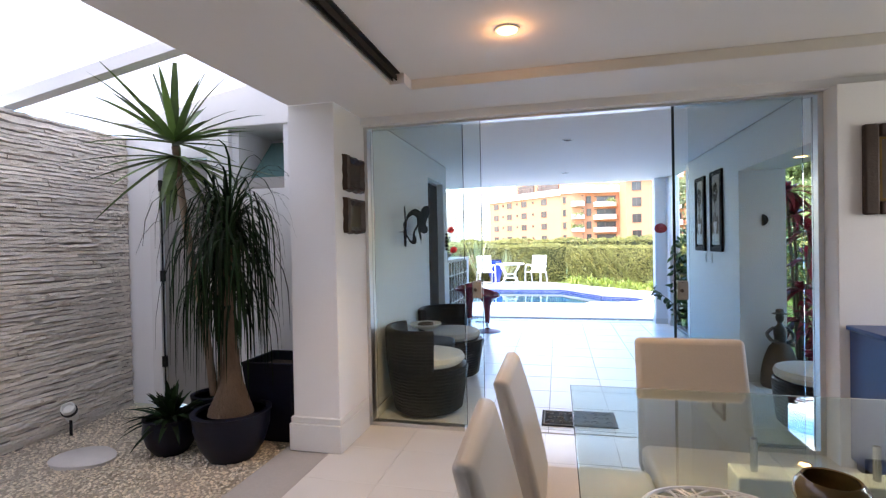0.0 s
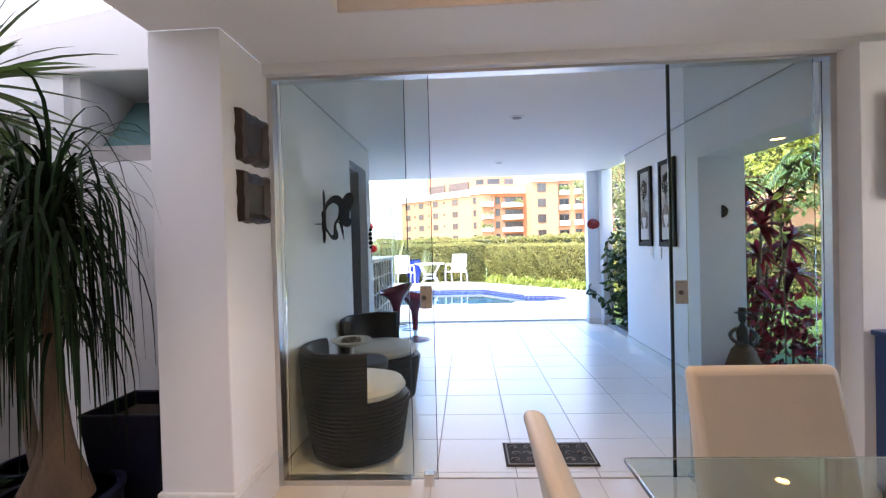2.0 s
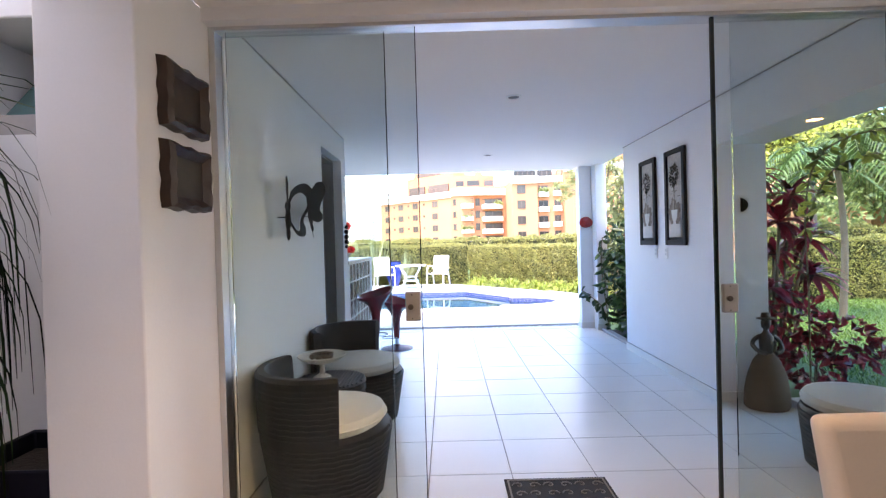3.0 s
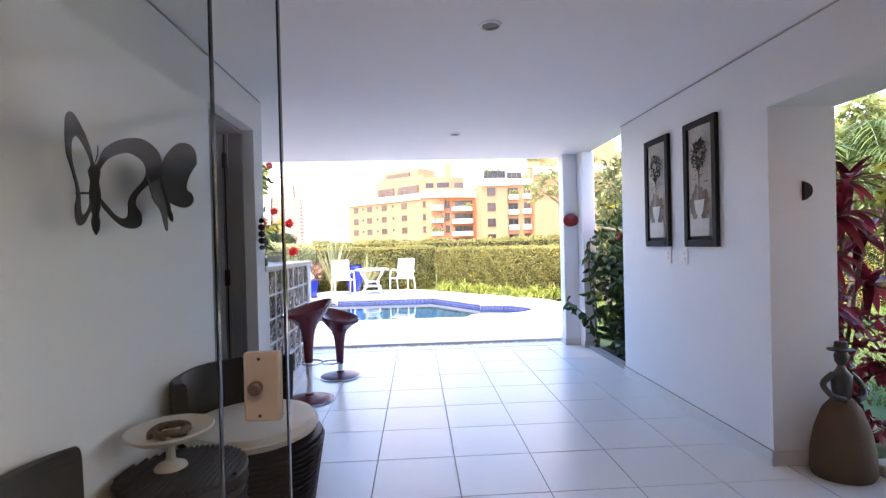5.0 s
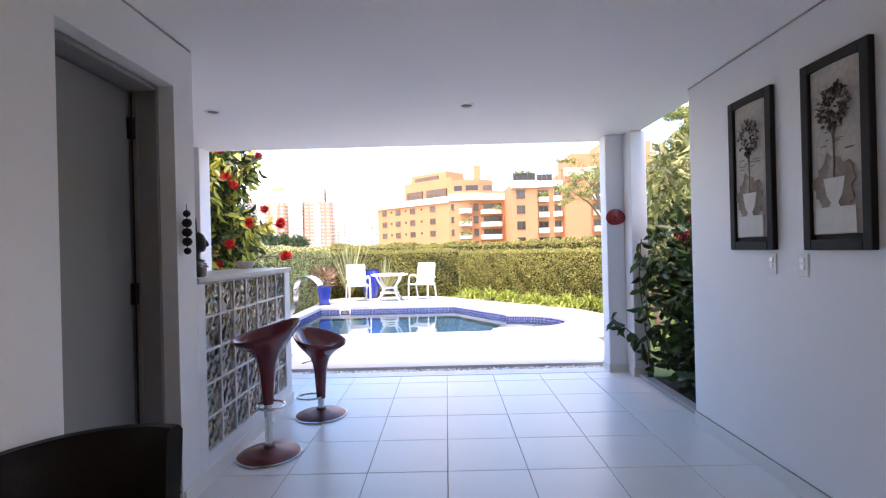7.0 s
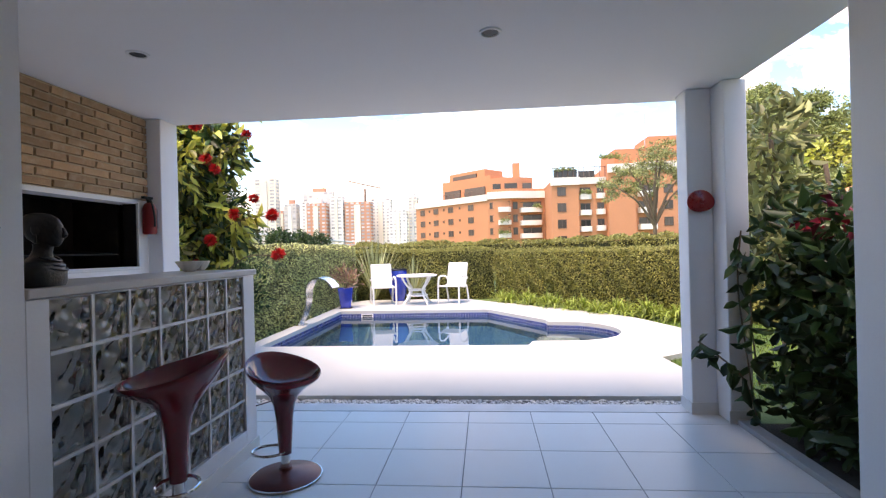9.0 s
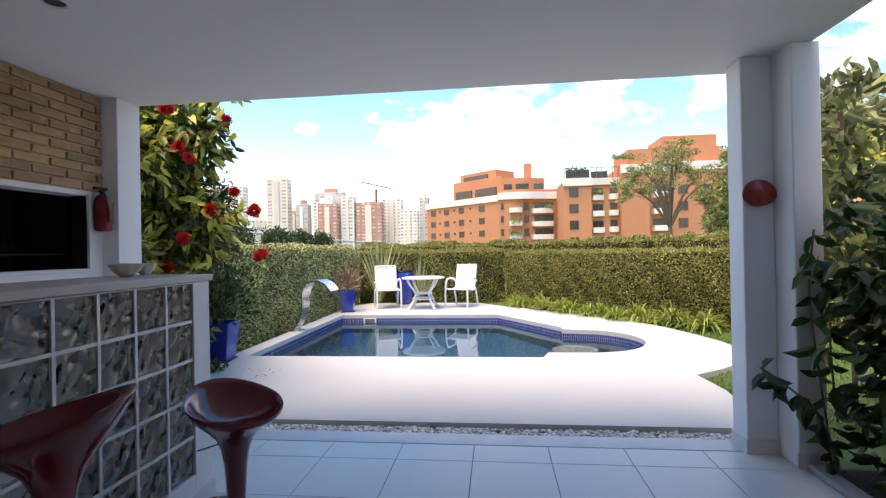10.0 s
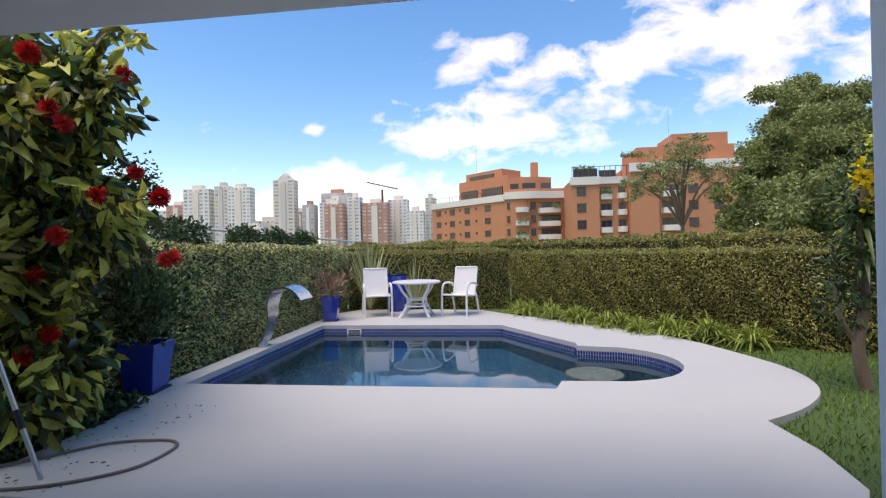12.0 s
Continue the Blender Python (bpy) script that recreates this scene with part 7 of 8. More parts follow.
for rn in ([(2.66, 5.18, -0.05), (2.64, 5.16, 0.9), (2.60, 5.12, 1.6), (2.68, 5.02, 2.0), (2.95, 4.8, 2.12), (3.4, 4.5, 2.06)], [(2.62, 5.13, 1.5), (2.72, 4.98, 1.85), (2.95, 4.85, 1.95)], [(2.95, 4.8, 2.12), (3.1, 4.6, 1.98), (3.2, 4.5, 1.78)]):
    line = smooth_line(rn, 6)
    part("stem", Shape().tube(line, 0.007, 6), BARK, hang)
    for q in line:
        if q.z > 1.3:
            for _ in range(3):
                P.append(tuple(q))
                W.append((rg.normal() * 0.7, rg.normal() * 0.7, -0.4 + rg.normal() * 0.5))
part("leaves", leaf_mesh("hanging_leaves", P, W, rg.uniform(0.07, 0.13, len(P)), LEAF_BUSH, 0.45, rounded=True), LEAF_BUSH, hang, kind="stuff")
cord = thing("cordyline", "crimson-leaved cordyline beside the garden opening", "plant", pose(2.62, 5.62, -0.04))
s = Shape()
rgc = random.Random(13)
for x, y, z in ((0, 0, 0.9), (0.12, 0.10, 1.2), (0.05, -0.08, 1.5), (0.25, 0.05, 1.75), (0.1, 0.2, 0.55), (-0.08, 0.12, 1.95), (0.42, 0.1, 1.35), (0.3, 0.2, 0.8), (0.5, 0.15, 1.0), (0.0, 0.15, 1.7)):
    rosette(s, (x, y, z), rgc, 28, 0.34, 0.034, -25, 75, 0.5)
    part("cane", Shape().tube(smooth_line([(x * 0.3, y * 0.3, 0), (x * 0.6, y * 0.6, z * 0.5), (x, y, z)], 3), 0.014, 6), BARK, cord)
part("leaves", s, LEAF_RED, cord)
low = thing("low_shrub", "low purple-green shrub under the cordyline", "shrub", pose(0, 0, 0))
P, W, S = leaf_cloud([(2.8, 5.35, 0.25), (2.95, 5.2, 0.45), (2.75, 5.5, 0.6)], [0.24] * 3, 130, 0.10, rg)
keep = P[:, 2] > 0
part("leaves", leaf_mesh("low_leaves", P[keep], W[keep], S[keep], LEAF_RED, 0.55), LEAF_DARK, low)
part("stem", Shape().tube([(2.82, 5.35, -0.05), (2.85, 5.35, 0.5)], 0.012, 6), BARK, low)


def palm(m, label, h, seed):
    t = thing("palm_tree", label, "palm", m)
    r = random.Random(seed)
    part("trunk", Shape().tube(smooth_line([(0, 0, -0.05), (0.05, 0, h * 0.5), (0, 0.05, h)], 5), [0.06 - 0.002 * i for i in range(11)], 10), BARK, t)
    s = Shape()
    for i in range(20):
        a, e = i * 2.4, radians(r.uniform(5, 75))
        ln = r.uniform(1.5, 2.1)
        pts = [Vector((math.cos(a) * math.cos(e) * ln * k, math.sin(a) * math.cos(e) * ln * k, h + math.sin(e) * ln * k - 0.9 * ln * k ** 2.3)) for k in np.linspace(0, 1, 12)]
        s.tube(pts, [0.018 - 0.0014 * q for q in range(12)], 5)
        for j in range(2, 12):
            for b in (0, 0.5):
                p = pts[j] if b == 0 else (pts[j] + pts[j - 1]) / 2
                d = (pts[j] - pts[j - 1]).normalized()
                sd = d.cross(Vector((0, 0, 1)))
                sd = sd.normalized() if sd.length > 1e-3 else Vector((1, 0, 0))
                for sg in (1, -1):
                    q = (sd * sg + d * 0.7 + Vector((0, 0, -0.35))).normalized() * (0.42 * math.sin(math.pi * (0.15 + 0.8 * j / 12)))
                    s.strap([p, p + q * 0.5, p + q + Vector((0, 0, -0.06))], [0.016, 0.014, 0.002])
    part("fronds", s, LEAF_YUCCA, t)
    return t


palm(pose(6.2, 9.2, 0), "feathery palm standing on the lawn", 2.4, 2)
palm(pose(8.6, 13.0, 0), "feathery palm behind the hedge", 3.0, 5)

orch = thing("orchid_tree", "gnarled small tree carrying yellow orchids", "tree", pose(3.50, 11.45, -0.04))
part("trunk", Shape().tube(smooth_line([(0, 0, 0), (-0.06, 0, 0.4), (0.02, 0.02, 0.8), (-0.03, 0, 1.3), (0.03, 0, 1.9)], 5), [0.06 - 0.0018 * i for i in range(21)], 9), BARK, orch)
part("limb", Shape().tube(smooth_line([(-0.05, 0, 0.4), (-0.2, 0, 0.65), (-0.22, 0.03, 1.0)], 4), 0.025, 7), BARK, orch)
s = Shape()
rosette(s, (-0.03, -0.04, 1.55), random.Random(3), 30, 0.42, 0.022, -40, 70, 0.5)
rosette(s, (-0.02, -0.04, 1.25), random.Random(4), 20, 0.36, 0.02, -50, 50, 0.5)
part("leaves", s, LEAF_YUCCA, orch)
P, W, S = leaf_cloud([(-0.08, 0, 1.0), (0.05, 0, 1.25), (-0.1, -0.02, 1.45), (0.08, 0, 1.6), (-0.05, 0, 1.8), (0.05, 0.02, 2.0), (-0.22, 0, 1.05), (0.16, 0, 1.75), (-0.15, 0, 0.75)], [0.20] * 9, 90, 0.085, rg, 1.1, 0.3)
part("crown", leaf_mesh("orchid_crown", P, W, S, LEAF_DARK, 0.35), LEAF_DARK, orch, "small dark leaves")
for cx, cz, r in ((-0.06, 1.98, 0.10), (0.0, 1.66, 0.09), (0.10, 1.62, 0.09), (-0.02, 1.84, 0.06), (-0.12, 1.90, 0.06)):
    P, W, S = leaf_cloud([(cx, -0.2, cz)], [r], 50, 0.055, rg)
    part("flower_spray", leaf_mesh("flower_spray", P, W, S, FLOWER_YELLOW, 0.9), FLOWER_YELLOW, orch, "yellow orchid spray", kind="stuff")

# lawn blades near the paths
rg = np.random.default_rng(61)
gx, gy = rg.uniform(2.0, 9.0, 90000), rg.uniform(3.4, 15.5, 90000)
front = gy < 13.2 - (gx - 4.0) * 0.45
near = (gx - 0.25) ** 2 + (gy - 7) ** 2 < 60
edge_pts = [(1.82, 8.96), (2.12, 9.40), (2.19, 9.90), (2.15, 10.43), (2.62, 10.78), (3.02, 11.30), (3.17, 12.0), (3.00, 12.84), (2.67, 13.77), (2.08, 14.55), (1.2, 15.55)]
ey = np.array([p[1] for p in edge_pts])
ex = np.array([p[0] for p in edge_pts])
keep = front & (gx > np.where(gy > 8.96, np.interp(gy, ey, ex) + 0.02, 2.66)) & ~((gy > 5.0) & (gy < 8.5) & (gx < 3.45)) & (rg.uniform(size=len(gx)) < 0.75)
P = np.stack([gx[keep], gy[keep], np.full(keep.sum(), -0.052)], 1)
W = rg.normal(size=P.shape) * (0.5, 0.5, 0.1) + (0, 0, 1)
tagged(part("lawn_grass", leaf_mesh("lawn_grass", P, W, rg.uniform(0.03, 0.065, len(P)), GRASS, 0.16, 0.05), GRASS), "short green lawn grass", "grass", kind="stuff")

# ---- beyond the garden ----
def tree(name, label, base, h, crown, seed, leaves, size, mat=LEAF_TREE, bare=0.35):
    """A tapered trunk that forks into limbs, each carrying a clump of small leaves; crown: half widths and rise of the leaf mass."""
    t = thing(name, label, "tree", pose(*base))
    r, rg = random.Random(seed), np.random.default_rng(seed)
    fork = h * bare
    part("trunk", Shape().tube(smooth_line([(0, 0, -0.3), (0.1, 0.05, fork * 0.5), (0, 0, fork)], 4), [h * (0.022 - 0.0012 * i) for i in range(9)], 9), BARK, t)
    cs, rs = [], []
    for k in range(15):
        a = k * 2.4 + r.uniform(-0.3, 0.3)
        u = r.uniform(0.2, 1.0)
        e = (crown[0] * u * math.cos(a), crown[1] * u * math.sin(a), fork + (h - fork) * (0.22 + 0.72 * (1 - u * u * 0.75) * r.uniform(0.7, 1.05)))
        mid = (e[0] * 0.45, e[1] * 0.45, fork + (e[2] - fork) * 0.6)
        part("limb", Shape().tube(smooth_line([(0, 0, fork * 0.92), mid, e], 4), [h * (0.011 - 0.0010 * i) for i in range(9)], 6), BARK, t)
        for _ in range(6):
            cs.append((e[0] + r.uniform(-1, 1) * crown[2] * 1.5, e[1] + r.uniform(-1, 1) * crown[2] * 1.5, e[2] + r.uniform(-1.2, 0.7) * crown[2]))
            rs.append(crown[2] * r.uniform(0.35, 0.85))
    P, W, S = leaf_cloud(cs, rs, leaves // 3, size, rg, 0.7, 0.2)
    part("crown", leaf_mesh("crown", P, W, S, mat, 0.55), mat, t)
    return t


LEAF_FAR = surface("distant_tree_leaf", (0.30, 0.35, 0.13), 0.6, vary=0.45, coarse=0.2, fine=2, bump=0.0, island=1.0, translucent=0.3)
tree("broad_tree", "tall broad tree with a dense rounded crown", (26.3, 50, -1), 17.4, (3.9, 4.4, 1.7), 11, 2600, 0.25, LEAF_FAR, 0.14)
tree("broad_tree", "broad tree filling the gap beside the taller one", (22.4, 48, -1), 11.0, (2.3, 2.6, 1.4), 12, 1900, 0.25, LEAF_FAR, 0.14)
tree("feathery_tree", "open feathery tree with pale bare limbs", (16.2, 52, -1), 12.2, (4.0, 3.2, 0.9), 13, 300, 0.19, LEAF_TREE, 0.36)
tree("broad_tree", "low dense tree behind the side hedge", (22.5, 44, -1), 7.0, (4.0, 3.0, 1.7), 21, 1100, 0.32, LEAF_FAR, 0.1)
tree("broad_tree", "low dense tree behind the side hedge", (29.0, 42, -1), 8.0, (4.2, 3.0, 1.7), 22, 1100, 0.32, LEAF_FAR, 0.1)
tree("broad_tree", "broad tree at the edge of the grounds", (33.5, 46, -1), 14.0, (5.0, 5.0, 2.1), 14, 1900, 0.28, LEAF_FAR, 0.14)
tree("broad_tree", "light green tree above the side hedge", (17.5, 24, -1), 7.5, (3.2, 3.2, 1.2), 15, 800, 0.26, LEAF_BUSH, 0.25)
tree("broad_tree", "light green tree above the side hedge", (22.0, 19, -1), 9.0, (3.6, 3.6, 1.4), 16, 800, 0.28, LEAF_BUSH, 0.25)
tree("broad_tree", "dark tree behind the side hedge", (14.0, 15, -1), 6.0, (2.4, 2.4, 1.0), 17, 700, 0.22, LEAF_FAR, 0.2)


def window_on(parent, x, y, z, w, h, turn=None):
    """A window in a facade that faces -y: a brown frame and a dark pane, built once and shared."""
    key = (round(w, 2), round(h, 2))
    if key not in WINDOWS:
        fr = Shape().box(-w / 2, -0.08, -h / 2, -w / 2 + 0.09, 0.02, h / 2).box(w / 2 - 0.09, -0.08, -h / 2, w / 2, 0.02, h / 2).box(-w / 2 + 0.09, -0.08, h / 2 - 0.09, w / 2 - 0.09, 0.02, h / 2)
        fr.box(-w / 2 + 0.09, -0.10, -h / 2, w / 2 - 0.09, 0.02, -h / 2 + 0.09).box(-0.04, -0.06, -h / 2 + 0.09, 0.04, 0.02, h / 2 - 0.09)
        a = fr.mesh("window_frame")
        a.materials.append(FRAME_BROWN)
        b = Shape().box(-w / 2 + 0.09, -0.03, -h / 2 + 0.09, w / 2 - 0.09, -0.012, h / 2 - 0.09).mesh("pane")
        b.materials.append(PANE)
        WINDOWS[key] = (a, b)
    a, b = WINDOWS[key]
    win = part("window", a, FRAME_BROWN, parent, m=(turn or Matrix.Identity(4)) @ pose(x, y, z))
    part("pane", b, PANE, win)
    return win


WINDOWS = {}


def balcony_on(parent, x, y, z, w, d, h=1.05):
    """A curved white balcony with its dark glazed recess behind."""
    n, out, inn = 14, [], []
    for i in range(n + 1):
        u = -1 + 2 * i / n
        out.append((x + u * w / 2, y - d * (1 - 0.35 * u * u) if abs(u) < 0.999 else y))
        inn.append((x + u * (w / 2 - 0.18), y - (d - 0.18) * (1 - 0.35 * u * u) if abs(u) < 0.999 else y))
    s, k = Shape(), n + 1
    v = [(*p, z) for p in out] + [(*p, z + h) for p in out] + [(*p, z + h) for p in inn] + [(*p, z + 0.15) for p in inn]
    f = [(j * k + i, j * k + i + 1, (j + 1) * k + i + 1, (j + 1) * k + i) for j in range(3) for i in range(n)] + [tuple(range(k))[::-1], tuple(range(3 * k, 4 * k))]
    b = part("balcony", s.add(v, f), APT_BAND, parent, "cream curved balcony")
    part("balcony_door", Shape().box(x - w / 2 + 0.25, y - 0.05, z + 0.15, x + w / 2 - 0.25, y - 0.02, z + 2.3), PANE, b, "dark glazed door")
    part("mullion", Shape().box(x - 0.06, y - 0.09, z + 0.15, x + 0.06, y - 0.05, z + 2.3).box(x - w / 2 + 0.2, y - 0.09, z + 2.2, x + w / 2 - 0.2, y - 0.05, z + 2.36), FRAME_BROWN, b)
    return b


def planting(parent, x, y, z, w, seed, n=160):
    rg = np.random.default_rng(seed)
    P = np.stack([rg.uniform(-w / 2, w / 2, n) + x, rg.normal(size=n) * 0.25 + y, z + np.abs(rg.normal(size=n)) * 0.38], 1)
    part("planting", leaf_mesh("planting", P, rg.normal(size=P.shape) + (0, 0, 0.4), rg.uniform(0.25, 0.5, n), LEAF_FAR, 0.5), LEAF_FAR, parent, "green plants on the parapet", kind="stuff")


ROWS = (10.55, 7.75, 4.95, 2.15)
apt = thing("apartment_building", "terracotta apartment block with cream bands and terraces", "building", pose(0, 0, 0))
WING = pose(0.9, 111.0, 0, 0, 0, -42.3)       # the side wing runs back from the corner: -x along its front, +y into it
part("wall", Shape().box(-24.4, 0, -6, 0, 14, 12.6).moved(WING), APT, apt)
part("wall", Shape().prism([(0.9, 111.0), (3.4, 110.2), (6.2, 110.5), (6.2, 126), (-4, 126)], -6, 13.0), APT, apt)
part("wall", Shape().prism([(6.2, 111.6), (13.6, 111.9), (14.0, 126), (6.2, 126)], -6, 13.0), APT, apt)
part("roof_block", Shape().box(-18.5, 4.0, 12.6, -2.5, 12.5, 18.0).moved(WING), APT, apt, "terracotta penthouse")
part("roof_block", Shape().box(-17.5, 5.5, 18.0, -5.5, 12.0, 20.0).moved(WING), APT, apt, "terracotta penthouse")
part("roof_block", Shape().prism([(1.6, 114.2), (4.2, 113.0), (8.4, 113.4), (11.2, 115.0), (11.2, 124), (1.6, 124)], 13.0, 17.0), APT, apt, "rounded terracotta penthouse")
part("chimney", Shape().box(6.9, 116, 17.0, 8.5, 118, 20.6), APT, apt)
part("cornice", Shape().box(-24.6, -0.35, 11.7, 0.1, 0, 13.1).moved(WING), APT_BAND, apt, "cream cornice band")
n = 14
bow = [(0.9 + 13.0 * i / n, 111.0 - 1.3 * math.sin(math.pi * min(1.0, i / n * 1.25)) + 0.5 * i / n) for i in range(n + 1)]
part("cornice", Shape().prism([(x, y - 0.35) for x, y in bow] + [(x, y + 1.2) for x, y in bow[::-1]], 12.0, 13.5), APT_BAND, apt, "curved cream cornice band")
part("parapet", Shape().prism([(x, y) for x, y in bow] + [(x, y + 0.3) for x, y in bow[::-1]], 13.5, 14.1), APT, apt)
for dims in ((-17.5, 3.7, 13.2, -12.0, 4.0, 15.6), (-10.5, 3.7, 13.2, -4.0, 4.0, 15.6), (-16.0, 5.2, 18.3, -8.0, 5.5, 19.2)):
    part("terrace_glazing", Shape().box(*dims).moved(WING), PANE, apt, "dark glazed penthouse front")
for x0, x1, y in ((2.2, 4.0, 113.1), (4.8, 7.6, 112.7), (8.8, 10.8, 113.4)):
    part("terrace_glazing", Shape().box(x0, y - 0.2, 13.9, x1, y, 15.6), PANE, apt, "dark glazed penthouse front")
for k in range(17):
    x = -24.0 + 1.2 * k
    part("railing_post", Shape().box(x, 0.15, 13.0, x + 0.08, 0.23, 14.2).moved(WING), FRAME_BROWN, apt)
part("railing", Shape().box(-24.2, 0.15, 14.2, -4.5, 0.23, 14.28).moved(WING), FRAME_BROWN, apt, "dark roof railing")
part("antenna", Shape().tube([(-5.5, 122, 19.5), (-5.5, 122, 26.5)], 0.07, 6), STEEL, apt)
for z in ROWS:
    for x in (-21.8, -16.8, -11.6, -5.0):
        window_on(apt, x, 0, z, 1.7, 1.35, WING)
    for x in (-19.2, -14.0, -8.6):
        window_on(apt, x, 0, z + 0.2, 0.5, 0.5, WING)
    window_on(apt, 1.9, 110.66, z, 1.0, 1.4)
    balcony_on(apt, 4.6, 110.5, z - 1.45, 2.9, 1.2)
    window_on(apt, 7.0, 111.6, z, 1.0, 1.6)
    balcony_on(apt, 10.4, 111.75, z - 1.65, 5.0, 1.9)
planting(apt, 4.6, 109.5, 6.9, 2.2, 3)
planting(apt, 11.6, 110.2, 9.8, 1.8, 4)
planting(apt, 4.4, 109.5, 4.3, 2.4, 6, 240)

apt2 = thing("apartment_building", "terracotta apartment block stepped behind the trees", "building", pose(0, 0, 0))
for dims in ((13.4, 100.6, -6, 18.6, 116, 14.2), (18.6, 101.6, -6, 24.0, 116, 14.2), (24.0, 99.6, -6, 29.0, 116, 16.6), (29.0, 101.0, -6, 44.0, 116, 17.5)):
    part("wall", Shape().box(*dims), APT, apt2)
for dims in ((26.0, 102.5, 16.6, 43.5, 114, 20.2), (33.0, 104.0, 20.2, 43.0, 113, 22.8)):
    part("roof_block", Shape().box(*dims), APT, apt2, "terracotta penthouse")
for dims in ((13.2, 100.2, 13.2, 18.8, 100.6, 14.7), (18.8, 101.2, 13.4, 24.0, 101.6, 14.7), (23.8, 99.2, 15.2, 29.2, 99.6, 16.8), (29.2, 100.6, 15.6, 44.2, 101.0, 17.2)):
    part("cornice", Shape().box(*dims), APT_BAND, apt2, "cream cornice band")
for dims in ((13.9, 101.0, 14.7, 18.4, 101.1, 16.3), (18.8, 102.0, 14.7, 22.0, 102.1, 16.1)):
    part("terrace_glazing", Shape().box(*dims), PANE, apt2, "dark glazed roof terrace")
for k in range(11):
    part("railing_post", Shape().box(13.6 + k, 100.65, 14.7, 13.7 + k, 100.75, 16.6), FRAME_BROWN, apt2)
part("railing", Shape().box(13.6, 100.65, 16.6, 24.0, 100.75, 16.7), FRAME_BROWN, apt2)
part("antenna", Shape().tube([(33, 106, 21), (33, 106, 28)], 0.06, 6), STEEL, apt2)
for z in (12.0, 8.9, 5.7, 2.5):
    window_on(apt2, 15.3, 100.6, z, 1.7, 1.7)
    balcony_on(apt2, 20.0, 101.55, z - 1.6, 2.4, 0.9)
    balcony_on(apt2, 22.9, 101.55, z - 1.5, 1.8, 1.0)
    balcony_on(apt2, 31.5, 100.95, z - 1.5, 3.6, 1.4)
    window_on(apt2, 35.5, 101.0, z, 1.7, 1.7)
    window_on(apt2, 40.0, 101.0, z, 1.7, 1.7)
planting(apt2, 16.0, 101.2, 16.0, 4.0, 8, 260)
planting(apt2, 20.0, 100.8, 11.4, 2.2, 9, 200)
planting(apt2, 24.8, 101.0, 18.2, 4.0, 10, 420)


def tower(x0, x1, z1, tint, y, floors, bays, cap=0, label="skyline tower block with haze put into its pale colour"):
    """A distant tower: a body, rows of window bands and a roof block."""
    t = thing("tower_block", label, "building", None, "skyline towers")
    w = x1 - x0
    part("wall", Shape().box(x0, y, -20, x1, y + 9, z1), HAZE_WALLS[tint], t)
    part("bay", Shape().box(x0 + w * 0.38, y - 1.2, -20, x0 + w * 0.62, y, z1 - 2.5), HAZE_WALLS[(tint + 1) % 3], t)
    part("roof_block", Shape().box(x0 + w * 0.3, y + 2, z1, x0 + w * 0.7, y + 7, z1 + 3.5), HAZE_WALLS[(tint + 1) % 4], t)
    if cap:
        part("cap", Shape().add([(x0 + w * 0.1, y + 2, z1), (x1 - w * 0.1, y + 2, z1), (x1 - w * 0.1, y + 8, z1), (x0 + w * 0.1, y + 8, z1), (x0 + w * 0.4, y + 4, z1 + cap), (x0 + w * 0.6, y + 4, z1 + cap), (x0 + w * 0.6, y + 6, z1 + cap), (x0 + w * 0.4, y + 6, z1 + cap)],
                                [(0, 1, 5, 4), (1, 2, 6, 5), (2, 3, 7, 6), (3, 0, 4, 7), (4, 5, 6, 7)]), HAZE_WALLS[2], t, "dark pitched cap")
    step = z1 / floors
    win = Shape()
    for i in range(floors):
        z = step * i + step * 0.3
        for b in range(bays):
            a = x0 + w * (b + 0.22) / bays
            win.box(a, y - 0.25, z, a + w * 0.56 / bays, y + 0.1, z + step * 0.5)
        for b in range(3):
            a = y + 9 * (b + 0.2) / 3
            win.box(x1 - 0.1, a, z, x1 + 0.25, a + 1.8, z + step * 0.5)
    part("window_grid", win, HAZE_PANE, t, "rows of windows paled by haze put into the colour", kind="stuff", smooth=None)
    return t


for args in ((-297, -278, 47, 3, 405, 15, 4), (-277, -253, 60, 0, 400, 19, 5), (-249, -236, 62, 1, 402, 20, 3), (-235.5, -215, 60, 0, 400, 20, 6), (-191.5, -173, 64, 1, 395, 22, 3, 6),
             (-226, -192, 32, 0, 420, 9, 9), (-214, -193, 24, 0, 380, 6, 8), (-168, -157.5, 43, 2, 400, 15, 3), (-157, -130, 54, 2, 415, 19, 6), (-152, -134, 44, 0, 398, 16, 5), (-143, -127, 41, 3, 385, 14, 4),
             (-125, -114.5, 47, 0, 390, 17, 2), (-113.5, -92, 42, 3, 392, 15, 5), (-96, -79, 46, 0, 410, 17, 4), (-78, -63.5, 35, 0, 398, 13, 4), (-63, -55, 46, 1, 405, 17, 2), (-340, -305, 42, 1, 430, 14, 8), (-190, -176, 40, 3, 430, 14, 4)):
    tower(*args)
crane = thing("tower_crane", "slim tower crane above the skyline", "crane", pose(-103, 420, 0))
part("mast", Shape().box(-0.8, -0.8, -5, 0.8, 0.8, 56), FRAME_BROWN, crane)
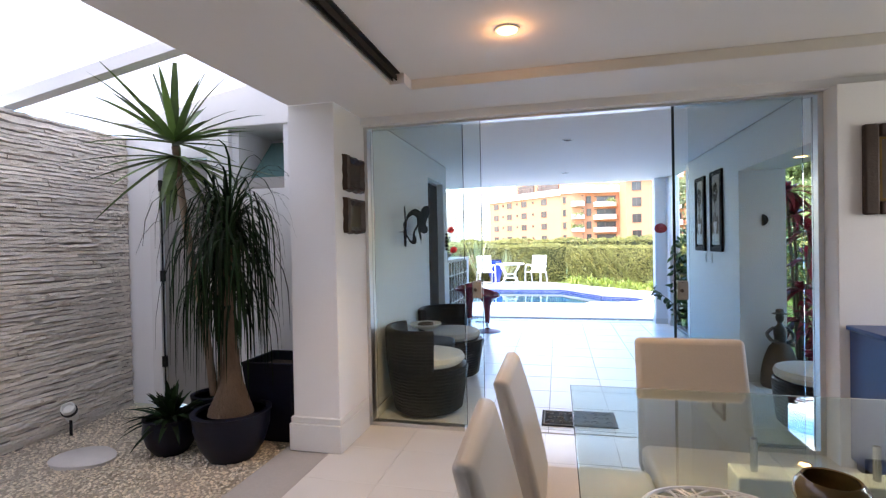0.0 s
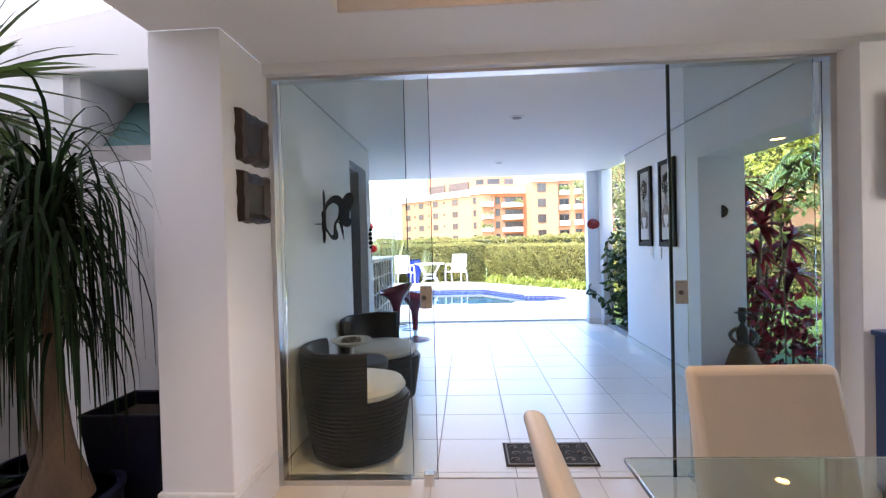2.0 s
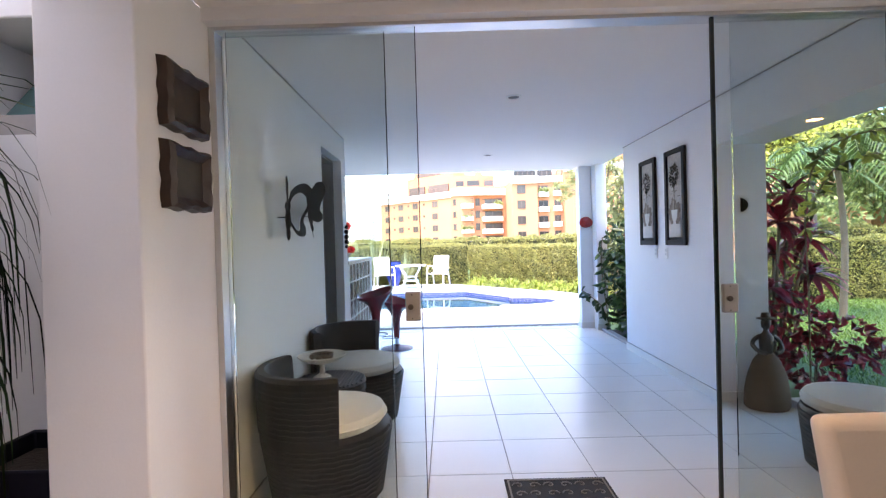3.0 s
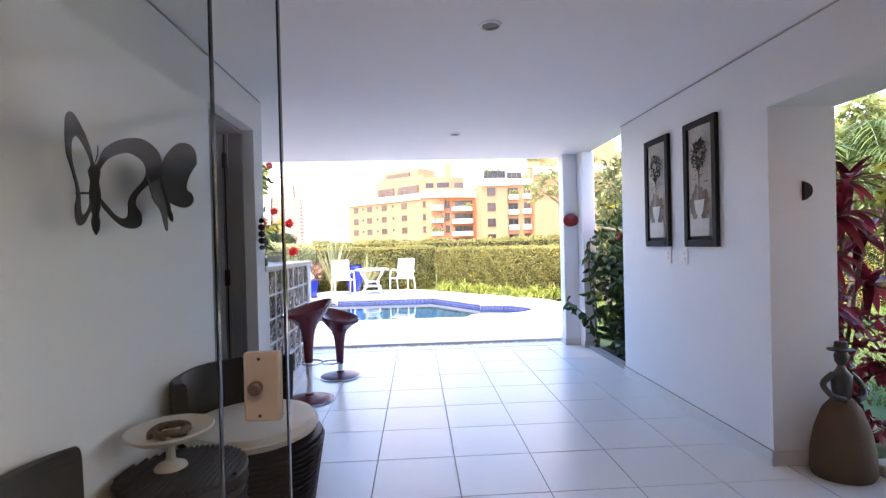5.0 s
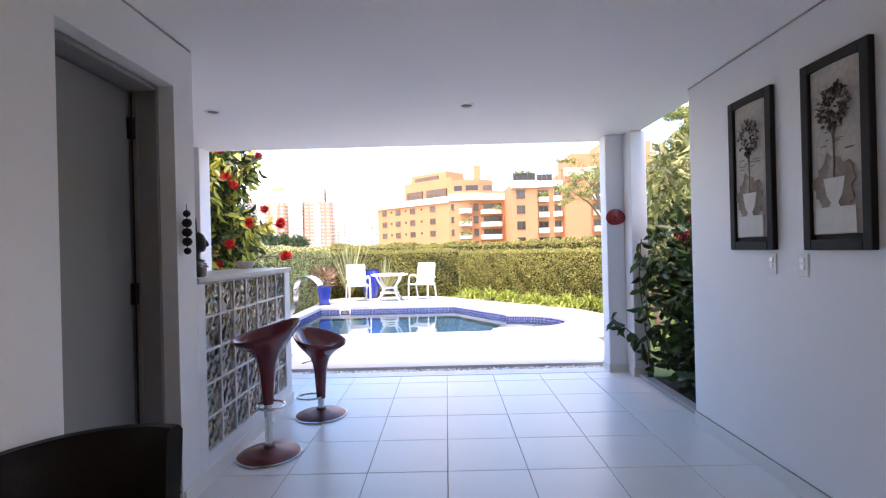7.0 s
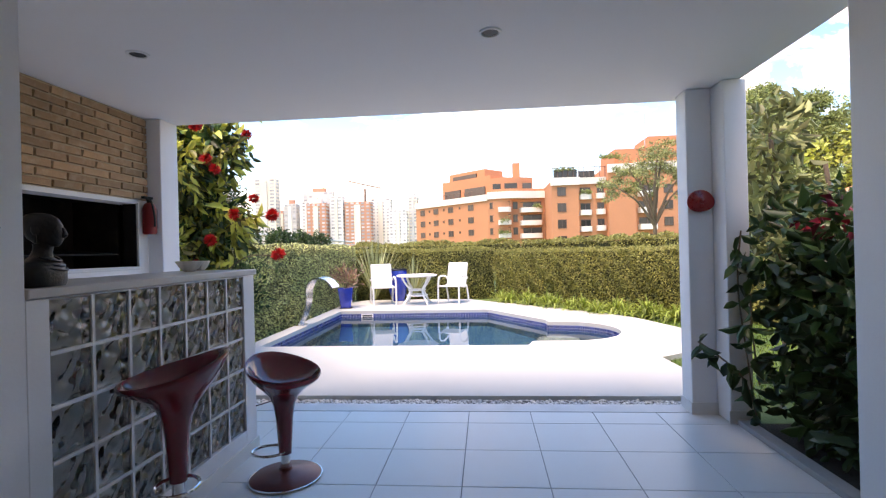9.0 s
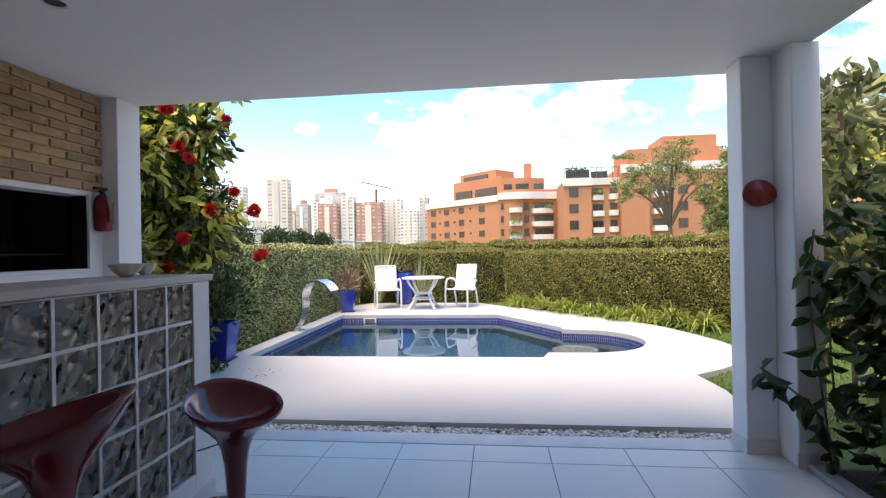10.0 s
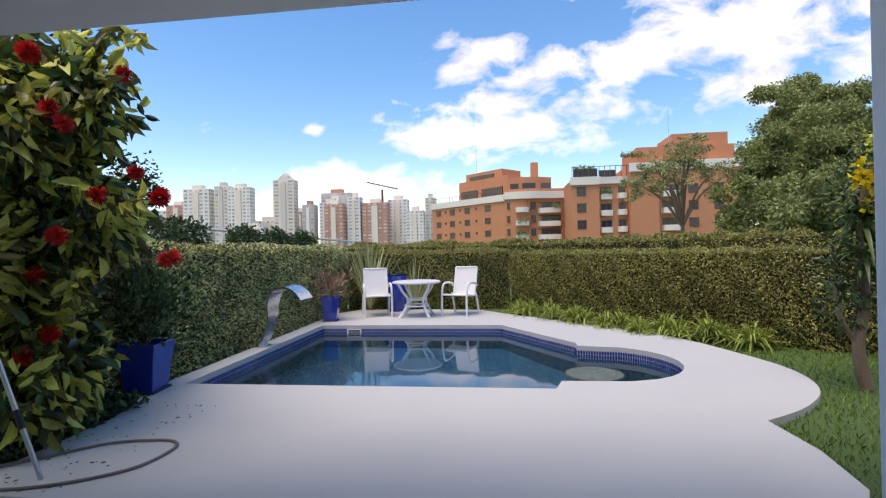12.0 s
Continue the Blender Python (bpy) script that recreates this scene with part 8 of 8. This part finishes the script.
part("jib", Shape().add([(-14, -0.5, 62.5), (14, -0.5, 55.5), (14, 0.5, 55.5), (-14, 0.5, 62.5), (-14, -0.5, 63.5), (14, -0.5, 56.5), (14, 0.5, 56.5), (-14, 0.5, 63.5)], [(3, 2, 1, 0), (4, 5, 6, 7), (0, 1, 5, 4), (1, 2, 6, 5), (2, 3, 7, 6), (3, 0, 4, 7)]), FRAME_BROWN, crane)
rail = thing("footbridge_rail", "long pale grey footbridge rail beyond the garden wall", "railing")
LINE = [(-28.96, 40.74, 4.16), (-35.27, 72.61, 4.43), (-32.6, 122.0, 3.69)]
part("top_rail", Shape().tube(smooth_line(LINE, 8), 0.19, 8), ALU, rail)
part("lower_rail", Shape().tube(smooth_line([(x, y, z - 0.7) for x, y, z in LINE], 8), 0.06, 6), ALU, rail)
for k, p in enumerate(smooth_line(LINE, 8)):
    part("post", Shape().tube([(p.x, p.y, -0.05), (p.x, p.y, p.z)], 0.07, 6), ALU, rail)
house = thing("neighbour_house", "low terracotta neighbouring house behind the lawn", "house", pose(0, 0, 0))
part("wall", Shape().box(13.5, 17.0, -0.1, 26, 25, 2.7), APT, house)
part("roof", Shape().add([(13.0, 16.5, 2.7), (26.5, 16.5, 2.7), (26.5, 25.5, 2.7), (13.0, 25.5, 2.7), (15, 21, 4.3), (24.5, 21, 4.3)], [(0, 1, 5, 4), (1, 2, 5), (2, 3, 4, 5), (3, 0, 4), (3, 2, 1, 0)]), APT, house, "tiled hip roof")

# ---- pieces of floors and walls ----
def plate(w, d, h, chamfer=0.0015):
    """A thin tile with eased upper edges; its origin is the corner of its bed."""
    c = chamfer
    v = [(0, 0, 0), (w, 0, 0), (w, d, 0), (0, d, 0), (0, 0, h - c), (w, 0, h - c), (w, d, h - c), (0, d, h - c), (c, c, h), (w - c, c, h), (w - c, d - c, h), (c, d - c, h)]
    f = [(4 * j + i, 4 * j + (i + 1) % 4, 4 * j + 4 + (i + 1) % 4, 4 * j + 4 + i) for j in range(2) for i in range(4)] + [(8, 9, 10, 11)]
    return Shape().add(v, f)


MESHES = {}


def piece(name, parent, material, x, y, z, w, d, h, tilt=0.0):
    key = (material.name, round(w, 3), round(d, 3), round(h, 4))
    if key not in MESHES:
        MESHES[key] = plate(w, d, h).mesh(name)
        MESHES[key].materials.append(material)
    return part(name, MESHES[key], material, parent, m=pose(x, y, z, tilt, tilt * 0.7, 0))


rng = random.Random(5)
terrace = bpy.data.objects["floor_terrace"]
XS = [0.015 + 0.48 * k for k in range(-6, 5)]
YS = [6.395 + 0.485 * k for k in range(-7, 5)]
for i, x in enumerate(XS):
    for y in YS:
        x0, x1 = max(x, -2.68), min(x + 0.48, 1.94)
        y0, y1 = max(y, 3.42), min(y + 0.485, 8.583)
        if x0 < LEFT and y1 < 6.3:
            x0 = LEFT + 0.001
        if x0 < LEFT < x1 and y0 < 6.22 < y1:
            x0 = LEFT + 0.001
        if x1 - x0 < 0.02 or y1 - y0 < 0.02:
            continue
        piece("tile", terrace, TILE, x0 + 0.0025, y0 + 0.0025, -0.004 + rng.uniform(0, 0.0006), x1 - x0 - 0.005, y1 - y0 - 0.005, 0.004)
for y in YS[:5]:
    y0, y1 = max(y, 3.42), min(y + 0.485, 5.088)
    if y1 - y0 > 0.03:
        piece("tile", terrace, TILE, 1.9425, y0 + 0.0025, -0.004, 0.395, y1 - y0 - 0.005, 0.004)
dining = bpy.data.objects["floor_dining"]
for i in range(11):
    for j in range(15):
        x0, y0 = -1.447 + 0.48 * i, 3.40 - 0.48 * (j + 1)
        x1 = min(x0 + 0.48, 3.59)
        if y0 > -3.6 and x1 - x0 > 0.05:
            piece("tile", dining, PORCELAIN, x0 + 0.0012, y0 + 0.0012, -0.004, x1 - x0 - 0.0024, 0.4776, 0.004)

# buff bricks over the alcove
hood = thing("brick_hood", "buff brick hood over the alcove recess", "brickwork", pose(0, 0, 0))
part("mortar", Shape().box(-2.714, 6.224, 1.771, -2.694, 8.618, CEILING - 0.002), BRICK_JOINT, hood, "tan mortar bed")
kinds = []
for k in range(5):
    r = random.Random(k)
    j = lambda: r.uniform(-0.0025, 0.0025)
    L, H = 0.235, 0.052
    v = [(0, j(), j()), (0, L + j(), j()), (0, L + j(), H + j()), (0, j(), H + j()), (0.016 + j(), 0.004 + j(), 0.004 + j()), (0.016 + j(), L - 0.004 + j(), 0.004 + j()), (0.016 + j(), L - 0.004 + j(), H - 0.004 + j()), (0.016 + j(), 0.004 + j(), H - 0.004 + j())]
    me = Shape().add(v, [(0, 1, 5, 4), (1, 2, 6, 5), (2, 3, 7, 6), (3, 0, 4, 7), (4, 5, 6, 7)]).mesh("brick")
    me.materials.append(BRICK)
    kinds.append(me)
for row in range(11):
    z = 1.777 + row * 0.0625
    y = 6.226 - (0.125 if row % 2 else 0.0)
    while y < 8.6:
        y0, y1 = max(y, 6.226), min(y + 0.235, 8.614)
        if y1 - y0 > 0.03:
            part("brick", kinds[(row * 7 + int(y * 13)) % 5], BRICK, hood, m=pose(-2.695, y0, z) @ Matrix.Diagonal((1, (y1 - y0) / 0.235, 1, 1)))
        y += 0.247

# split stone strips of the atrium wall
stone = bpy.data.objects["wall_atrium_stone"]
strips = []
for k in range(16):
    r = random.Random(100 + k)
    v, f, n = [], [], 13
    drift = 0.0
    for i in range(n):
        u = i / (n - 1)
        drift = 0.6 * drift + r.uniform(-0.005, 0.005)
        top, low = 0.029 + drift + r.uniform(-0.004, 0.004), drift + r.uniform(-0.004, 0.004)
        out = 0.013 + r.uniform(-0.009, 0.013)
        v += [(0, u, low), (out, u, low + 0.004), (out * r.uniform(0.5, 1.1), u, top - 0.006), (0, u, top)]
    for i in range(n - 1):
        f += [(4 * i + j, 4 * i + 4 + j, 4 * i + 5 + j, 4 * i + 1 + j) for j in range(3)]
    f += [(0, 1, 2, 3), tuple(4 * (n - 1) + j for j in (3, 2, 1, 0))]
    me = Shape().add(v, f).mesh("stone_strip")
    me.materials.append(SLATE)
    strips.append(me)
r = random.Random(3)
for row in range(84):
    z = -0.03 + 0.0297 * row
    y = 1.0 - r.uniform(0, 0.4)
    while y < 3.43:
        ln = min(r.uniform(0.4, 1.1), 3.44 - y)
        part("stone_strip", strips[r.randrange(16)], SLATE, stone, m=pose(-3.776, y, z + r.uniform(-0.003, 0.003)) @ Matrix.Diagonal((r.uniform(0.6, 1.4), ln, 1, 1)))
        y += ln + 0.001
